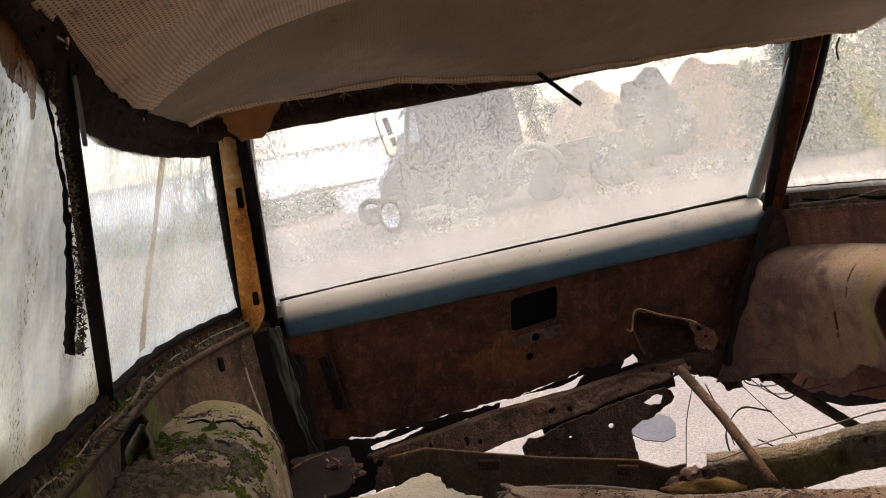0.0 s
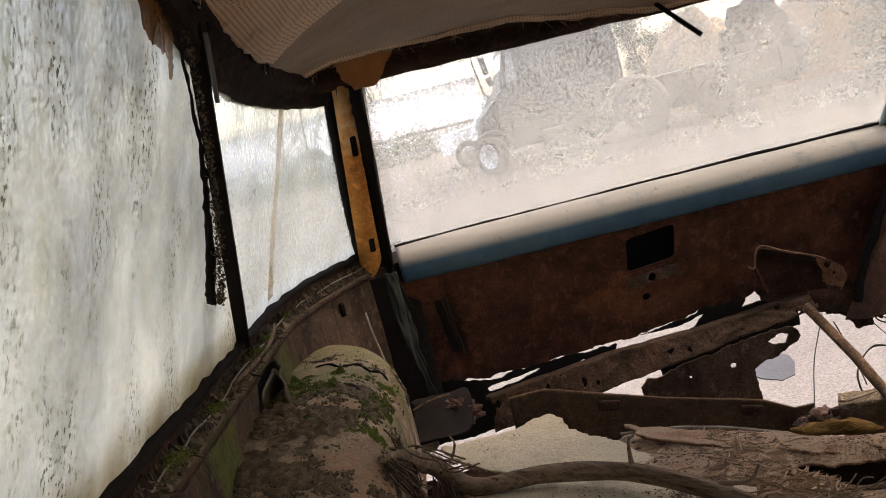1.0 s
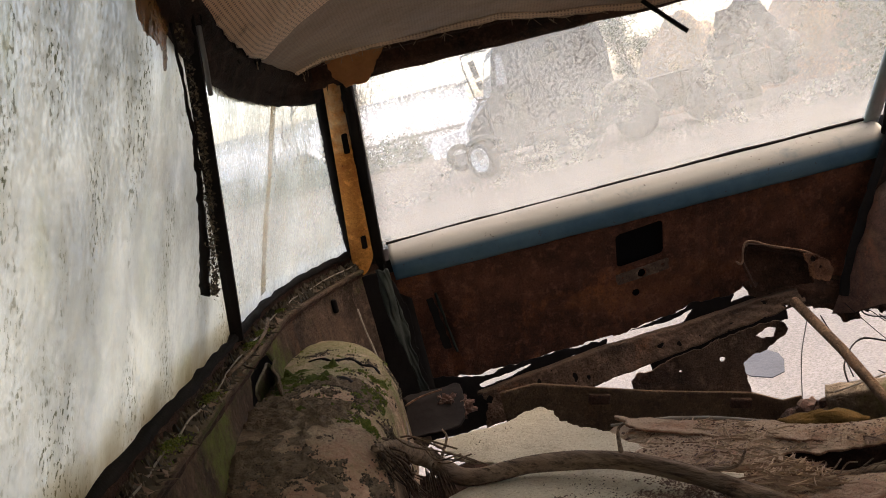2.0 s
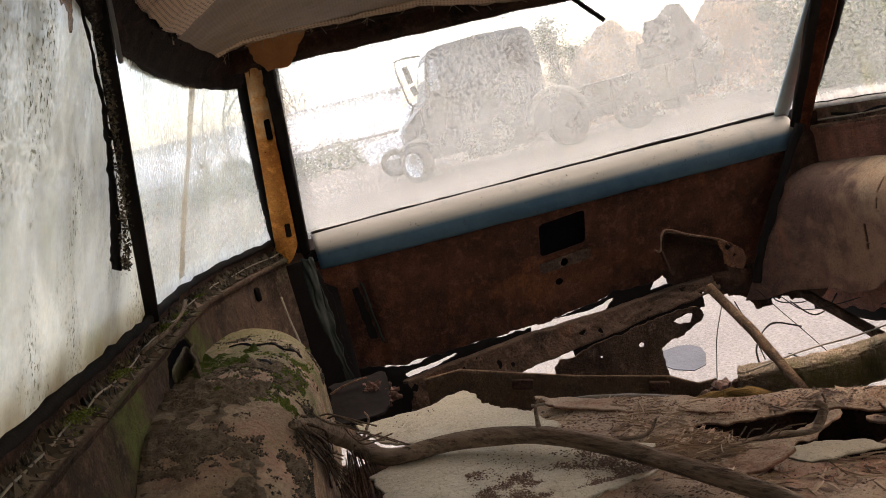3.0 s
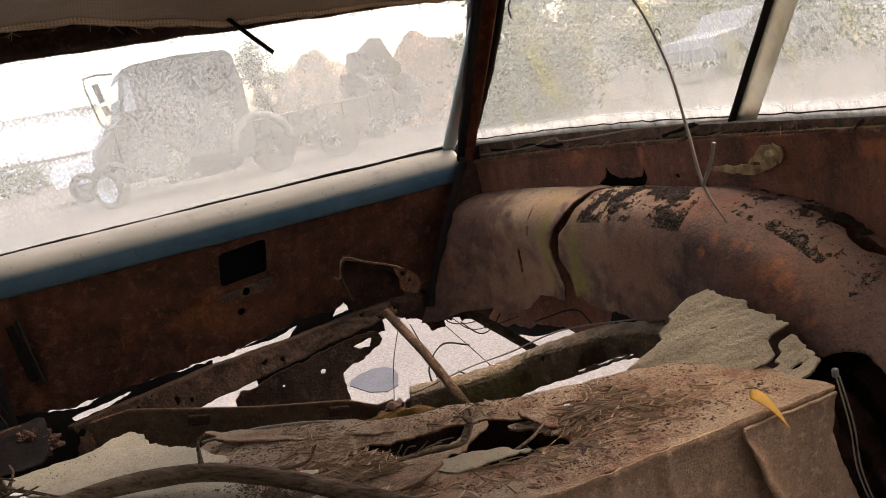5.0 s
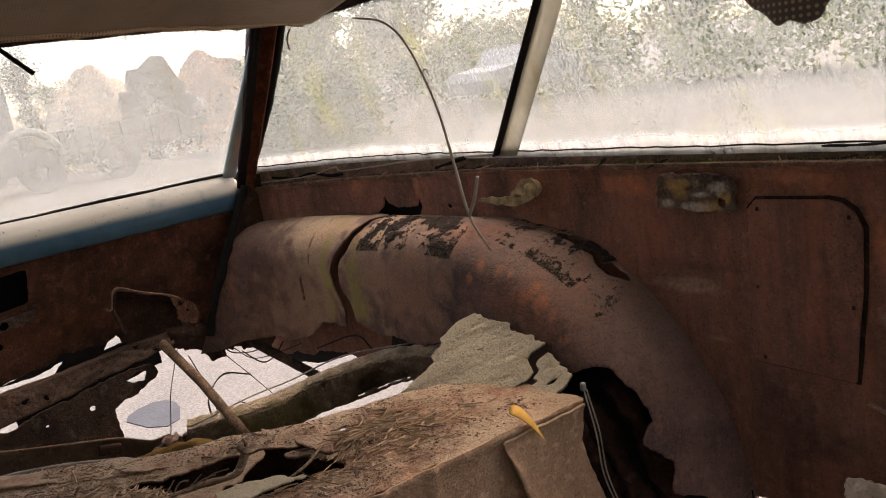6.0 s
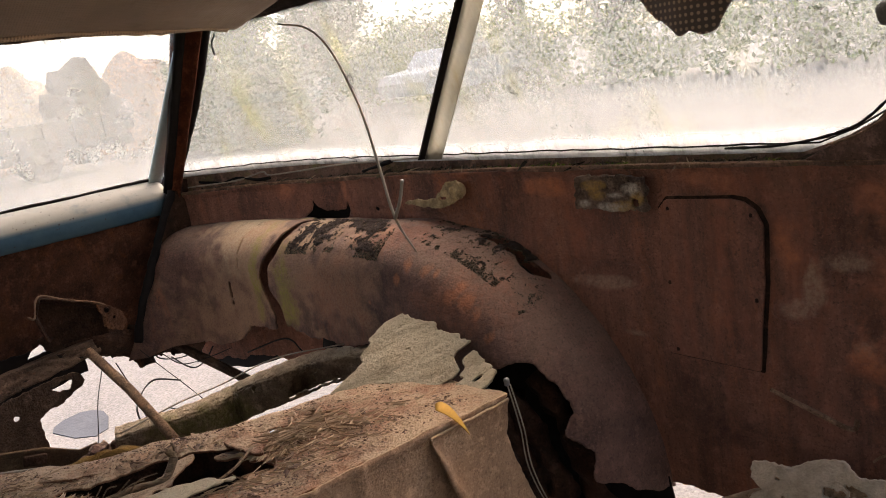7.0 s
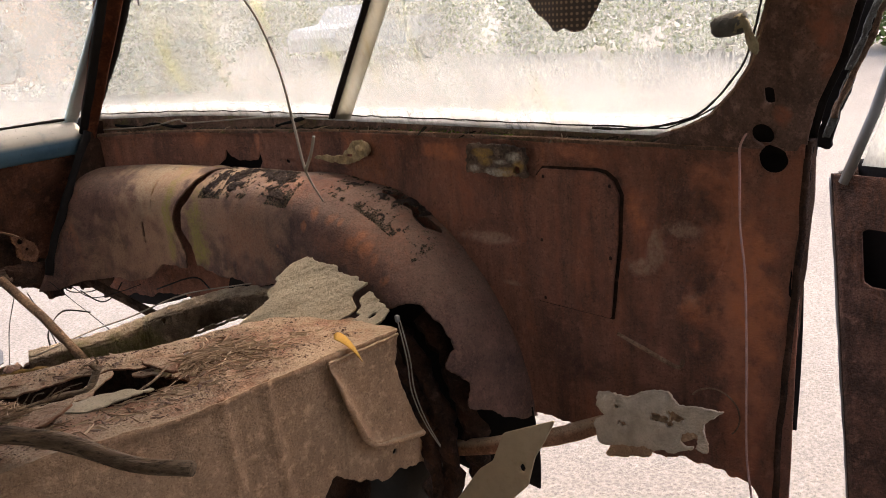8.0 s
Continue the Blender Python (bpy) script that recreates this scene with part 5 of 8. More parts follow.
part("raised_plate", sheet(lambda u, v: RA + R1 * u + R2 * v + Vector((0, 0, 0.006 * ns(u, v, 0, 3) + 0.002 * ns(u, v, 0, 11))), -0.16, 1.17, -0.61, 1.05, 90, 80, lambda u, v: min(inside(RP, u, v) + ragged(u, v, 0.04, 4, 4), math.hypot(u - 0.28, v - 0.42) - 0.018, bend_off(((0.74, 0.34), (0.71, 0.136), (0.84, -0.06), (0.865, -0.24), (0.90, -0.30), (0.87, -0.42)), u, v) - 0.012 - 0.012 * abs(ns(u, v, 3, 12)), math.hypot(u - 0.865, (v + 0.24) * 0.6) - 0.045 + 0.02 * ns(u, v, 5, 14), math.hypot(u - 0.46, v - 0.30) - 0.012, math.hypot(u - 1.02, (v + 0.25) * 0.5) - 0.022)), DUSTY_PLATE, wagon, "grey dusty floor plate bent upwards", 0.006)

# ---- front end, unseen, closed in plainly to cut the light ----
part("firewall", sheet(lambda x, z: (x, -1.30 + 0.02 * ns(x, z, 0, 2), z), -0.78, 0.78, 0.25, 1.06, 30, 16), RUST_DARK, wagon, "unseen rusted firewall", 0.005)
part("dashboard", sheet(lambda x, k: (x, -1.30 + 0.30 * math.sin(k * 2.4), 1.06 + 0.03 * math.sin(k * 3) - 0.22 * k * k), -0.76, 0.76, 0, 1, 30, 12), RUST_WALL, wagon, "unseen rusted dashboard", 0.005)
part("front_floor", sheet(lambda x, y: (x, y, 0.33 + 0.02 * ns(x, y, 0, 4)), -0.78, -0.15, -1.3, 0.10, 60, 60, lambda x, y: 0.06 - y + ragged(x, y, 0.08, 6, 4)), RUST_FLOOR, wagon, "unseen rusted front floor", 0.005)
for s in (-1, 1):
    part("rocker", box((0.10, 1.25, 0.16), pose(s * 0.82, -0.65, 0.28), 0.02), RUST_DARK, wagon, "unseen rusted rocker sill")
    part("front_quarter", sheet(lambda y, z: (s * 0.84, y, z), -1.5, -1.02, 0.25, 1.06, 8, 10), DARK_STEEL, wagon, "unseen front quarter", 0.01)
    part("windscreen_post", tube([(s * 0.78, -1.15, 1.06), (s * 0.66, -0.70, 1.52)], 0.03, 8), RUST_DARK, wagon, "unseen rusted windscreen post")


# Unseen windscreen, left door and glass, added to cut light on the right wall.
part("windscreen", sheet(lambda x, t: (x * (0.76 - 0.12 * t), -1.15 + 0.45 * t - 0.10 * (1 - x * x), 1.07 + 0.45 * t), -1, 1, 0, 1, 24, 12), GLASS_RIGHT, wagon, "unseen grimy windscreen, added to cut light", 0.004)
unseen_left_door = part("unseen_left_door", sheet(lambda y, z: (-0.845 + 0.03 * math.sin((z - 0.3) * 4), y, z), -1.02, 0.12, 0.27, 1.07, 30, 20), RUST_DARK, wagon, "unseen light-blocking left door", 0.02)
part("door_glass", sheet(lambda y, z: (-(0.80 - 0.33 * (z - BELT)), y, z), -0.80, 0.10, 1.07, 1.50, 20, 10, lambda y, z: y + 1.0 - 0.9 * (z - 1.07)), GLASS_LEFT, unseen_left_door, "unseen algae-streaked door glass", 0.004)
part("left_post", box((0.05, 0.10, 1.25), pose(-0.80, 0.16, 0.90, 0, 8, 0), 0.01), RUST_DARK, wagon, "unseen left door post")

# ---- wheels ----
def wheel(name, c, r, w, parent, label, seg=40, rim=RUST_DARK, out=1):
    m = pose(*c)
    h = w / 2
    t = part(name, lathe([(r * 0.60, -h * 0.8), (r * 0.80, -h), (r * 0.95, -h * 0.9), (r, -h * 0.6), (r, h * 0.6), (r * 0.95, h * 0.9), (r * 0.80, h), (r * 0.60, h * 0.8), (r * 0.60, -h * 0.8)], seg, m), TYRE, parent, label)
    part("rim", lathe([(0.001, out * h * 0.25), (r * 0.22, out * h * 0.25), (r * 0.24, out * h * 0.1), (r * 0.45, out * h * 0.05), (r * 0.52, out * h * 0.6), (r * 0.61, out * h * 0.8), (r * 0.61, -out * h * 0.8), (r * 0.5, -out * h * 0.5), (r * 0.2, -out * h * 0.3), (0.001, -out * h * 0.3)], seg, m), rim, t)
    return t


wheel("wheel", (0.70, 1.20, 0.330), 0.335, 0.17, wagon, "flat black tyre on a rusted wheel")
wheel("wheel", (-0.70, 1.20, 0.330), 0.335, 0.17, wagon, "flat black tyre on a rusted wheel")
part("axle", tube([(-0.62, 1.20, 0.33), (0.62, 1.20, 0.33)], 0.035, 12), RUST_DARK, wagon, "rusted rear axle tube")
part("brake_backplate", lathe([(0.001, 0), (0.13, 0), (0.14, 0.02), (0.14, 0.05)], 28, pose(0.60, 1.20, 0.33)), RUST_DARK, wagon, "rusted brake backplate")
# Black sheet added behind the torn arch so its opening reads as shade.
part("wheel_shade", sheet(lambda a, r: (0.76 - 0.02 * math.sin(r * 20), yc - r * math.cos(a), 0.40 + r * math.sin(a)), -0.1, 2.75, 0.05, 0.56, 60, 20, lambda a, r: 2.62 - a + ragged(r * 2, a, 0.25, 4, 3)), BLACK, wagon, "black sheet added to darken the wheel opening", 0.004)
for k, (x, r) in enumerate(((0.68, 0.48), (0.64, 0.44), (0.62, 0.41))):
    part("sagging_liner", tube([(x, yc - r * math.cos(a), 0.40 + r * math.sin(a) + 0.01 * ns(a * 3, k)) for a in np.linspace(-0.1, 0.75, 24)], 0.022, 8, None, 1.0), RUST_DARK, wagon, "sagging dark wing lining")

# ---- right side details ----
pn = right_panel
part("access_cover", sheet(lambda y, z: (0.7815 + 0.001 * ns(y, z, 0, 14), y, z), 0.44, 0.65, 0.745, 1.04, 90, 110, lambda y, z: inside(ACC, y, z) - 0.0012), RUST_WALL, pn, "rusted access cover with rounded corners", 0.004)
part("cover_groove", sheet(lambda y, z: (0.7865, y, z), 0.43, 0.66, 0.735, 1.05, 110, 120, lambda y, z: min(inside(ACC, y, z) + 0.0032 + 0.0018 * smooth(0.53, 0.46, y) * smooth(0.76, 0.80, z), 0.006 - inside(ACC, y, z))), RUST_DARK, pn, "dark groove round the cover")
for y, z in ((0.608, 1.013), (0.470, 1.006), (0.616, 0.890), (0.470, 0.874), (0.612, 0.775)):
    part("screw", lathe([(0.0005, -0.003), (0.0022, -0.0025), (0.003, 0.0), (0.003, 0.003)], 10, pose(0.7805, y, z, 0, 90, 0)), RUST_DARK, pn)
SCAB = rust("scabby plate", (0.055, 0.034, 0.024), (0.20, 0.135, 0.092), (0.46, 0.20, 0.07), 0.8, bump=1.0, streak=0.0)
stain(SCAB, (0.46, 0.27, 0.07), ((0.777, 0.735, 1.035, 0.02, 0.012), (0.777, 0.69, 1.015, 0.025, 0.012), (0.777, 0.655, 1.03, 0.015, 0.012), (0.777, 0.74, 1.05, 0.03, 0.008)), 0.75, 120)
stain(SCAB, (0.50, 0.43, 0.34), ((0.777, 0.71, 1.014, 0.035, 0.010), (0.777, 0.67, 1.045, 0.02, 0.010), (0.777, 0.76, 1.02, 0.015, 0.008), (0.777, 0.70, 1.035, 0.02, 0.006)), 0.9, 140)
part("patch_plate", sheet(lambda y, z: (0.775 + 0.005 * ns(y, z, 2, 40) + 0.003 * ns(y, z, 3, 90), y, z), 0.62, 0.80, 0.985, 1.08, 80, 44, lambda y, z: min(-rect(y, z, 0.71, 1.038, 0.070, 0.029, 0.004), math.hypot(y - 0.662, z - 1.022) - 0.005) + ragged(y, z, 0.006, 40, 2)), SCAB, pn, "scabby rusted cover plate", 0.006)
LEVER = [(1.222, 1.014), (1.19, 1.022), (1.15, 1.022), (1.122, 1.026), (1.105, 1.040), (1.085, 1.058), (1.062, 1.060), (1.050, 1.048), (1.052, 1.028), (1.068, 1.018), (1.09, 1.012), (1.12, 1.006), (1.16, 1.008)]
part("latch_arm", sheet(lambda y, z: (0.764 - 0.006 * math.sin((y - 1.05) * 18) + 0.003 * ns(y, z, 0, 60), y, z), 1.04, 1.23, 0.998, 1.068, 90, 40, lambda y, z: min(inside(LEVER, y, z) + ragged(y, z, 0.003, 60, 3), rect(y, z, 1.10, 1.026, 0.010, 0.003, 0.002))), BRASS, pn, "corroded pale brass latch lever", 0.006)
part("latch_boss", lathe([(0.001, -0.020), (0.007, -0.020), (0.010, -0.013), (0.012, -0.014), (0.018, -0.008), (0.017, 0.002), (0.013, 0.012)], 14, pose(0.770, 1.066, 1.040, 0, 12, 10)), BRASS, pn, "pale corroded latch boss")
part("dent_edge", tube(curve([(0.786, 0.46, 0.729), (0.783, 0.40, 0.709), (0.784, 0.343, 0.690), (0.786, 0.333, 0.705)]), 0.004, 6), LIP, pn, "pressed crease")
part("speaker_ring", tube([(0.783, 0.275 + 0.046 * math.cos(a), 0.620 + 0.045 * math.sin(a)) for a in np.linspace(0.6, 3.9, 24)], 0.0016, 6, None, 0.6), LIP, pn, "pressed ring")
part("cable", tube(curve([(0.776, 0.205, 1.14), (0.772, 0.216, 1.126), (0.766, 0.235, 1.094), (0.768, 0.236, 1.05), (0.772, 0.234, 0.958), (0.774, 0.225, 0.884), (0.774, 0.219, 0.767), (0.774, 0.216, 0.666), (0.774, 0.212, 0.561), (0.775, 0.202, 0.487), (0.777, 0.19, 0.42)]), 0.0020, 6), WIRE_PINK, pn, "faded pink cable")

# centre pillar over the side panel
BPI = [(0.40, 1.08), (0.34, 1.112), (0.287, 1.138), (0.245, 1.18), (0.217, 1.218), (0.186, 1.305), (0.15, 1.40), (0.12, 1.50), (0.10, 1.60), (-0.08, 1.60), (0.0, 1.45), (0.070, 1.298), (0.093, 1.224), (0.125, 1.159), (0.142, 1.103), (0.142, 1.07)]


def pillar_keep(y, z):
    d = inside(BPI, y, z)
    return min(d, rect(y, z, 0.188, 1.171, 0.008, 0.013, 0.006), math.hypot(y - 0.203, z - 1.110) - 0.017, math.hypot(y - 0.192, z - 1.070) - 0.0225)


RUST_PILLAR = rust("brown rusted pillar", (0.092, 0.055, 0.041), (0.20, 0.115, 0.083), (0.30, 0.12, 0.065), 0.4)
stain(RUST_PILLAR, (0.30, 0.11, 0.06), ((0.73, 0.10, 1.35, 0.03, 0.20), (0.75, 0.17, 1.14, 0.015, 0.02)), 0.8, 40)
bp = part("centre_pillar", sheet(lambda y, z: (glass_x(y, z) - 0.012 - 0.010 * smooth(0.0, 0.03, inside(BPI, y, z)) + 0.003 * ns(y, z, 0, 18), y, z), -0.09, 0.41, 1.065, 1.61, 90, 90, pillar_keep), RUST_PILLAR, wagon, "rusted centre pillar with a slot", 0.005)
# Black sheet behind the pillar holes, standing for their shade.
part("pillar_shade", sheet(lambda y, z: (glass_x(y, z) + 0.025, y, z), -0.09, 0.41, 1.03, 1.61, 30, 30, lambda y, z: inside(BPI, y, z) + 0.002), BLACK, bp, "black sheet standing for shade in the pillar", 0.004)
part("pillar_edge", sheet(lambda k, t: (0.784 + 0.03 * k, lerp_table(((0, 0.168), (0.25, 0.170), (0.55, 0.158), (0.8, 0.148), (1, 0.146)), t) - 0.004 + 0.004 * ns(t, k, 0, 14), 0.42 + 0.68 * t), 0, 1, 0, 1, 5, 60), RUST_DARK, bp, "dark ragged door-post edge", 0.010)
part("door_post_seal", tube(curve([(0.80, 0.170, 0.50), (0.802, 0.166, 0.65), (0.80, 0.158, 0.82), (0.80, 0.152, 0.95), (0.80, 0.148, 1.09)]), 0.010, 8, None, 0.6), BLACK, bp, "perished door-post rubber")
LATCH_GREY = plain("dusty grey rubber", (0.15, 0.14, 0.115), 0.9, vary=0.5, scale=60, bump=0.8)
part("window_latch", tube([(0.716, 0.262, 1.268), (0.717, 0.255, 1.270), (0.719, 0.243, 1.273), (0.722, 0.225, 1.277), (0.724, 0.215, 1.279)], [0.011, 0.016, 0.017, 0.016, 0.012], 16, None, 0.25), LATCH_GREY, bp, "dusty grey window catch")
part("catch_tongue", sheet(lambda u, q: (0.708 + 0.004 * math.sin(u * 5), 0.226 - 0.034 * u + 0.006 * ns(u, q, 0, 5), 1.282 - 0.020 * u - 0.020 * q + 0.012 * math.sin(u * 6)), 0, 1, 0, 1, 20, 10, lambda u, q: min(u + 0.02, 1 - u, q + 0.02, 1.02 - q) * 0.5 + 0.02 + 0.12 * ns(u * 4, q * 4, 2)), plain("pale corroded catch", (0.36, 0.30, 0.18), 0.8, vary=0.4, scale=60), bp, "pale corroded catch tongue", 0.006)
CORNER = curve([Vector((0, y, z)) for y, z in ((0.50, 1.104), (0.42, 1.106), (0.34, 1.120), (0.287, 1.146), (0.245, 1.188), (0.217, 1.226), (0.188, 1.305), (0.152, 1.40), (0.13, 1.48))], 8)
part("corner_rubber", tube([(glass_x(p.y, p.z) - 0.014 + 0.002 * ns(p.y * 40, p.z * 40), p.y + 0.003, p.z + 0.002) for p in CORNER], [0.0014 + 0.0016 * abs(ns(i * 0.6, 0, 5)) for i in range(len(CORNER))], 7, None, 0.7), BLACK, bp, "perished window rubber round the corner")
part("corner_bead", tube([(glass_x(p.y, p.z) - 0.022, p.y - 0.008, p.z - 0.006 + 0.002 * ns(p.y * 30, p.z * 30, 4)) for p in CORNER[14:]], 0.0016, 5, None, 0.5), LIP, bp, "thin worn bead beside the rubber")
for k, (y0, z0, y1, z1, w0) in enumerate(((0.128, 1.10, 0.085, 1.24, 0.006), (0.118, 1.13, 0.055, 1.30, 0.004), (0.10, 1.20, 0.03, 1.40, 0.005))):
    part("torn_strip", sheet(lambda q, t: (0.822 - 0.004 * k + 0.004 * ns(q, t * 3, k, 4), y0 + (y1 - y0) * t + w0 * q + 0.004 * ns(t * 5, k, 0), z0 + (z1 - z0) * t), -1, 1, 0, 1, 6, 40, lambda q, t: 1 - abs(q) + 0.7 * ns(q * 2, t * 7, k, 2)), (LATCH_GREY, LIP, LATCH_GREY)[k], bp, "torn grey strip of door seal", 0.003)
ST = [(0.125, 1.26), (0.128, 1.19), (0.146, 1.085), (0.122, 1.082), (0.104, 1.17), (0.07, 1.28), (0.02, 1.42), (-0.05, 1.56), (-0.02, 1.57), (0.06, 1.42)]
part("hanging_seal", sheet(lambda y, z: (0.835 + 0.004 * ns(y, z, 0, 20), y, z), -0.06, 0.15, 1.075, 1.58, 50, 90, lambda y, z: inside(ST, y, z) + ragged(y, z, 0.006, 30, 3)), BLACK, bp, "torn hanging black door seal", 0.008)

# dangling seal edge and grime on the ledges
for s, pan in ((-1, left_panel),):
    part("ledge_strip", tube([(s * (wall_x(y) - 0.008 + 0.004 * ns(y, 0, s, 9)), y, 1.082 + 0.004 * ns(y, 2, s, 17)) for y in np.linspace(0.35, 1.93, 120)], 0.0014, 5), WIRE_GREY, pan, "loose trim wire")

# Paler tube along the rolled edge: its highlight put in as colour.
part("ledge_edge", tube([(wall_x(y) - 0.0085 + 0.001 * ns(y, 0, 1, 12), y, belt_edge(y) + 0.001 + 0.001 * ns(y, 2, 1, 7)) for y in np.linspace(0.24, 1.92, 130)], [0.0008 + 0.0026 * max(0.0, ns(i * 0.09, 0, 3) + 0.25) for i in range(130)], 6, None, 0.5), LIP, right_panel, "worn seam under the window, paled for its highlight")
part("loose_edging", tube(curve([(wall_x(y) - 0.004, y, z) for y, z in ((1.93, 1.068), (1.80, 1.072), (1.72, 1.088), (1.70, 1.079), (1.60, 1.083), (1.45, 1.094), (1.30, 1.099), (1.18, 1.104))]), 0.0020, 6, None, 0.5), WIRE_GREY, right_panel, "loose metal edging in the window gutter")
part("loose_edging", tube(curve([(wall_x(y) - 0.002, y, z) for y, z in ((1.90, 1.078), (1.84, 1.070), (1.79, 1.078), (1.74, 1.069), (1.70, 1.072))]), 0.0034, 6, None, 0.9), BLACK, right_panel, "crumpled strip of black seal")
part("loose_edging", tube(curve([(wall_x(y) - 0.006, y, z) for y, z in ((1.37, 1.078), (1.34, 1.084), (1.30, 1.093), (1.27, 1.097))]), 0.0042, 6, None, 0.9), BLACK, right_panel, "crumpled strip of black seal")
# right door, standing open
EDGE_TOP, HINGE = Vector((1.150, 0.205, 0)), Vector((0.90, -0.95, 0))
du = (HINGE - EDGE_TOP).normalized()
dn = Vector((-du.y, du.x, 0)) * -1
if dn.x < 0:
    dn = -dn
lean = lambda z: Vector((-0.02, -0.075, 0)) * (0.97 - z) / 0.66


def door_f(u, z):
    return EDGE_TOP + du * u + lean(z) * (1 - u) + Vector((0, 0, z + 0.0)) - dn * (0.004 * math.exp(-((u - 0.5) / 0.3) ** 6) - 0.002 * ns(u, z, 0, 8))


def door_keep(u, z):
    d = min(0.975 + 0.03 * u - z, z - 0.27)
    return min(d, rect(u, z, 0.125, 0.825, 0.075, 0.055, 0.008), rect(u, z, 0.62, 0.70, 0.28, 0.14, 0.04))


door = part("door", sheet(door_f, 0.0, 1.16, 0.26, 1.02, 90, 60, door_keep), rust("dark rusted door", (0.03, 0.016, 0.010), (0.105, 0.05, 0.03), (0.26, 0.09, 0.03), 0.5), wagon, "rusted right door standing open", 0.005)
part("door_skin", sheet(lambda u, z: door_f(u, z) + dn * 0.085, 0.0, 1.16, 0.26, 1.02, 30, 20, lambda u, z: min(0.99 - z, math.hypot(u - 0.10, z - 0.845) - 0.012, math.hypot(u - 0.12, z - 0.775) - 0.013)), DARK_STEEL, door, "faded outer door skin", 0.004)
part("door_edge", sheet(lambda k, z: door_f(-0.004, z) + dn * (0.085 * k) + du * (0.012 * math.sin(k * 9) ** 2), 0, 1, 0.27, 0.975, 14, 40), RUST_DARK, door, "dark door edge with seal grooves", 0.004)
for k in (0.15, 0.35):
    part("edge_seal", tube([door_f(-0.012, z) + dn * (0.085 * k) for z in np.linspace(0.28, 0.965, 40)], 0.004, 6, None, 0.6), GREY_BAR, door, "grey edge rubber")
part("door_frame", tube([door_f(0.02, 0.96), door_f(0.05, 0.99) + Vector((-0.01, -0.02, 0.10)), door_f(0.05, 0.99) + Vector((-0.05, -0.08, 0.30)), door_f(0.05, 0.99) + Vector((-0.09, -0.16, 0.48))], 0.010, 8), GREY_BAR, door, "raked chrome window frame")
part("door_glass", sheet(lambda u, t: door_f(u, 0.99) + dn * 0.03 + Vector((-0.10, -0.16, 0.46)) * t, 0.04, 1.0, 0, 1, 20, 12), GLASS_RIGHT, door, "mossy door glass", 0.004)
part("door_latch", box((0.014, 0.03, 0.06), Matrix.Translation(door_f(-0.006, 0.86) + dn * 0.04), 0.004), BRASS, door, "corroded door latch")

# ---- left side details ----
pl = left_panel
TP = [(1.266, 1.018), (1.385, 1.03), (1.42, 1.01), (1.407, 0.932), (1.31, 0.915)]
part("torn_plate", sheet(lambda y, z: (-0.775 + 0.022 * smooth(1.36, 1.28, y), y, z), 1.25, 1.43, 0.905, 1.04, 40, 30, lambda y, z: inside(TP, y, z) + ragged(y, z, 0.004, 30, 2)), RUST_LEFT, pl, "torn bent panel flap", 0.004)
LG = [(-0.70, 1.05), (-0.60, 1.05), (-0.575, 0.96), (-0.575, 0.70), (-0.64, 0.70), (-0.655, 0.86), (-0.69, 0.97)]
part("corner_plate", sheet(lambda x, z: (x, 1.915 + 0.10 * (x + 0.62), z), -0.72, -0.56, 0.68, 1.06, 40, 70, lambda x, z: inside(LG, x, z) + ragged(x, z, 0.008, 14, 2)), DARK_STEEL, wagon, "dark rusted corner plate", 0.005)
part("hanging_strip", sheet(lambda k, t: (-0.622 + 0.030 * k + 0.030 * t * t + 0.007 * ns(k, t * 2, 0, 3), 1.885 - 0.012 * math.sin(k * 3 + 4 * t) + 0.006 * ns(k * 2, t * 3, 3, 3), 1.058 - 0.33 * t + 0.01 * ns(k, t, 0, 5)), 0, 1, 0, 1, 16, 70, lambda k, t: min(k, 1 - k) + 0.12 - 0.75 * max(0, t - 0.30) + 0.16 * ns(k, t * 3, 0, 4)), GREEN_GREY, wagon, "grey-green hanging rubber strip", 0.003)
part("arch_lip", tube(curve([(-0.668, 1.765, 1.005), (-0.662, 1.745, 0.97), (-0.648, 1.715, 0.905), (-0.622, 1.60, 0.86), (-0.598, 1.45, 0.835), (-0.594, 1.30, 0.822), (-0.594, 1.17, 0.815)], 10), 0.0020, 6, None, 0.3), WIRE_GREY, wagon, "bright bent arch lip")
part("door_clip", box((0.012, 0.05, 0.03), pose(-0.722, 1.80, 1.02, 0, 0, 20), 0.004), BLACK, pl, "dark clip")
FRINGE = ((1.205, 1.048), (1.217, 1.046), (1.315, 1.016), (1.393, 0.972), (1.456, 0.918), (1.50, 0.870))
FR = [(lerp_table(FRINGE, z) + 0.002 * ns(z * 40, 0, 1), z) for z in np.linspace(1.207, 1.50, 150)]
part("rubber_fringe", tube([(-(glass_x(y, z) - 0.007) + 0.002 * ns(z * 60, 0, 2), y, z) for y, z in FR], [(0.0080 - 0.0058 * smooth(0.0, 0.75, i / 150)) * (0.75 + 0.9 * max(0.0, ns(i * 0.16, 0, 4))) for i in range(150)], 10, None, 0.5), BLACK, wagon, "ragged mossy rubber fringe")
random.seed(91)
fm = bmesh.new()
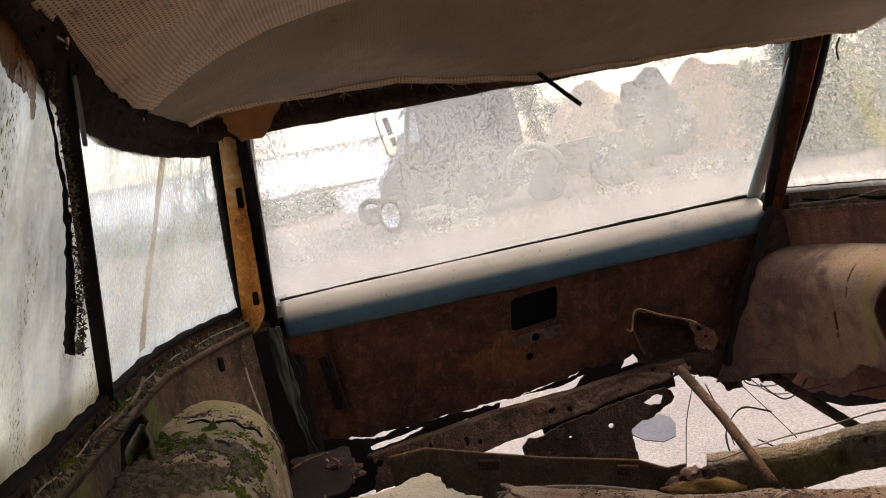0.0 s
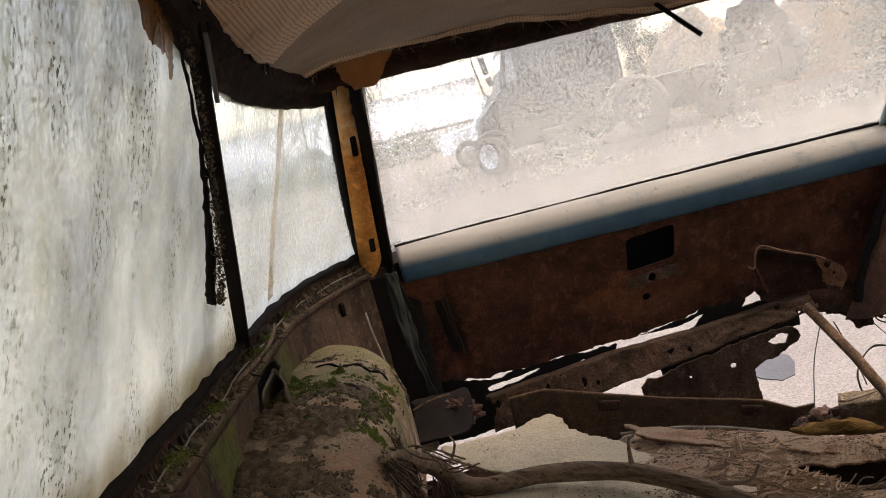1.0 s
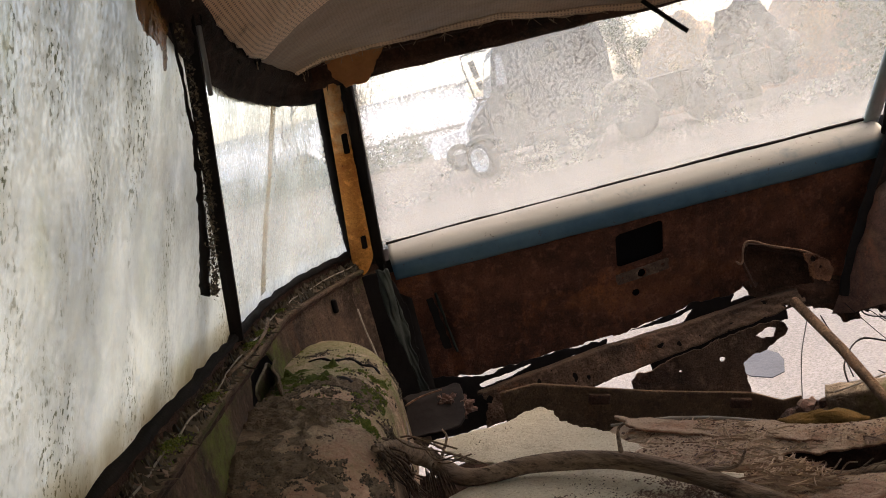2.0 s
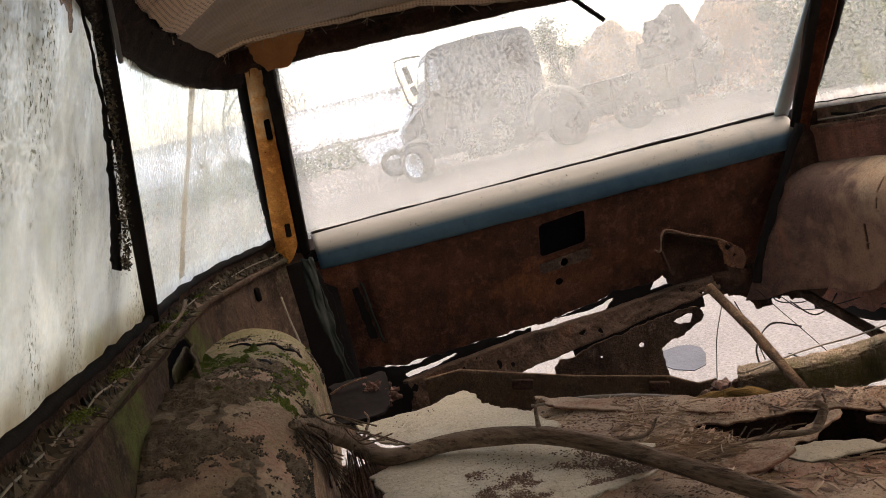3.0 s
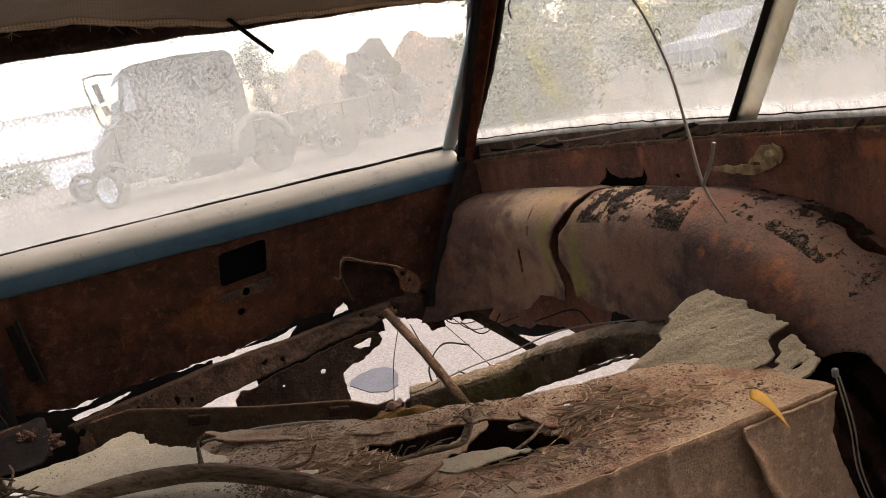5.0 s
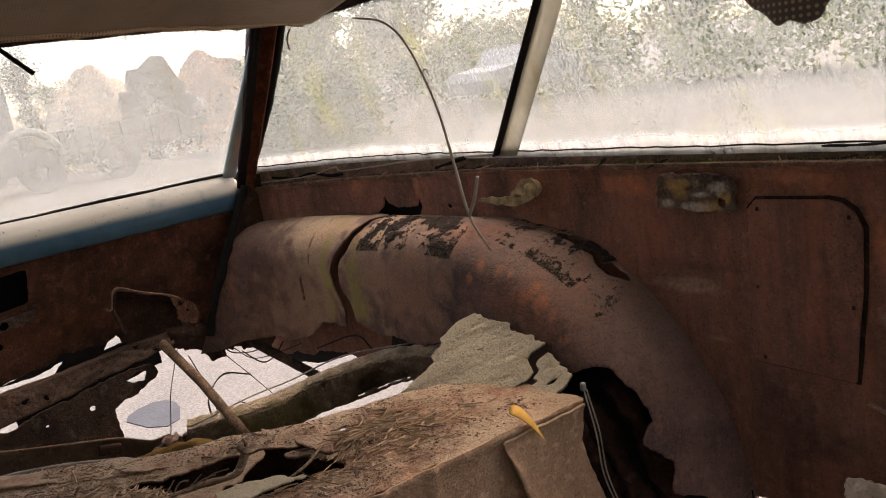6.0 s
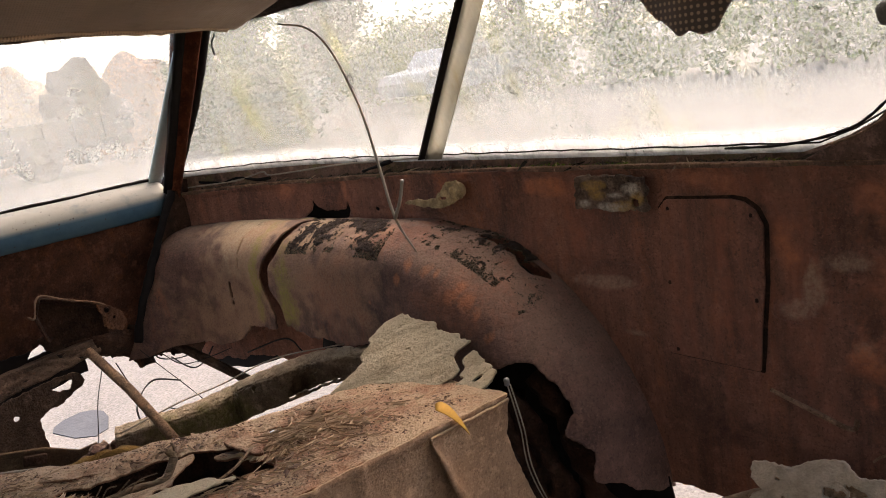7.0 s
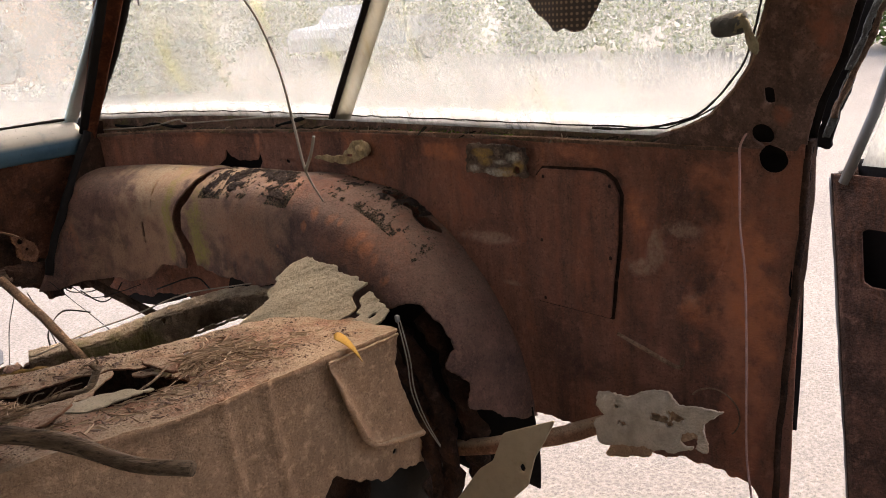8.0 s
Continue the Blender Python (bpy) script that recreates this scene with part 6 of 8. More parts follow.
for k in range(900):
    i = int(149 * random.random() ** 1.5)
    y, z = FR[i]
    rr = 0.011 - 0.006 * i / 150
    p = Vector((-(glass_x(y, z) - 0.012) + random.uniform(0.2, 1.1) * rr, y + random.gauss(0, 0.75) * rr, z + random.gauss(0, 0.003)))
    a = Vector((random.uniform(-1, 1), random.uniform(-1, 1), random.uniform(-1, 1))).normalized() * random.uniform(0.0015, 0.005)
    b = a.cross(Vector((random.uniform(-1, 1), random.uniform(-1, 1), 0.4))).normalized() * 0.0022
    fm.faces.new([fm.verts.new(q) for q in (p - b, p + b, p + a)])
tagged(part("leaf_mould", fm, SOIL, smooth=False), "dark crumbs of moss and rubber on the window fringe", "soil", kind="stuff")
part("loose_trim", tube([(-(glass_x(y, z) - 0.022), y, z) for y, z in ((0.925, 1.50), (0.955, 1.47), (0.985, 1.435))], 0.0028, 6), GREY_BAR, wagon, "short loose grey trim rod")
STN = [(0.70, 1.535), (0.868, 1.535), (0.882, 1.47), (0.868, 1.43), (0.852, 1.475), (0.83, 1.485), (0.80, 1.50), (0.76, 1.515)]
part("rust_stain", sheet(lambda y, z: (-(glass_x(y, z) - 0.004), y, z), 0.65, 0.89, 1.44, 1.54, 50, 24, lambda y, z: inside(STN, y, z) + ragged(y, z, 0.014, 25, 3)), dirty_glass("rust-stained glass", 0.35, 0.5, (0.34, 0.16, 0.055), specks=0.9, speck_colour=(0.02, 0.008, 0.004), stain=(0.08, 0.03, 0.01), stains=0.9), wagon, "brown rust stain on the glass", 0.001)
part("rust_run", sheet(lambda u, z: (-(glass_x(1.475 + 0.10 * (z - 1.27), z) - 0.003), 1.475 + 0.10 * (z - 1.27) + u * 0.030 + 0.006 * ns(z * 12, 0, 1), z), -1, 1, 1.13, 1.445, 24, 110, lambda u, z: 1 - abs(u) - 0.30 + 0.8 * ns(u * 2, z * 14, 3)), dirty_glass("rust run on glass", 0.10, 0.30, (0.62, 0.42, 0.17), specks=0.4, speck_colour=(0.12, 0.06, 0.015), stain=(0.50, 0.28, 0.07), stains=0.9), wagon, "orange rust run down the glass", 0.001)
part("panel_flange", tube([(-(wall_x(y) - 0.010 + 0.003 * ns(y, 0, 5, 12)), y, 1.062 + 0.003 * ns(y, 1, 5, 9)) for y in np.linspace(0.3, 1.90, 90)], 0.006, 8, None, 0.3), RUST_LEFT, pl, "rolled panel flange")

for k, (a, m2, z, r) in enumerate((((-0.704, 1.373), (-0.662, 1.341), 0.975, 0.0042), ((-0.655, 1.215), (-0.65, 1.26), 0.94, 0.0014), ((-0.70, 1.10), (-0.68, 1.16), 0.965, 0.0016))):
    part("root", tube(curve([(a[0], a[1], z), (m2[0], m2[1], z + 0.004), (m2[0] + 0.035, m2[1] - 0.05, z - 0.02), (m2[0] + 0.045, m2[1] - 0.03, z - 0.06)]), [r * (1 - 0.03 * i) for i in range(19)], 7, None, 0.8), WIRE_DARK, wagon, "dark dead root")
part("ledge_twig", tube(curve([(-0.772, 1.10, 1.088), (-0.758, 1.19, 1.092), (-0.750, 1.27, 1.10), (-0.756, 1.34, 1.108)]), 0.0028, 6, None, 0.5), BARK, pl, "pale dry twig on the ledge")
for y, z, r in ((1.273, 1.084, 0.016), (1.356, 1.084, 0.013), (1.02, 1.084, 0.014), (0.86, 1.084, 0.018), (1.52, 1.084, 0.008)):
    tuft = []
    random.seed(int(y * 1000))
    tb = bmesh.new()
    for k in range(420):
        d = Vector((random.gauss(0, 1), random.gauss(0, 1.5), abs(random.gauss(0, 0.6)))) * r * 0.5
        p0 = Vector((-wall_x(y) + 0.012 + d.x, y + d.y, z + d.z * (1 - min(1, d.length / r / 1.6))))
        t1 = Vector((random.uniform(-1, 1), random.uniform(-1, 1), random.uniform(0.2, 1))).normalized() * 0.0028
        t2 = t1.cross(Vector((random.uniform(-1, 1), random.uniform(-1, 1), 0.3))).normalized() * 0.0012
        tb.faces.new([tb.verts.new(q) for q in (p0 - t2, p0 + t2, p0 + t1)])
    tagged(part("moss", tb, MOSS, smooth=False), "rounded tuft of yellow-green moss on the ledge", "moss", kind="stuff")

# ---- headliner scraps ----
OS = [(-0.590, 1.515), (-0.465, 1.512), (-0.497, 1.469), (-0.522, 1.446), (-0.556, 1.447), (-0.577, 1.473)]
part("orange_scrap", sheet(lambda x, z: (x, 1.610 + 0.010 * ns(x, z, 0, 12), z), -0.60, -0.45, 1.43, 1.52, 40, 30, lambda x, z: inside(OS, x, z) + ragged(x, z, 0.006, 40, 2)), plain("orange backing board", (0.42, 0.185, 0.07), 0.9, vary=0.3, scale=25), head, "torn orange backing board", 0.003)
FL = [(0.57, 1.40), (0.498, 1.312), (0.47, 1.292), (0.449, 1.279), (0.435, 1.284), (0.420, 1.277), (0.401, 1.280), (0.372, 1.34), (0.35, 1.42)]
# Pale dots stand for light shining through the perforations.
part("torn_flap", sheet(lambda y, z: (0.60 + 0.01 * math.sin(y * 40) + 0.03 * (z - 1.3), y, z), 0.34, 0.58, 1.26, 1.42, 70, 50, lambda y, z: inside(FL, y, z) + ragged(y, z, 0.004, 40, 2)), vinyl("dark vinyl with lit perforations", (0.075, 0.05, 0.035), (0.045, 0.03, 0.02), (0.34, 0.24, 0.15), (0, 1, 1), 0.85, 120.0), head, "torn hanging dark headliner flap", 0.003)
part("edge_welt", tube([Vector(liner(x, 1.0)) + Vector((0, -0.002, -0.002 + 0.003 * ns(x, 1, 0, 30))) for x in np.linspace(-0.645, 0.64, 160)], [0.0022 + 0.003 * abs(ns(i * 0.31, 0, 1)) for i in range(160)], 6, None, 0.6), FELT, head, "frayed headliner edge")
random.seed(64)
for k in range(34):
    p = Vector(liner(random.uniform(-0.64, -0.05), 1.0))
    part("loose_thread", tube([p, p + Vector((random.uniform(-0.006, 0.006), 0, -0.006)), p + Vector((random.uniform(-0.012, 0.012), 0.002, -random.uniform(0.008, 0.02)))], 0.0006, 4), FELT, head, "frayed thread")
for k in range(16):
    y = random.uniform(0.72, 1.27)
    p = Vector((-0.636 + random.uniform(-0.012, 0.008), y, lerp_table(RIM, y) - random.uniform(0.002, 0.016)))
    ln = random.uniform(0.004, 0.016)
    part("cloth_shred", box((0.0016, ln, random.uniform(0.0015, 0.004)), pose(p.x, p.y, p.z, random.uniform(-60, 60), 0, random.uniform(-40, 40))), BLACK if k % 4 else HEM, head, "torn shred along the roof rail")
tagged(part("broken_rod", tube([(-0.002, 1.56, 1.462), (0.030, 1.55, 1.424), (0.064, 1.55, 1.389)], 0.0045, 8), BLACK, head, "broken black rod"), "")

# ---- loose things on the floor ----
br = thing("branch", (-0.3, 1.2, 0.78), "weathered grey-brown vine branch lying across the floor", "branch")
bpts = curve([(-0.606, 1.07, 0.952), (-0.592, 1.15, 0.915), (-0.578, 1.24, 0.868), (-0.566, 1.315, 0.825), (-0.54, 1.31, 0.80), (-0.50, 1.255, 0.80), (-0.40, 1.225, 0.808), (-0.285, 1.16, 0.812), (-0.195, 1.055, 0.808), (-0.125, 0.925, 0.806), (-0.075, 0.83, 0.800), (-0.035, 0.72, 0.782), (0.0, 0.635, 0.785)], 8)
stem_bm = tube(bpts, [(0.0145 - 0.006 * abs(i / len(bpts) - 0.25)) * min(1.0, 0.35 + 0.08 * i) * (1 + 0.10 * ns(i * 0.35, 2, 0)) for i in range(len(bpts))], 28)
for i, vert in enumerate(stem_bm.verts):
    ring, k = divmod(i, 28)
    vert.co += (vert.co - bpts[ring]) * (0.22 * ns(math.cos(k * 0.2244 + ring * 0.02) * 2.6, math.sin(k * 0.2244 + ring * 0.02) * 2.6, ring * 0.05) + 0.16 * ns(math.cos(k * 0.2244) * 6, math.sin(k * 0.2244) * 6, ring * 0.12))
part("stem", stem_bm, BARK, br)
for a, b, c in (((-0.555, 1.31, 0.80), (-0.53, 1.36, 0.83), (-0.535, 1.40, 0.835)), ((-0.28, 1.155, 0.82), (-0.275, 1.17, 0.85), (-0.262, 1.18, 0.856)), ((-0.19, 1.05, 0.82), (-0.16, 1.02, 0.83), (-0.14, 1.03, 0.845))):
    part("twig", tube(curve([a, b, c]), [0.004, 0.0038, 0.0035, 0.003, 0.003, 0.0026, 0.0024, 0.0022, 0.002, 0.002, 0.0018, 0.0015, 0.0012], 6, None, 0.3), BARK, br)
DARK_BARK = bark("dark rotten bark", (0.045, 0.030, 0.019), (0.19, 0.125, 0.078))
random.seed(21)
for k in range(26):
    o = Vector((random.uniform(-0.008, 0.012), random.uniform(-0.03, 0.03), random.uniform(-0.012, 0.012)))
    ln = random.uniform(0.55, 1.0)
    part("hanging_bark", tube(curve([Vector((-0.600, 1.09, 0.935)) + o, Vector((-0.590, 1.09 + 0.065 * ln, 0.935 - 0.06 * ln)) + o * 1.6, Vector((-0.588, 1.09 + 0.125 * ln, 0.935 - 0.12 * ln)) + o * 0.8, Vector((-0.586, 1.09 + 0.16 * ln, 0.935 - 0.17 * ln)) + o * 1.9]), [random.uniform(0.0005, 0.0019) for _ in range(19)], 6, None, 0.8), DARK_BARK, br, "strip of dark rotten bark")
for k in range(22):
    o = Vector((random.uniform(-0.02, 0.02), random.uniform(-0.03, 0.03), 0))
    part("rootlet", tube(curve([Vector((-0.555, 1.30, 0.81)) + o, Vector((-0.55, 1.27, 0.75)) + o * 1.5, Vector((-0.552, 1.26, 0.68)) + o * 0.7, Vector((-0.55, 1.24, 0.60)) + o * 1.8]), [random.uniform(0.0005, 0.0018) for _ in range(19)], 6, None, 0.8), DARK_BARK, br, "dark hanging rootlet")
for k in range(9):
    q = bpts[6 + 3 * k]
    part("bark_strand", tube(curve([q + Vector((0.01, 0.01, 0.012)), q + Vector((0.03, -0.01, 0.018 * math.sin(k))), q + Vector((0.06 + 0.01 * k % 0.03, -0.04, -0.002))]), 0.0014, 5), BARK, br)

stem = thing("dry_stem", (0.56, 1.03, 0.97), "dry grey climbing stem growing up past the window", "twig")
part("shoot", tube(curve([(0.60, 1.02, 0.965), (0.585, 1.045, 1.03), (0.58, 1.059, 1.121), (0.58, 1.086, 1.232), (0.58, 1.139, 1.335), (0.58, 1.20, 1.385), (0.58, 1.29, 1.405)]), [(0.0014 + 0.0003 * i if i < 6 else 0.0032) - 0.00004 * i for i in range(37)], 7), WIRE_GREY, stem)
part("shoot", tube(curve([(0.585, 1.045, 1.03), (0.582, 1.02, 1.065), (0.58, 1.003, 1.101)]), 0.0035, 6), WIRE_GREY, stem)
part("tendril", tube([(0.58, 1.10 - 0.008 * math.cos(a), 1.28 + 0.012 * math.sin(a)) for a in np.linspace(0, 5.5, 16)], 0.0012, 5), WIRE_DARK, stem)
part("tendril", tube(curve([(0.62, 1.60, 1.42), (0.60, 1.585, 1.40), (0.598, 1.58, 1.375)]), 0.002, 5), WIRE_DARK, stem)

lf = bmesh.new()
for k in range(9):
    t = k / 8
    wd = 0.0105 * (math.sin(math.pi * min(1.0, t * 0.75 + 0.25)) ** 0.8) * (0.6 + 0.4 * smooth(0, 0.15, t)) + 0.0006
    mid = Vector((0.402 + 0.034 * t, 0.803 - 0.030 * t, 0.786 - 0.044 * t * t - 0.008 * t))
    for off, up in ((-1, 0.3), (0, -0.1), (1, 0.3)):
        lf.verts.new(mid + Vector((0.55 * off * wd, 0.55 * off * wd, (0.5 * off + up) * wd)))
lf.verts.ensure_lookup_table()
for k in range(8):
    for j in (0, 1):
        lf.faces.new([lf.verts[i] for i in (3 * k + j, 3 * k + j + 1, 3 * k + j + 4, 3 * k + j + 3)])
tagged(part("leaf", lf, LEAF_YELLOW, thick=0.001), "dry yellow fallen leaf on the floor edge", "leaf")

RAG = [(0.456, 0.648), (0.407, 0.656), (0.396, 0.651), (0.353, 0.677), (0.324, 0.678), (0.305, 0.663), (0.218, 0.672), (0.246, 0.652), (0.258, 0.640), (0.252, 0.617), (0.246, 0.593), (0.276, 0.588), (0.312, 0.574), (0.353, 0.570), (0.431, 0.552), (0.456, 0.552), (0.461, 0.597), (0.441, 0.606), (0.455, 0.622)]
CRUST = plain("pale flaking paint crust", (0.60, 0.48, 0.34), 0.9, vary=0.4, scale=30, bump=1.0)
FLAP = [(0.345, 0.575), (0.345, 0.560), (0.364, 0.545), (0.409, 0.526), (0.443, 0.523), (0.431, 0.552), (0.436, 0.575)]
scrap = thing("insulation_scrap", (0.70, 0.34, 0.60), "pale flaking crust of torn insulation on the pipe", "scrap")


def crust(y, z):
    d = inside(RAG, y, z) + ragged(y, z, 0.004, 60, 2)
    for hy, hz, r, sy in ((0.335, 0.628, 0.010, 0.6), (0.28, 0.605, 0.013, 0.8), (0.42, 0.632, 0.005, 1.0), (0.30, 0.640, 0.006, 0.4), (0.40, 0.60, 0.004, 0.7), (0.445, 0.605, 0.004, 1.0)):
        d = min(d, math.hypot((y - hy) * sy, z - hz) - r + ragged(y, z, 0.007, 50, 5))
    return d


part("crust", sheet(lambda y, z: (0.70 + 0.10 * (z - 0.62) + 0.004 * ns(y, z, 0, 14) + 0.0012 * ns(y, z, 0, 60) + 0.010 * smooth(0.02, 0.0, inside(RAG, y, z)) * ns(y, z, 3, 40), y, z), 0.21, 0.47, 0.52, 0.69, 130, 90, crust), CRUST, scrap, thick=0.005)
part("under_layer", sheet(lambda y, z: (0.716 + 0.10 * (z - 0.62) + 0.010 * ns(y, z, 4, 20), y, z), 0.23, 0.46, 0.505, 0.67, 80, 56, lambda y, z: max(inside(RAG, y, z) - 0.012, inside(FLAP, y, z)) + ragged(y, z, 0.005, 40, 9)), RUST_RISER, scrap, "brown torn under layer", 0.005)
tagged(part("steel_pipe", tube(curve([(0.66, 0.83, 0.435), (0.665, 0.672, 0.491), (0.69, 0.54, 0.538), (0.735, 0.45, 0.572), (0.775, 0.33, 0.60)]), 0.017, 12, None, 0.15), RUST_FLOOR, wagon, "rusted brown bracing pipe"), "")
WP = [(0.571, 0.592), (0.468, 0.641), (0.485, 0.60), (0.500, 0.57), (0.508, 0.517), (0.553, 0.467), (0.60, 0.40), (0.69, 0.30), (0.75, 0.35), (0.667, 0.44), (0.614, 0.516), (0.585, 0.54)]
tagged(part("bent_panel", sheet(lambda y, z: (0.55 + 0.03 * smooth(0.5, 0.65, z), y, z), 0.45, 0.77, 0.28, 0.65, 60, 60, lambda y, z: min(inside(WP, y, z), math.hypot(y - 0.522, z - 0.545) - 0.007)), plain("bare pale steel", (0.42, 0.32, 0.19), 0.85, 0.0, vary=0.2, scale=10), wagon, "pale bent sheet-steel floor support", 0.004), "")

for k in (0, 1):
    part("lead", tube(curve([(0.535 + 0.006 * k, 0.775, 0.775), (0.540 + 0.008 * k, 0.765, 0.70), (0.546 + 0.008 * k, 0.765, 0.63), (0.576 + 0.006 * k, 0.765, 0.55), (0.63, 0.765, 0.455)]), 0.0012, 6), WIRE_GREY, wagon, "thin grey lead")
part("lead_plug", box((0.009, 0.008, 0.014), pose(0.534, 0.775, 0.782), 0.003), GREY_BAR, wagon, "grey lead plug")
lump = bmesh.new()
bmesh.ops.create_icosphere(lump, subdivisions=5, radius=0.038)
for vert in lump.verts:
    d = vert.co.normalized()
    r = 1 + 0.55 * ns(d.x * 2.2, d.y * 2.2, d.z * 2.2) + 0.30 * ns(d.x * 6, d.y * 6, d.z * 6 + 4) + 0.22 * ns(d.x * 15, d.y * 15, d.z * 15 + 8)
    vert.co = Vector((vert.co.x * 1.05, vert.co.y * 0.55, vert.co.z * 0.68)) * r + Vector((-0.528, 1.775, 0.742))
part("lump_bracket", lump, RUST_ARCH, wagon, "crumbling lump of layered rust", smooth=False)
part("corner_tray", sheet(lambda x, y: (x, y, 0.772 - 0.05 * smooth(1.80, 1.70, y) + 0.003 * ns(x, y, 0, 20)), -0.64, -0.49, 1.68, 1.86, 40, 40, lambda x, y: -rect(x, y, -0.565, 1.77, 0.065, 0.07, 0.02) + ragged(x, y, 0.016, 18, 2)), DARK_STEEL, wagon, "dark torn corner tray", 0.006)
part("tray_lip", tube(curve([(-0.625, 1.78, 0.769), (-0.595, 1.778, 0.779), (-0.565, 1.776, 0.784), (-0.54, 1.775, 0.786)]), 0.0022, 6, None, 0.5), LIP, wagon, "pale worn tray lip")
part("floor_lip", tube(curve([(-0.25, 1.412, 0.762), (-0.205, 1.395, 0.764), (-0.165, 1.375, 0.766), (-0.10, 1.333, 0.766), (-0.03, 1.27, 0.764)]), 0.0028, 6, None, 0.5), WIRE_GREY, wagon, "pale bent floor lip")
part("padding_strip", tube(curve([(0.05, 1.45, 0.678), (0.10, 1.45, 0.668), (0.15, 1.45, 0.660), (0.21, 1.45, 0.642)]), [0.006, 0.010, 0.012, 0.010, 0.012, 0.012, 0.011, 0.012, 0.011, 0.012, 0.012, 0.011, 0.010, 0.012, 0.011, 0.009, 0.008, 0.006, 0.004], 9, None, 1.4), plain("crumbled mustard foam", (0.17, 0.10, 0.028), 0.95, vary=0.5, scale=50, bump=1.0), wagon, "crumbled mustard-brown strip of padding")
for k in range(9):
    random.seed(300 + k)
    ck = bmesh.new()
    bmesh.ops.create_icosphere(ck, subdivisions=2, radius=random.uniform(0.008, 0.02))
    for vert in ck.verts:
        vert.co *= 1 + 0.9 * ns(vert.co.x * 60 + k, vert.co.y * 60, vert.co.z * 60)
        vert.co += Vector((0.13 + 0.016 * k, 1.60 + random.uniform(-0.001, 0.001), 0.625 - 0.004 * abs(k - 3) ** 1.4))
    part("rust_clod", ck, RUST_ARCH, wagon, "reddish-brown clod of rust and soil", smooth=False)
part("clod_ledge", sheet(lambda x, y: (x, y, 0.604 - 0.10 * abs(x - 0.19) + 0.006 * ns(x, y, 0, 20)), 0.10, 0.32, 1.54, 1.68, 40, 26, lambda x, y: -rect(x, y, 0.21, 1.61, 0.09, 0.05, 0.02) + ragged(x, y, 0.012, 24, 2)), RUST_DARK, wagon, "torn rusted floor ledge", 0.006)
WIRES = (((0.30, 1.84, 0.74), (0.25, 1.80, 0.66), (0.22, 1.76, 0.60), (0.20, 1.72, 0.585)), ((0.33, 1.86, 0.71), (0.335, 1.80, 0.64), (0.325, 1.74, 0.60)), ((0.30, 1.70, 0.58), (0.31, 1.74, 0.63), (0.38, 1.80, 0.655), (0.45, 1.80, 0.63)), ((0.42, 1.93, 0.70), (0.45, 1.90, 0.65), (0.48, 1.86, 0.60), (0.50, 1.80, 0.555)),
         ((0.47, 1.96, 0.72), (0.46, 1.93, 0.665), (0.52, 1.92, 0.645), (0.56, 1.92, 0.655)), ((0.50, 1.94, 0.65), (0.53, 1.90, 0.615), (0.57, 1.90, 0.62), (0.60, 1.90, 0.65)), ((0.46, 1.90, 0.68), (0.50, 1.88, 0.64), (0.56, 1.84, 0.645), (0.60, 1.80, 0.66)), ((0.38, 1.74, 0.60), (0.42, 1.70, 0.575), (0.47, 1.66, 0.55)), ((0.60, 1.72, 0.66), (0.64, 1.60, 0.70), (0.62, 1.50, 0.69)))
for k, wpts in enumerate(WIRES):
    part("loose_wire", tube(curve(wpts), 0.0012 + 0.0004 * (k % 3), 5, None, 0.5), WIRE_DARK, wagon, "loose dark wire")
part("rail_cable", tube(curve([(0.20, 1.55, 0.66), (0.33, 1.56, 0.668), (0.43, 1.545, 0.675), (0.52, 1.46, 0.715), (0.60, 1.30, 0.745)]), 0.0018, 6, None, 0.4), WIRE_GREY, wagon, "pale cable along the rail")


# ---- moss, mould and crumbs ----
def scatter(name, mat, label, category, count, place, size, flat=0.5, long=1.0, wide=0.6):
    """Many small shards on a surface; place() gives a point and a normal, or None."""
    verts, faces = [], []
    for _ in range(count):
        got = place()
        if got is None:
            continue
        p, nrm = Vector(got[0]), Vector(got[1]).normalized()
        t = nrm.cross(Vector((random.uniform(-1, 1), random.uniform(-1, 1), random.uniform(-1, 1)))).normalized()
        b = nrm.cross(t)
        sz = size * random.uniform(0.4, 1.4)
        base = len(verts)
        h = sz * random.uniform(0.3, 1.0) * flat
        verts += [p - t * sz * long, p + b * sz * wide - nrm * 0.2 * h, p + t * sz * long, p - b * sz * wide - nrm * 0.2 * h, p + nrm * h]
        faces += [(base, base + 1, base + 4), (base + 1, base + 2, base + 4), (base + 2, base + 3, base + 4), (base + 3, base, base + 4)]
    me = bpy.data.meshes.new(name)
    me.from_pydata(verts, [], faces)
    me.materials.append(mat)
    return tagged(new(name, me), label, category, kind="stuff")


def on_arch(s, q0, q1, w0, w1, patch, seed):
    def place():
        q, w = random.uniform(q0, q1), random.uniform(w0, w1)
        if ns(q + seed, w, seed, 9) + 0.6 * ns(q, w + seed, seed, 34) + 0.5 * ns(q, w, seed + 5, 110) + random.gauss(0, 0.12) < patch:
            return None
        p = Vector(arch_pt(s, q, w))
        a, b = Vector(arch_pt(s, q + 0.004, w)) - p, Vector(arch_pt(s, q, w + 0.004)) - p
        nrm = a.cross(b)
        if nrm.dot(Vector((-s, -0.2, 0.6))) < 0:
            nrm = -nrm
        return p + nrm.normalized() * 0.002, nrm
    return place


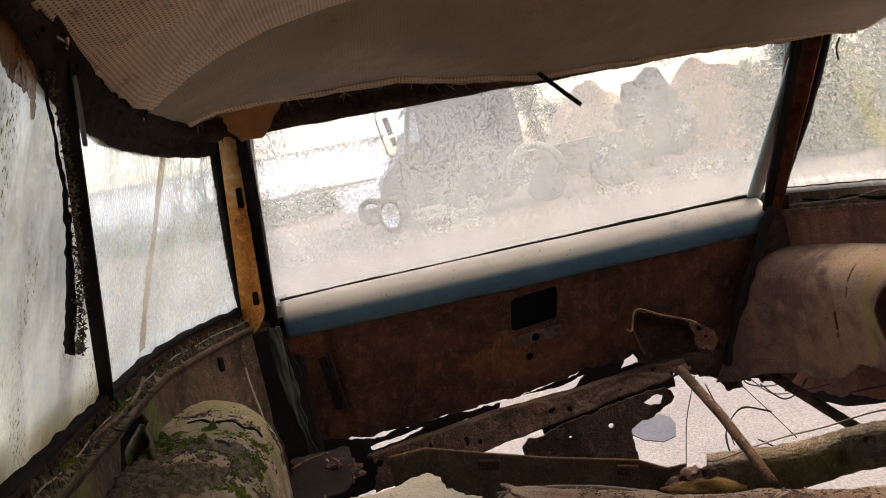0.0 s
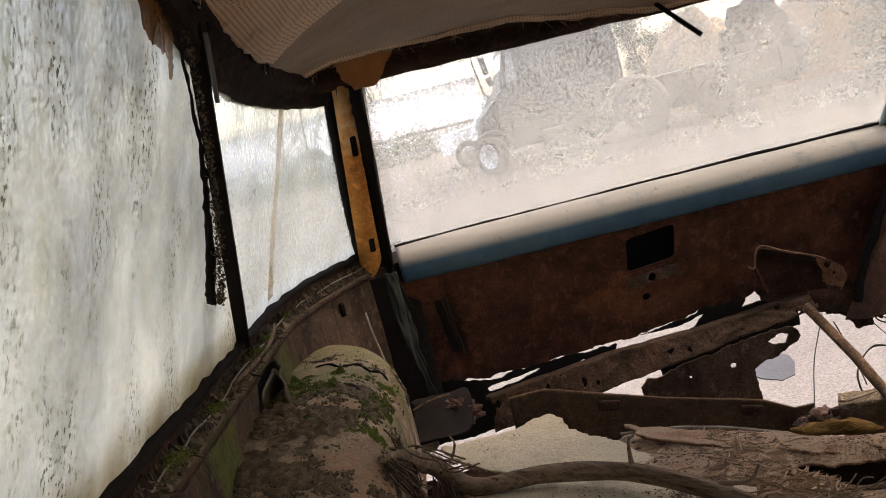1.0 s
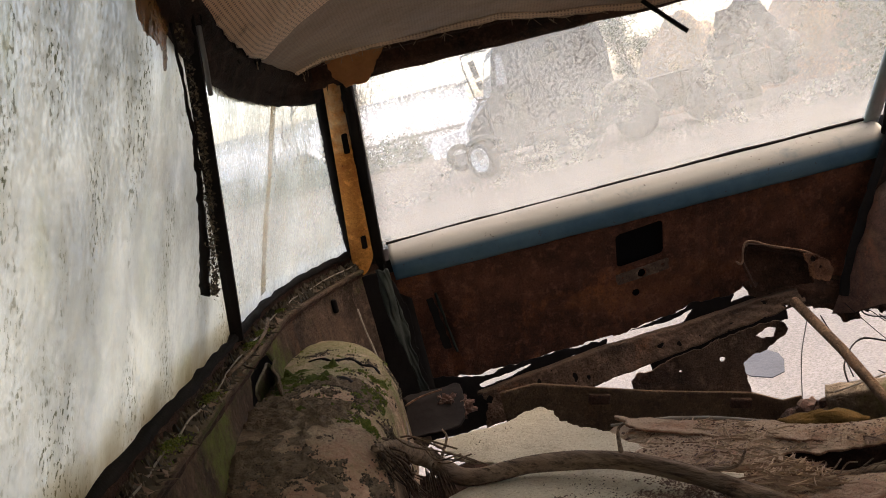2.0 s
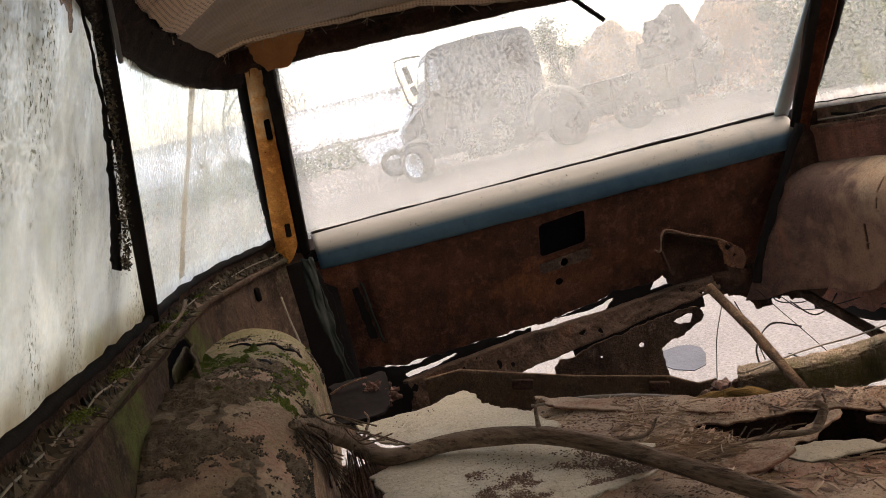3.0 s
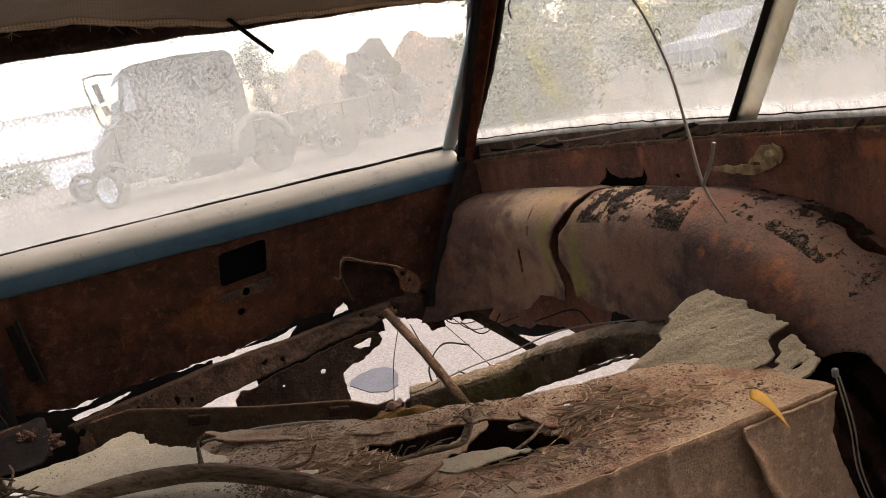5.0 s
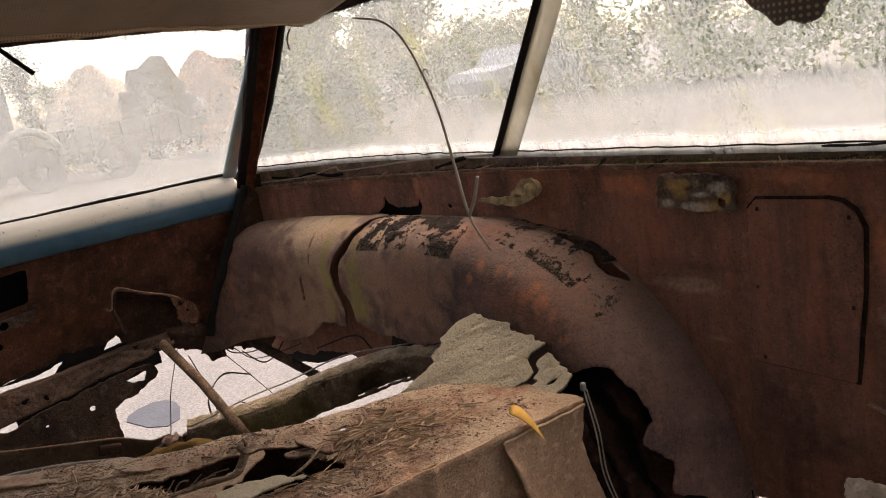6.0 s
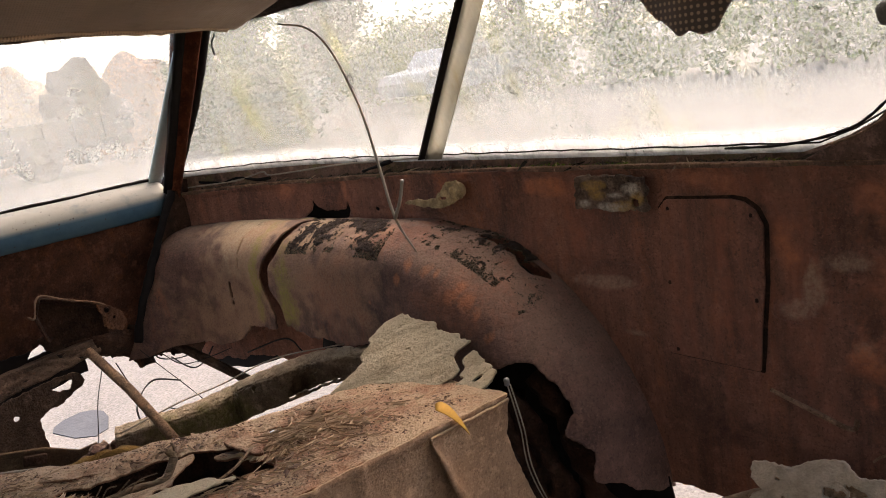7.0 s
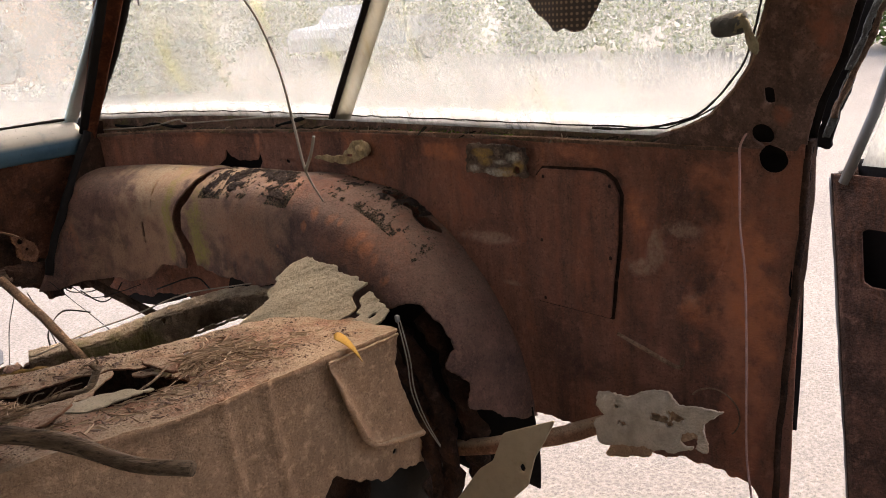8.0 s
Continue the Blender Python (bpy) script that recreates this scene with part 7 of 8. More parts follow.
def on_ledge(s, y0, y1, patch, seed):
    def place():
        y = random.uniform(y0, y1)
        if ns(y, seed, 0, 9) + 0.5 * ns(y, seed, 3, 31) < patch:
            return None
        dx = random.uniform(-0.010, 0.004)
        if s > 0:
            return (wall_x(y) + dx + 0.006, y, belt_edge(y) + random.uniform(0, 0.005)), (-0.3, 0, 1)
        return (s * (wall_x(y) + dx), y, 1.070 + 1.1 * (dx + 0.008) + random.uniform(0, 0.006)), (-s * 0.3, 0, 1)
    return place


def on_floor(x0, x1, y0, y1, patch, seed):
    def place():
        x, y = random.uniform(x0, x1), random.uniform(y0, y1)
        if ns(x + seed, y, seed, 8) + 0.5 * ns(x, y, seed, 25) + random.gauss(0, 0.12) < patch or floor_keep(x, y) < 0.006 or y < step_y(x) + 0.01:
            return None
        return (x, y, floor_z(x, y) + 0.003), (0, 0, 1)
    return place


QT = L1


def mat(s, q0, q1, w0, w1, patch, seed, material_, label, category, name, high):
    """A low crumbly mat that clings to a wheel arch, with an uneven outline."""
    def amount(q, w):
        edge = min(1.0, (q - q0) / 0.03, (q1 - q) / 0.03, (w - w0 + 0.004) / 0.012, (w1 - w) / 0.02)
        return ns(q + seed, w, seed, 9) + 0.6 * ns(q, w + seed, seed, 34) + 0.5 * ns(q, w, seed + 5, 110) - patch - 0.8 * (1 - edge)

    def f(q, w):
        p = Vector(arch_pt(s, q, w))
        up = (Vector(arch_pt(s, q + 0.004, w)) - p).cross(Vector(arch_pt(s, q, w + 0.004)) - p).normalized()
        if up.dot(Vector((-s, -0.2, 0.6))) < 0:
            up = -up
        return p + up * (0.0035 + high * (0.35 + ns(q, w, seed, 120)) * min(1.0, max(0.0, amount(q, w) * 3)))
    ob = part(name, sheet(f, q0, q1, w0, w1, int((q1 - q0) / 0.0032), int((w1 - w0) / 0.0032), amount), material_, smooth=False)
    return tagged(ob, label, category, kind="stuff")


MOULD_MAT = plain("dark matted leaf mould", (0.225, 0.162, 0.098), 0.95, vary=0.6, scale=60, bump=1.0)
MOSS_MAT = plain("matted green moss", (0.105, 0.125, 0.022), 0.95, vary=0.6, scale=70, bump=1.0)
UNDERSEAL = plain("dark flaking underseal", (0.045, 0.030, 0.022), 0.95, vary=0.5, scale=60, bump=1.0)
mat(-1, QT - 0.27, QT + 0.37, 0.0, 0.21, 0.28, 8, MOULD_MAT, "dark mat of leaf mould on the rusted wheel arch", "soil", "leaf_mould", 0.008)
mat(-1, QT - 0.06, QT + 0.36, 0.012, 0.15, 0.32, 3, MOSS_MAT, "thick green moss on the rusted wheel arch", "moss", "moss", 0.012)
mat(-1, QT - 0.34, QT + 0.04, 0.0, 0.13, -0.05, 12, MOULD_MAT, "dark leaf mould packed against the panel", "soil", "leaf_mould", 0.010)
mat(-1, QT + 0.10, QT + 0.24, 0.004, 0.09, 0.05, 15, MOSS_MAT, "bright moss cushion beside the panel", "moss", "moss", 0.014)
# Dark tube laid on the arch in place of a long crack.
part("crack_line", tube([Vector(arch_pt(-1, QT + 0.285 + 0.012 * math.sin(k * 0.7) - 0.0012 * k, 0.035 + 0.0052 * k)) + Vector((0, 0, 0.004)) for k in range(24)], [0.0012 + 0.0034 * abs(ns(k * 0.3, 0, 2)) for k in range(24)], 6, None, 0.8), BLACK, wagon, "dark tube standing for a crack in the arch's crust")
mat(1, QT - 0.05, QT + 0.28, 0.05, 0.17, 0.10, 5, UNDERSEAL, "dark flaking underseal on the wheel arch", "underseal", "underseal", 0.004)
mat(1, QT - 0.40, QT - 0.07, 0.0, 0.10, 0.06, 6, UNDERSEAL, "dark flaking underseal on the wheel arch", "underseal", "underseal", 0.004)
scatter("moss", MOSS, "bright green moss on the rusted wheel arch", "moss", 60000, on_arch(-1, QT - 0.06, QT + 0.40, 0.01, 0.18, 0.30, 3), 0.0017, 1.9)
scatter("leaf_mould", SOIL, "dark leaf mould on the rusted wheel arch", "soil", 70000, on_arch(-1, QT - 0.26, QT + 0.36, 0.0, 0.22, 0.22, 8), 0.0019, 1.4)
scatter("leaf_mould", SOIL, "dark crumbling underseal on the wheel arch", "soil", 15000, on_arch(1, QT - 0.05, QT + 0.28, 0.05, 0.17, 0.10, 5), 0.0021, 1.0)
scatter("leaf_mould", SOIL, "dark crumbling underseal on the wheel arch", "soil", 18000, on_arch(1, QT - 0.40, QT - 0.07, -0.0, 0.10, 0.06, 6), 0.0021, 1.0)
scatter("leaf_mould", SOIL, "dark leaf mould along the window ledge", "soil", 9000, on_ledge(-1, 0.55, 1.9, -0.3, 2), 0.0045, 1.6)
scatter("moss", MOSS, "yellow-green moss along the window ledge", "moss", 2500, on_ledge(-1, 0.6, 1.85, 0.18, 4), 0.004, 1.3)
scatter("leaf_litter", CRUMBS, "flat bark pieces and clods along the ledge", "litter", 110, on_ledge(-1, 0.7, 1.86, -0.5, 8), 0.010, 0.7, 1.3, 0.6)
scatter("leaf_litter", SOIL, "clods and bark crumbs along the window ledge", "soil", 420, on_ledge(-1, 0.6, 1.88, -0.5, 3), 0.011, 0.9)
scatter("seal_scraps", SOIL, "thin scraps of perished seal along the ledge", "rubber scraps", 70, on_ledge(1, 0.3, 1.9, -0.4, 9), 0.010, 0.5, 2.2, 0.16)
scatter("seal_scraps", STRAW, "pale thin splinters along the window ledge", "splinters", 24, on_ledge(1, 0.4, 1.8, -0.4, 12), 0.010, 0.3, 2.4, 0.10)
scatter("seal_scraps", SOIL, "thin scraps of rubber and twig along the ledge", "rubber scraps", 200, on_ledge(-1, 0.6, 1.85, -0.4, 9), 0.010, 0.5, 2.2, 0.16)
scatter("moss", MOSS, "yellow-green moss along the window ledge", "moss", 350, on_ledge(1, 0.27, 1.0, 0.12, 14), 0.003, 1.0)
scatter("dirt", SOIL, "dirt and seal crumbs along the window ledge", "soil", 2200, on_ledge(1, 0.26, 1.9, 0.1, 6), 0.003, 0.8)
scatter("straw", STRAW, "dry straw and pine needles on the floor", "straw", 260, on_floor(-0.20, 0.40, 0.86, 1.12, 0.10, 4), 0.013, 0.14, 1.3, 0.10)
scatter("straw", STRAW, "dry straw and bark shreds on the floor", "straw", 900, on_floor(-0.26, -0.02, 0.93, 1.35, -0.05, 9), 0.014, 0.14, 1.3, 0.10)
scatter("rust_crumbs", CRUMBS, "rust flakes and crumbs on the floor", "debris", 12000, on_floor(-0.5, 0.5, 0.82, 1.5, -0.05, 7), 0.0028, 0.6)
def on_plate(x0, x1, y0, y1, z0, tilt, cx, patch, seed):
    def place():
        x, y = random.uniform(x0, x1), random.uniform(y0, y1)
        if ns(x + seed, y, seed, 9) + 0.6 * ns(x, y, seed, 30) + random.gauss(0, 0.2) < patch:
            return None
        return (x, y, z0 + tilt * (x - cx) + 0.003), (0, 0, 1)
    return place


random.seed(75)
scatter("rust_crumbs", CRUMBS, "reddish crumbs and dirt on the broken plate", "debris", 16000, on_plate(-0.40, -0.16, 1.01, 1.14, 0.786, -0.02, -0.33, 0.12, 3), 0.0022, 0.7)
scatter("rust_crumbs", SOIL, "dark crumbs on the broken plate", "debris", 700, on_plate(-0.49, -0.22, 1.03, 1.20, 0.786, -0.02, -0.33, 0.30, 5), 0.0018, 0.7)
scatter("rust_crumbs", SOIL, "dark crumbs on the grey broken plate", "debris", 260, on_plate(-0.50, -0.32, 1.34, 1.50, 0.772, -0.03, -0.42, 0.30, 7), 0.0018, 0.7)
random.seed(76)
FLAKES = leafy("broken rust flakes", (0.06, 0.03, 0.018), (0.34, 0.235, 0.14))
scatter("rust_flakes", FLAKES, "broken flakes of rust and floor steel", "debris", 2600, on_floor(-0.30, 0.48, 0.83, 1.36, 0.02, 11), 0.0055, 0.25, 1.2, 0.6)
scatter("rust_flakes", FLAKES, "curled flakes of rust round the hole", "debris", 1100, on_floor(-0.08, 0.34, 0.88, 1.16, 0.0, 13), 0.0095, 0.22, 1.6, 0.40)
scatter("rust_crumbs", SOIL, "dark crumbs and dirt on the floor", "debris", 3500, on_floor(-0.25, 0.5, 0.82, 1.3, 0.12, 15), 0.0018, 0.6)
random.seed(77)
scatter("straw", STRAW, "dry straw heaped beside the hole in the floor", "straw", 900, on_floor(0.19, 0.34, 0.95, 1.03, -0.2, 2), 0.012, 0.35, 1.5, 0.07)
scatter("straw", STRAW, "dry straw lying under the branch", "straw", 500, on_floor(-0.14, -0.03, 1.03, 1.13, -0.2, 3), 0.013, 0.3, 1.4, 0.08)
part("hole_twig", tube(curve([(-0.085, 1.055, 0.768), (-0.033, 1.045, 0.772), (0.021, 1.030, 0.774), (0.054, 1.012, 0.775), (0.069, 1.013, 0.786), (0.078, 1.016, 0.802), (0.072, 1.020, 0.813)]), [0.0030 + 0.00012 * min(i, 26) - 0.00035 * max(0, i - 28) for i in range(37)], 8, None, 0.7), BARK, br)
part("hole_twig", tube(curve([(0.078, 1.016, 0.802), (0.083, 1.018, 0.812), (0.081, 1.020, 0.820)]), 0.0020, 6, None, 0.4), BARK, br)
part("hole_twig", tube(curve([(0.072, 1.020, 0.811), (0.062, 1.020, 0.813), (0.054, 1.020, 0.809)]), 0.0016, 6, None, 0.4), BARK, br)
part("hole_twig", tube(curve([(0.10, 0.945, 0.768), (0.14, 0.955, 0.772), (0.185, 0.985, 0.774)]), 0.0022, 6, None, 0.4), BARK, br)
part("hole_twig", tube(curve([(-0.055, 1.050, 0.772), (-0.045, 1.025, 0.778), (-0.030, 1.010, 0.772), (-0.02, 0.985, 0.770)]), 0.0024, 6, None, 0.6), BARK, br)
for k in range(6):
    part("hole_twig", tube(curve([(-0.05 + 0.012 * k, 1.05 - 0.004 * k, 0.772), (-0.042 + 0.013 * k, 1.045 - 0.006 * k, 0.782 + 0.004 * (k % 3)), (-0.036 + 0.016 * k, 1.05 - 0.01 * k, 0.790 + 0.005 * (k % 2))]), 0.0010, 5, None, 0.4), BARK, br)


def strands(label, spots, count, length, seed):
    """Long bent straws lying in a loose heap."""
    random.seed(seed)
    verts, faces = [], []
    for _ in range(count):
        cx, cy, rx, ry, h = random.choice(spots)
        p = Vector((cx + random.gauss(0, 0.5) * rx, cy + random.gauss(0, 0.5) * ry, 0))
        if floor_keep(p.x, p.y) < 0.0:
            continue
        p.z = floor_z(p.x, p.y) + 0.003 + random.random() ** 2 * h
        a = random.gauss(2.55, 0.55)
        d = Vector((math.cos(a), math.sin(a), random.gauss(0, 0.12))).normalized()
        ln, w0, bend = length * random.uniform(0.4, 1.3), random.uniform(0.0005, 0.0012), random.gauss(0, 0.25)
        side_v = d.cross(Vector((0, 0, 1))).normalized()
        base = len(verts)
        for k in range(5):
            t = k / 4 - 0.5
            q = p + d * ln * t + side_v * bend * ln * (t * t - 0.1)
            q.z = max(q.z, floor_z(q.x, q.y) + 0.002)
            verts += [q + side_v * w0, q - side_v * w0, q + Vector((0, 0, 1.6 * w0))]
        for k in range(4):
            i = base + 3 * k
            faces += [(i, i + 3, i + 5, i + 2), (i + 2, i + 5, i + 4, i + 1), (i + 1, i + 4, i + 3, i)]
    me = bpy.data.meshes.new("straw")
    me.from_pydata(verts, [], faces)
    me.materials.append(STRAW)
    tagged(new("straw", me), label, "straw", kind="stuff")


strands("long dry straws heaped beside the hole", [(0.245, 0.985, 0.045, 0.03, 0.014), (0.28, 0.985, 0.04, 0.025, 0.010), (0.31, 0.96, 0.04, 0.03, 0.006)], 300, 0.042, 81)
strands("long dry straws caught under the branch", [(-0.115, 1.04, 0.035, 0.03, 0.014), (-0.06, 1.03, 0.03, 0.02, 0.012), (-0.15, 1.06, 0.02, 0.02, 0.008)], 260, 0.04, 82)
strands("thin needles strewn over the floor", [(0.1, 0.92, 0.2, 0.04, 0.004), (-0.1, 1.15, 0.12, 0.08, 0.004), (0.3, 0.9, 0.12, 0.06, 0.004)], 260, 0.03, 83)

# ---- the yard outside ----
def truck():
    """Dump truck seen from its side: x and z are drawn on the plane of its near flank."""
    k, y0 = 1.238, 17.7
    P = lambda x, z: (-0.4 + k * (x + 0.4), 1.3 + k * (z - 1.3))
    S = lambda pts: [P(*p) for p in pts]
    V = lambda x, z, dy=0.0: (P(x, z)[0], y0 + dy, P(x, z)[1])
    t = thing("dump_truck", (1.6, 18.8, 0), "dark medium dump truck with white wheel rims parked on gravel", "truck")
    cabm = plain("dull dark green paint", (0.022, 0.026, 0.022), 0.6, vary=0.4, scale=3)
    slab = lambda pts, dy, depth: prism(S(pts), depth, Matrix.Translation((0, y0 + dy, 0)))
    cab = part("cab", slab([(0.72, 0.62), (0.72, 1.50), (0.82, 1.58), (0.99, 2.24), (1.06, 2.35), (1.25, 2.40), (1.95, 2.43), (2.70, 2.39), (2.80, 2.30), (2.87, 1.86), (2.88, 0.62)], 0.0, 2.2), cabm, t, "dark dull green cab", smooth=False)
    hood = part("bonnet", slab([(0.46, 0.66), (0.37, 0.90), (0.36, 1.10), (0.41, 1.21), (0.52, 1.30), (0.715, 1.46), (0.715, 0.62)], 0.25, 1.7), cabm, cab, "short sloping dark bonnet", smooth=False)
    part("grille", slab([(0.345, 0.95), (0.345, 1.10), (0.365, 1.10), (0.365, 0.95)], 0.6, 1.0), GREY_BAR, hood, "grey grille", smooth=False)
    part("bumper", slab([(0.36, 0.58), (0.34, 0.70), (0.42, 0.72), (0.46, 0.58)], 0.05, 2.1), GREY_BAR, cab, "grey front bumper", smooth=False)
    part("windscreen", slab([(0.835, 1.62), (0.975, 2.20), (0.985, 2.20), (0.85, 1.62)], 0.2, 1.8), plain("dark cab glass", (0.05, 0.055, 0.06), 0.15, vary=0.1), cab, "dark windscreen", smooth=False)
    # Opaque pale tone: sky seen through the cab put in as colour.
    pale = plain("sky-toned cab glass", (0.20, 0.22, 0.23), 0.15, 0.0, vary=0.1)
    part("quarter_light", slab([(0.94, 1.70), (1.045, 2.20), (1.13, 2.21), (1.13, 1.70)], -0.02, 0.03), pale, cab, "quarter window toned for the sky behind", smooth=False)
    part("side_glass", slab([(1.17, 1.70), (1.17, 2.21), (1.78, 2.25), (1.86, 2.20), (1.88, 1.70)], -0.02, 0.03), plain("dim cab glass", (0.055, 0.06, 0.06), 0.15, vary=0.2), cab, "dim side window", smooth=False)
    door = part("door", slab([(1.08, 0.72), (1.08, 1.64), (1.92, 1.64), (1.92, 0.72)], -0.012, 0.02), cabm, cab, "dark cab door", smooth=False)
    part("handle", box((0.16, 0.03, 0.03), Matrix.Translation(V(1.80, 1.52, -0.03)), 0.008), GREY_BAR, door, "grey handle")
    part("rear_window_frame", slab([(2.30, 1.70), (2.32, 2.24), (2.66, 2.22), (2.70, 1.70)], -0.015, 0.02), DARK_STEEL, cab, "dark sleeper window", smooth=False)
    mir = part("mirror", tube([V(0.90, 2.30, -0.1), V(0.62, 2.31, -0.3), V(0.457, 2.285, -0.3), V(0.45, 2.12, -0.3), V(0.53, 1.60, -0.3), V(0.58, 1.535, -0.3), V(0.72, 1.54, -0.1)], 0.022, 6), DARK_STEEL, t, "large framed wing mirror")
    for a, b in (((0.55, 2.17), (0.60, 1.88)), ((0.60, 1.83), (0.64, 1.68))):
        part("mirror_glass", slab([a, (a[0] + 0.10, a[1] + 0.02), (b[0] + 0.09, b[1] + 0.02), b], -0.31, 0.04), DARK_STEEL, mir, smooth=False)
    rim = plain("white wheel rim", (0.72, 0.71, 0.68), 0.5, vary=0.25)
    steer = pose(P(0.457, 0.56)[0], y0 + 0.18, 0.385, 0, 0, -90 - 50)
    ty = part("wheel", lathe([(0.27, -0.12), (0.36, -0.14), (0.385, -0.09), (0.385, 0.09), (0.36, 0.14), (0.27, 0.12)], 30, steer), TYRE, t, "dusty black tyre on a steered wheel")
    part("rim", lathe([(0.001, 0.06), (0.07, 0.06), (0.09, 0.0), (0.20, 0.02), (0.24, 0.115), (0.255, 0.12), (0.255, -0.12)], 30, steer), rim, ty, "white rim")
    for a in range(8):
        part("stud", box((0.03, 0.03, 0.03), steer @ Matrix.Translation((0.02, 0.145 * math.cos(a * 0.785), 0.145 * math.sin(a * 0.785))), 0.005), DARK_STEEL, ty)
    part("mudguard", tube([V(0.50 + 0.36 * math.cos(a), 0.58 + 0.36 * math.sin(a), 0.05) for a in np.linspace(0.0, 2.4, 18)], 0.06, 8), cabm, cab, "dark mudguard")
    olive = plain("faded olive steel", (0.085, 0.076, 0.052), 0.8, vary=0.4, scale=3)
    bed = part("dump_bed", slab([(2.95, 0.78), (3.05, 1.16), (3.60, 1.18), (5.50, 1.20), (5.90, 1.0), (5.90, 0.78)], 0.1, 2.1), olive, t, "faded steel dump bed", smooth=False)
    for x in (3.5, 4.0, 4.5, 5.0, 5.5):
        part("stake", slab([(x, 0.80), (x, 1.17), (x + 0.07, 1.17), (x + 0.07, 0.80)], 0.03, 0.08), olive, bed, smooth=False)
    part("fender", tube([V(2.95 + 0.50 * math.cos(a), 0.76 + 0.49 * math.sin(a), -0.15) for a in np.linspace(0.1, 3.2, 20)], 0.085, 8), plain("pale dusty fender", (0.15, 0.14, 0.11), 0.8), t, "pale round rear fender")
    part("fuel_tank", tube([V(1.35, 0.62, 0.1), V(2.35, 0.62, 0.1)], 0.24, 16), DARK_STEEL, t, "dark fuel tank")
    part("chassis", slab([(0.6, 0.56), (0.6, 0.74), (5.8, 0.76), (5.8, 0.58)], 0.7, 0.9), DARK_STEEL, t, "dark chassis", smooth=False)
    for x in (3.15, 4.35):
        back = pose(P(x, 0)[0], y0 + 0.15, 0.45, 0, 0, -90)
        ty = part("wheel", lathe([(0.25, -0.14), (0.42, -0.16), (0.45, -0.11), (0.45, 0.11), (0.42, 0.16), (0.25, 0.14), (0.001, 0.05)], 30, back), TYRE, t, "dusty black tyre")
        part("rim", lathe([(0.001, 0.08), (0.10, 0.08), (0.12, 0.02), (0.25, 0.06), (0.26, 0.14)], 24, back), olive, ty, "dusty rim")


truck()


def van_truck(name, at, length, height, colour, label, facing=1):
    """A small lorry seen from its side: bonnet, cab, wheels."""
    x, y = at
    t = thing(name, (x, y, 0), label, "truck")
    f = facing
    part("bonnet", prism([(x, 0.45), (x - f * 0.05, 0.75), (x + f * 0.1, 0.95), (x + f * 1.0, 1.05), (x + f * 1.4, height), (x + f * 2.3, height), (x + f * 2.4, 0.45)], 1.7, Matrix.Translation((0, y, 0))), colour, t, smooth=False)
    part("load_bed", prism([(x + f * 2.45, 0.55), (x + f * 2.45, 1.1), (x + f * length, 1.1), (x + f * length, 0.55)], 1.7, Matrix.Translation((0, y, 0))), colour, t, smooth=False)
    part("side_glass", prism([(x + f * 1.1, 1.08), (x + f * 1.45, height - 0.1), (x + f * 2.2, height - 0.1), (x + f * 2.2, 1.08)], 0.02, Matrix.Translation((0, y - 0.015, 0))), DARK_STEEL, t, "dark side window", smooth=False)
    for wx in (0.65, length - 0.8):
        m = pose(x + f * wx, y + 0.05, 0.36, 0, 0, -90)
        ty = part("wheel", lathe([(0.22, -0.1), (0.33, -0.12), (0.36, -0.08), (0.36, 0.08), (0.33, 0.12), (0.22, 0.1)], 26, m), TYRE, t, "dark tyre")
        part("rim", lathe([(0.001, 0.02), (0.1, 0.0), (0.2, 0.02), (0.225, 0.1), (0.225, -0.1)], 26, m), GREY_BAR, ty)
    return t


van_truck("work_truck", (-0.31, 22.0), 5.0, 1.75, WHITE_PAINT, "white work truck parked behind the dump truck")
van_truck("pickup", (-3.9, 36.0), 4.2, 1.6, WHITE_PAINT, "white pickup parked in the yard", -1)
old = van_truck("old_car", (-3.3, 7.2), 4.0, 1.35, plain("dull dark car paint", (0.05, 0.045, 0.045), 0.5, vary=0.4, scale=3), "dark derelict car parked beside the wagon", -1)

wh = thing("warehouse", (-4, 40, 0), "long low white metal warehouse behind the yard", "building")
ww = part("wall", box((22, 9, 2.9), pose(-9.0, 44.5, 1.45)), WHITE_PAINT, wh)
part("roof", prism([(-20.3, 2.9), (-20.3, 3.0), (2.3, 3.0), (2.3, 2.9)], 9.6, Matrix.Translation((0, 39.8, 0))), plain("pale metal roof", (0.60, 0.60, 0.58), 0.5), wh, "pale metal roof", smooth=False)
part("skirt_line", box((22, 0.06, 0.12), pose(-9.0, 39.96, 1.05), 0.02), GREY_BAR, ww, "grey metal skirt line")

def pile(name, c, r, h, mat, label, cat, seed):
    def f(a, t):
        rr = r * t * (1 + 0.25 * ns(math.cos(a) * 2, math.sin(a) * 2, seed))
        return (c[0] + rr * math.cos(a), c[1] + rr * math.sin(a), h * (1 - t ** 2.2) ** 1.2 * (1 + 0.3 * ns(math.cos(a) * t * 3, math.sin(a) * t * 3, seed + 2)) - 0.05)
    return tagged(part(name, sheet(f, 0, 2 * math.pi, 0.001, 1, 40, 14), mat), label, cat)


pile("dirt_pile", (7.45, 24.5), 2.0, 2.75, plain("tan soil", (0.24, 0.18, 0.12), 0.95, vary=0.3, scale=2, bump=0.8), "heap of dry tan soil", "heap", 1)
pile("dirt_pile", (11.2, 25.0), 2.4, 2.5, plain("reddish soil", (0.26, 0.17, 0.11), 0.95, vary=0.3, scale=2, bump=0.8), "heap of reddish dry soil", "heap", 4)
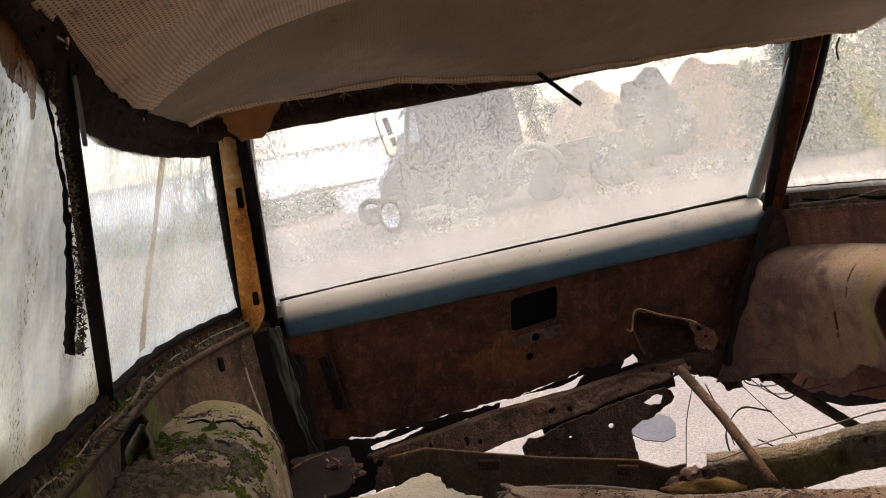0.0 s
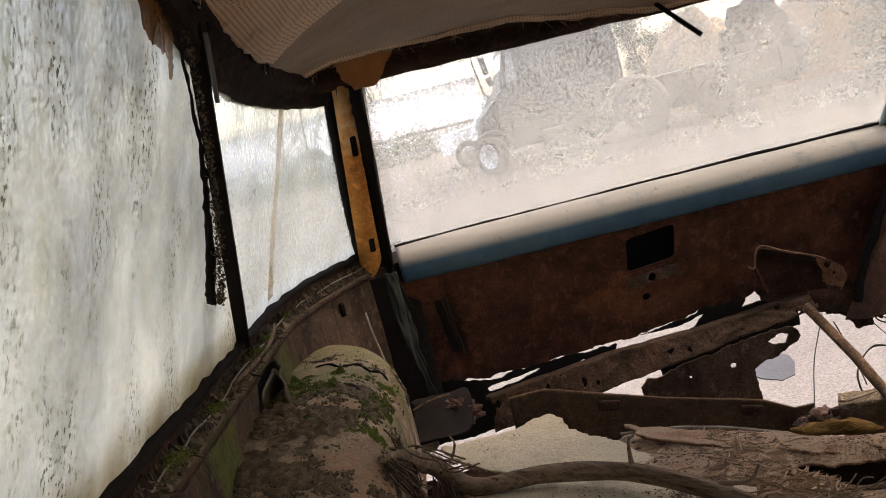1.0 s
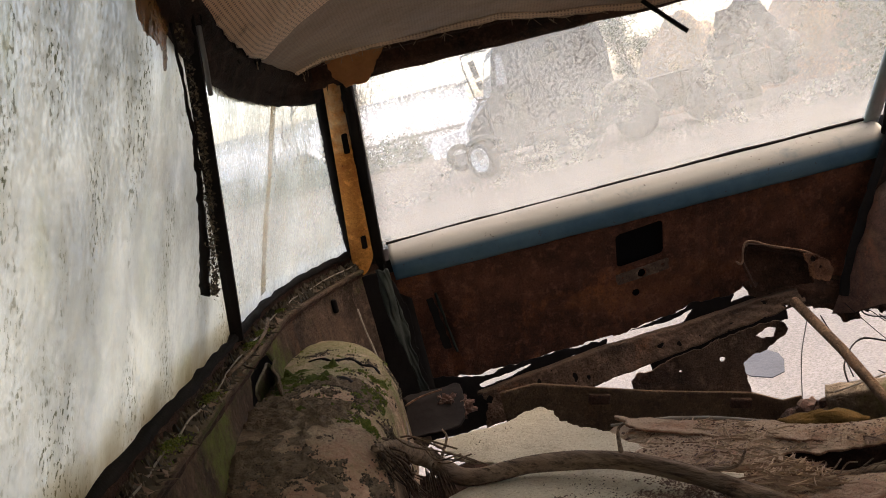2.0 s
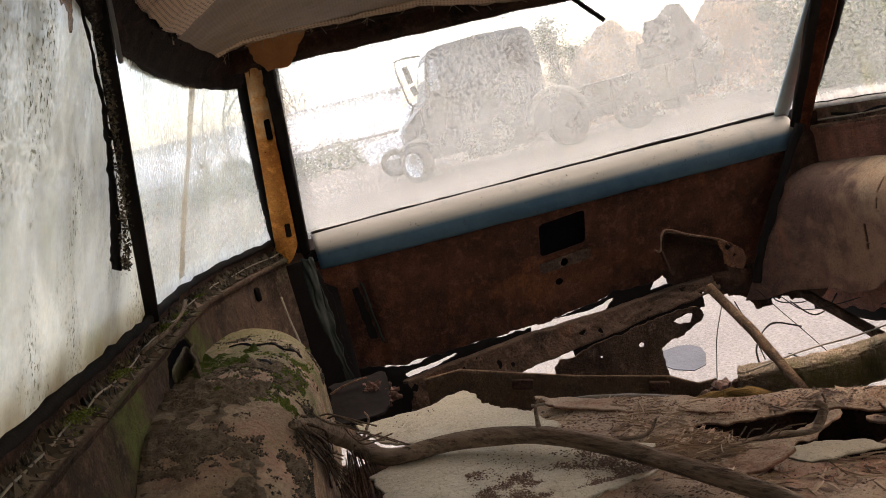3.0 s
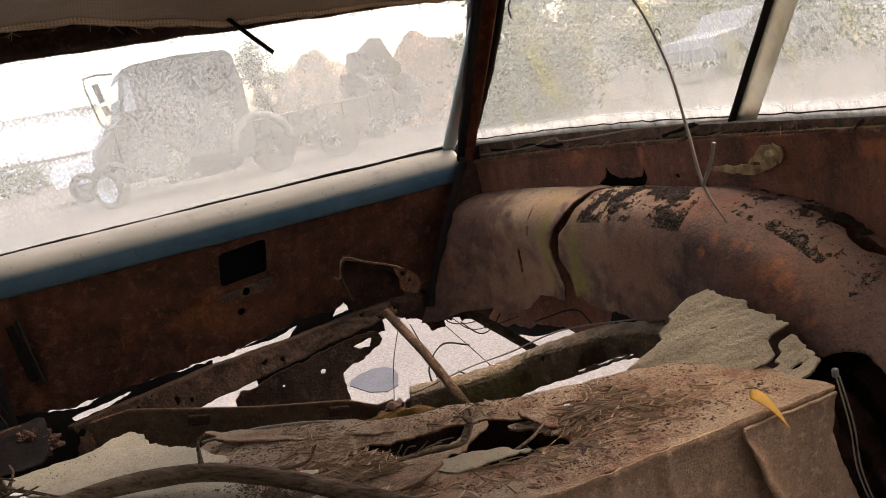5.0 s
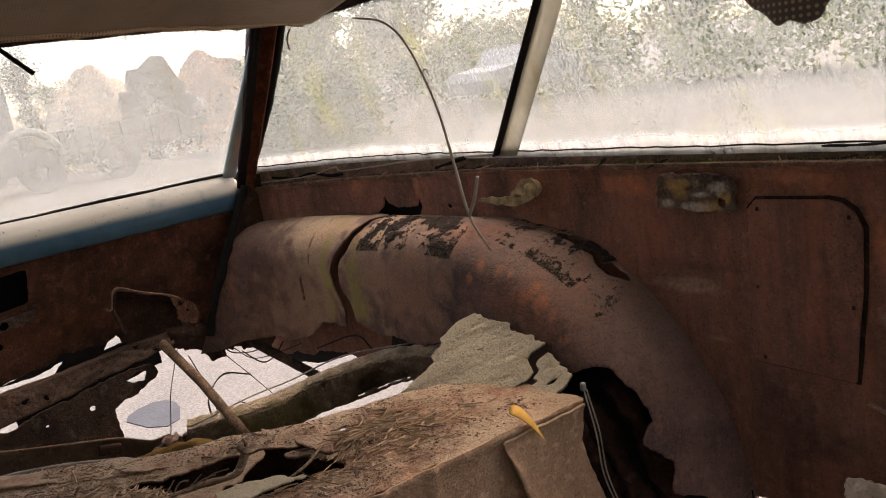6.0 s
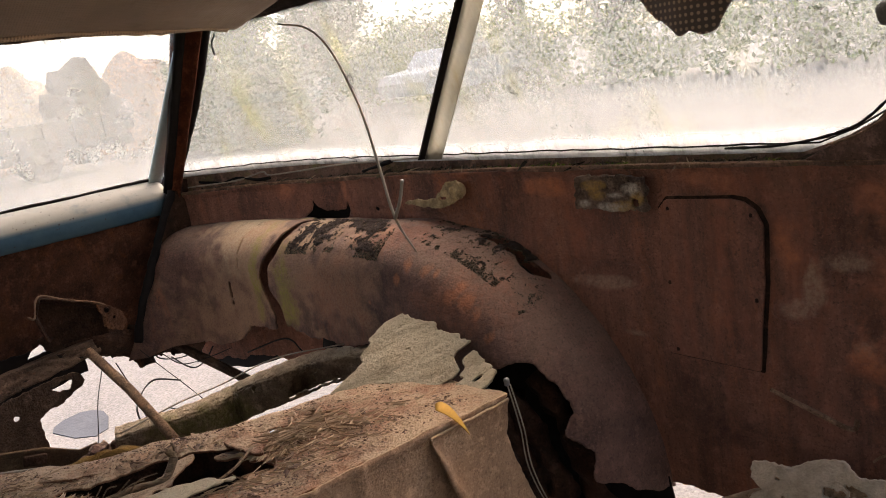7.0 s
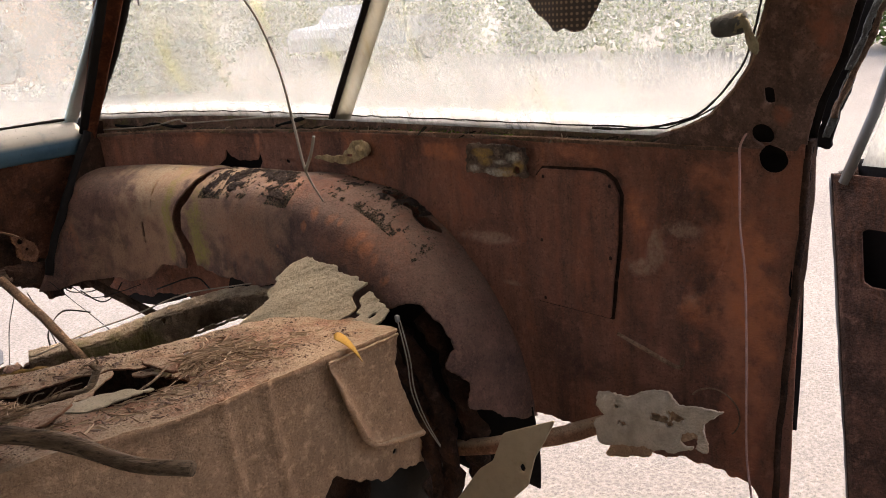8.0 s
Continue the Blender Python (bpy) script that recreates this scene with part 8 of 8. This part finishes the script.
jk = thing("scrap_machine", (8.3, 22.0, 0), "dark scrapped engine and axle parts heaped in the yard", "machinery")
for k in range(30):
    random.seed(40 + k)
    up = 1.9 * (k / 30) ** 0.8
    m = pose(8.2 + random.uniform(-1.5, 1.5) * (1 - up / 2.3), 22 + random.uniform(-0.7, 0.7) * (1 - up / 2.3), 0.25 + up, random.uniform(0, 90), random.uniform(0, 90), random.uniform(0, 90))
    if k % 2:
        part("engine_block", box((random.uniform(0.4, 0.9), random.uniform(0.3, 0.6), random.uniform(0.3, 0.7)), m, 0.05), DARK_STEEL if k % 4 else RUST_DARK, jk)
    else:
        part("axle_drum", lathe([(0.001, -0.2), (0.2, -0.2), (0.28, -0.1), (0.28, 0.1), (0.12, 0.15), (0.12, 0.5), (0.001, 0.5)], 16, m), DARK_STEEL if k % 4 else GREY_BAR, jk)
random.seed(5)


def leaf_cloud(clumps, per, size):
    """Leaf blades gathered in clumps: (centre, radius)."""
    verts, faces = [], []
    for c, r in clumps:
        for _ in range(per):
            d = Vector((random.gauss(0, 0.5), random.gauss(0, 0.5), random.gauss(0, 0.5))) * r
            p = Vector(c) + d
            if p.z < 0.05:
                continue
            a = Vector((random.uniform(-1, 1), random.uniform(-1, 1), random.uniform(-0.6, 0.6))).normalized() * size * random.uniform(0.6, 1.5)
            b = a.cross(Vector((random.uniform(-1, 1), random.uniform(-1, 1), random.uniform(-1, 1)))).normalized() * size * 0.5
            i = len(verts)
            verts += [p - a, p + b, p + a, p - b]
            faces.append((i, i + 1, i + 2, i + 3))
    me = bpy.data.meshes.new("leaves")
    me.from_pydata(verts, [], faces)
    return me


def tree(name, base, height, label, leaves=None, spread=1.0, per=60, seed=1, stout=0.028):
    random.seed(seed)
    t = thing(name, (base[0], base[1], 0), label, "tree", "bare trees behind the yard" if name == "bare_tree" else "ivy-clad trees" if name == "ivy_tree" else "")
    tb, clumps = bmesh.new(), []

    def limb(p, d, ln, r, depth):
        pts, q = [p], p
        for k in range(4):
            d = (d + Vector((random.uniform(-0.25, 0.25), random.uniform(-0.25, 0.25), random.uniform(-0.05, 0.18)))).normalized()
            q = q + d * ln / 4
            pts.append(q)
        tube(pts, [r * (1 - 0.16 * k) for k in range(5)], 6 if depth < 2 else 4, tb)
        if depth < 3:
            for k in range(4 if depth else 6):
                s2 = pts[random.randint(1, 4)]
                limb(s2, (d + Vector((random.uniform(-1, 1), random.uniform(-1, 1), random.uniform(-0.1, 0.6))) * spread).normalized(), ln * random.uniform(0.45, 0.7), r * 0.5, depth + 1)
        else:
            clumps.append((q, height * 0.06))
        if depth == 2:
            clumps.append((pts[2], height * 0.06))

    limb(Vector((base[0], base[1], -0.05)), Vector((0, 0, 1)), height * 0.5, height * stout, 0)
    part("trunk", tb, TREE_BARK, t)
    if leaves:
        me = leaf_cloud(clumps, per, height * 0.012)
        me.materials.append(leaves)
        ob = new("crown", me)
        ob.parent = t
        ob.matrix_parent_inverse = t.matrix_basis.inverted()
        ob["kind"] = "stuff"
    return t


tree("bare_tree", (-2.5, 46, 0), 7.5, "bare leafless tree behind the warehouse", None, 1.0, seed=3, stout=0.012)
tree("bare_tree", (-5.2, 31.5, 0), 6.0, "bare leafless tree at the yard edge", None, 1.0, seed=6, stout=0.012)
tree("bare_tree", (-6.4, 34, 0), 5.5, "bare leafless tree beside parked cars", None, 1.0, seed=8, stout=0.012)
tree("conifer", (6.95, 28, 0), 3.6, "green conifer behind the dump truck", LEAVES_DARK, 0.8, 50, seed=12)
tree("ivy_tree", (9.6, 16.6, 0), 3.6, "ivy-clad tree at the edge of the yard", LEAVES_GREEN, 0.9, 90, seed=14)
tree("ivy_tree", (11.5, 20.5, 0), 7.0, "ivy-clad tree at the edge of the yard", LEAVES_GREEN, 0.9, 70, seed=15)
for k, (x, y, h) in enumerate(((17, 12, 8), (18.5, 7.5, 9), (17.5, 3.5, 8), (19, 16, 9), (21, 0, 9), (15, 24, 9), (19, 28, 10))):
    tree("ivy_tree", (x, y, 0), h, "ivy-clad tree in the wood beside the track", LEAVES_GREEN if k % 2 else LEAVES_DARK, 0.9, 60, seed=20 + k)


def hedge(name, a, b, height, depth, count, mat, label, seed):
    random.seed(seed)
    a, b = Vector(a), Vector(b)
    cl = []
    for _ in range(count):
        t = random.random()
        h = height * (0.75 + 0.35 * ns(t * 9, seed, 0))
        cl.append((a.lerp(b, t) + Vector((random.uniform(-depth, depth), random.uniform(-depth, depth), random.uniform(0, h))), 0.55))
    me = leaf_cloud(cl, 55, 0.09)
    me.materials.append(mat)
    tagged(new(name, me), label, "undergrowth", kind="stuff")


hedge("undergrowth", (16.5, -4, 0), (17.5, 22, 0), 2.6, 0.8, 420, LEAVES_GREEN, "green and brown undergrowth along the track", 51)
hedge("undergrowth", (9.0, 14.3, 0), (9.2, 17.2, 0), 2.0, 0.5, 220, LEAVES_DARK, "ivy and brambles beside the track", 52)
hedge("undergrowth", (14, 24, 0), (40, 40, 0), 4.0, 2.0, 260, LEAVES_DARK, "dense undergrowth beyond the yard", 53)
hedge("undergrowth", (-30, 12, 0), (-14, 40, 0), 3.0, 1.5, 260, LEAVES_DARK, "dense undergrowth beyond the parked cars", 54)
hedge("undergrowth", (-15, 34.5, 0), (-0.8, 34.5, 0), 1.1, 0.5, 150, LEAVES_DARK, "low grey-green scrub in front of the warehouse", 55)
van_truck("parked_car", (13.2, 14.5), 4.0, 1.45, plain("dull silver car paint", (0.16, 0.17, 0.18), 0.5, 0.0, vary=0.1, scale=2), "silver car parked under the trees", 1)
st = plain("pale kerb stone", (0.042, 0.042, 0.042), 0.9, vary=0.3, scale=8, bump=0.6)
stone = bmesh.new()
lower, upper = ([stone.verts.new((x, y, z)) for x, y in ((0.605, 3.56), (0.63, 3.62), (0.69, 3.665), (0.766, 3.68), (0.815, 3.65), (0.835, 3.58), (0.82, 3.49), (0.765, 3.36), (0.70, 3.33), (0.64, 3.40))] for z in (-0.01, 0.004))
stone.faces.new(upper)
for k in range(10):
    stone.faces.new((lower[k], lower[(k + 1) % 10], upper[(k + 1) % 10], upper[k]))
bmesh.ops.recalc_face_normals(stone, faces=stone.faces)
tagged(part("stone", stone, st, smooth=False), "pale flat stone on the gravel", "stone")
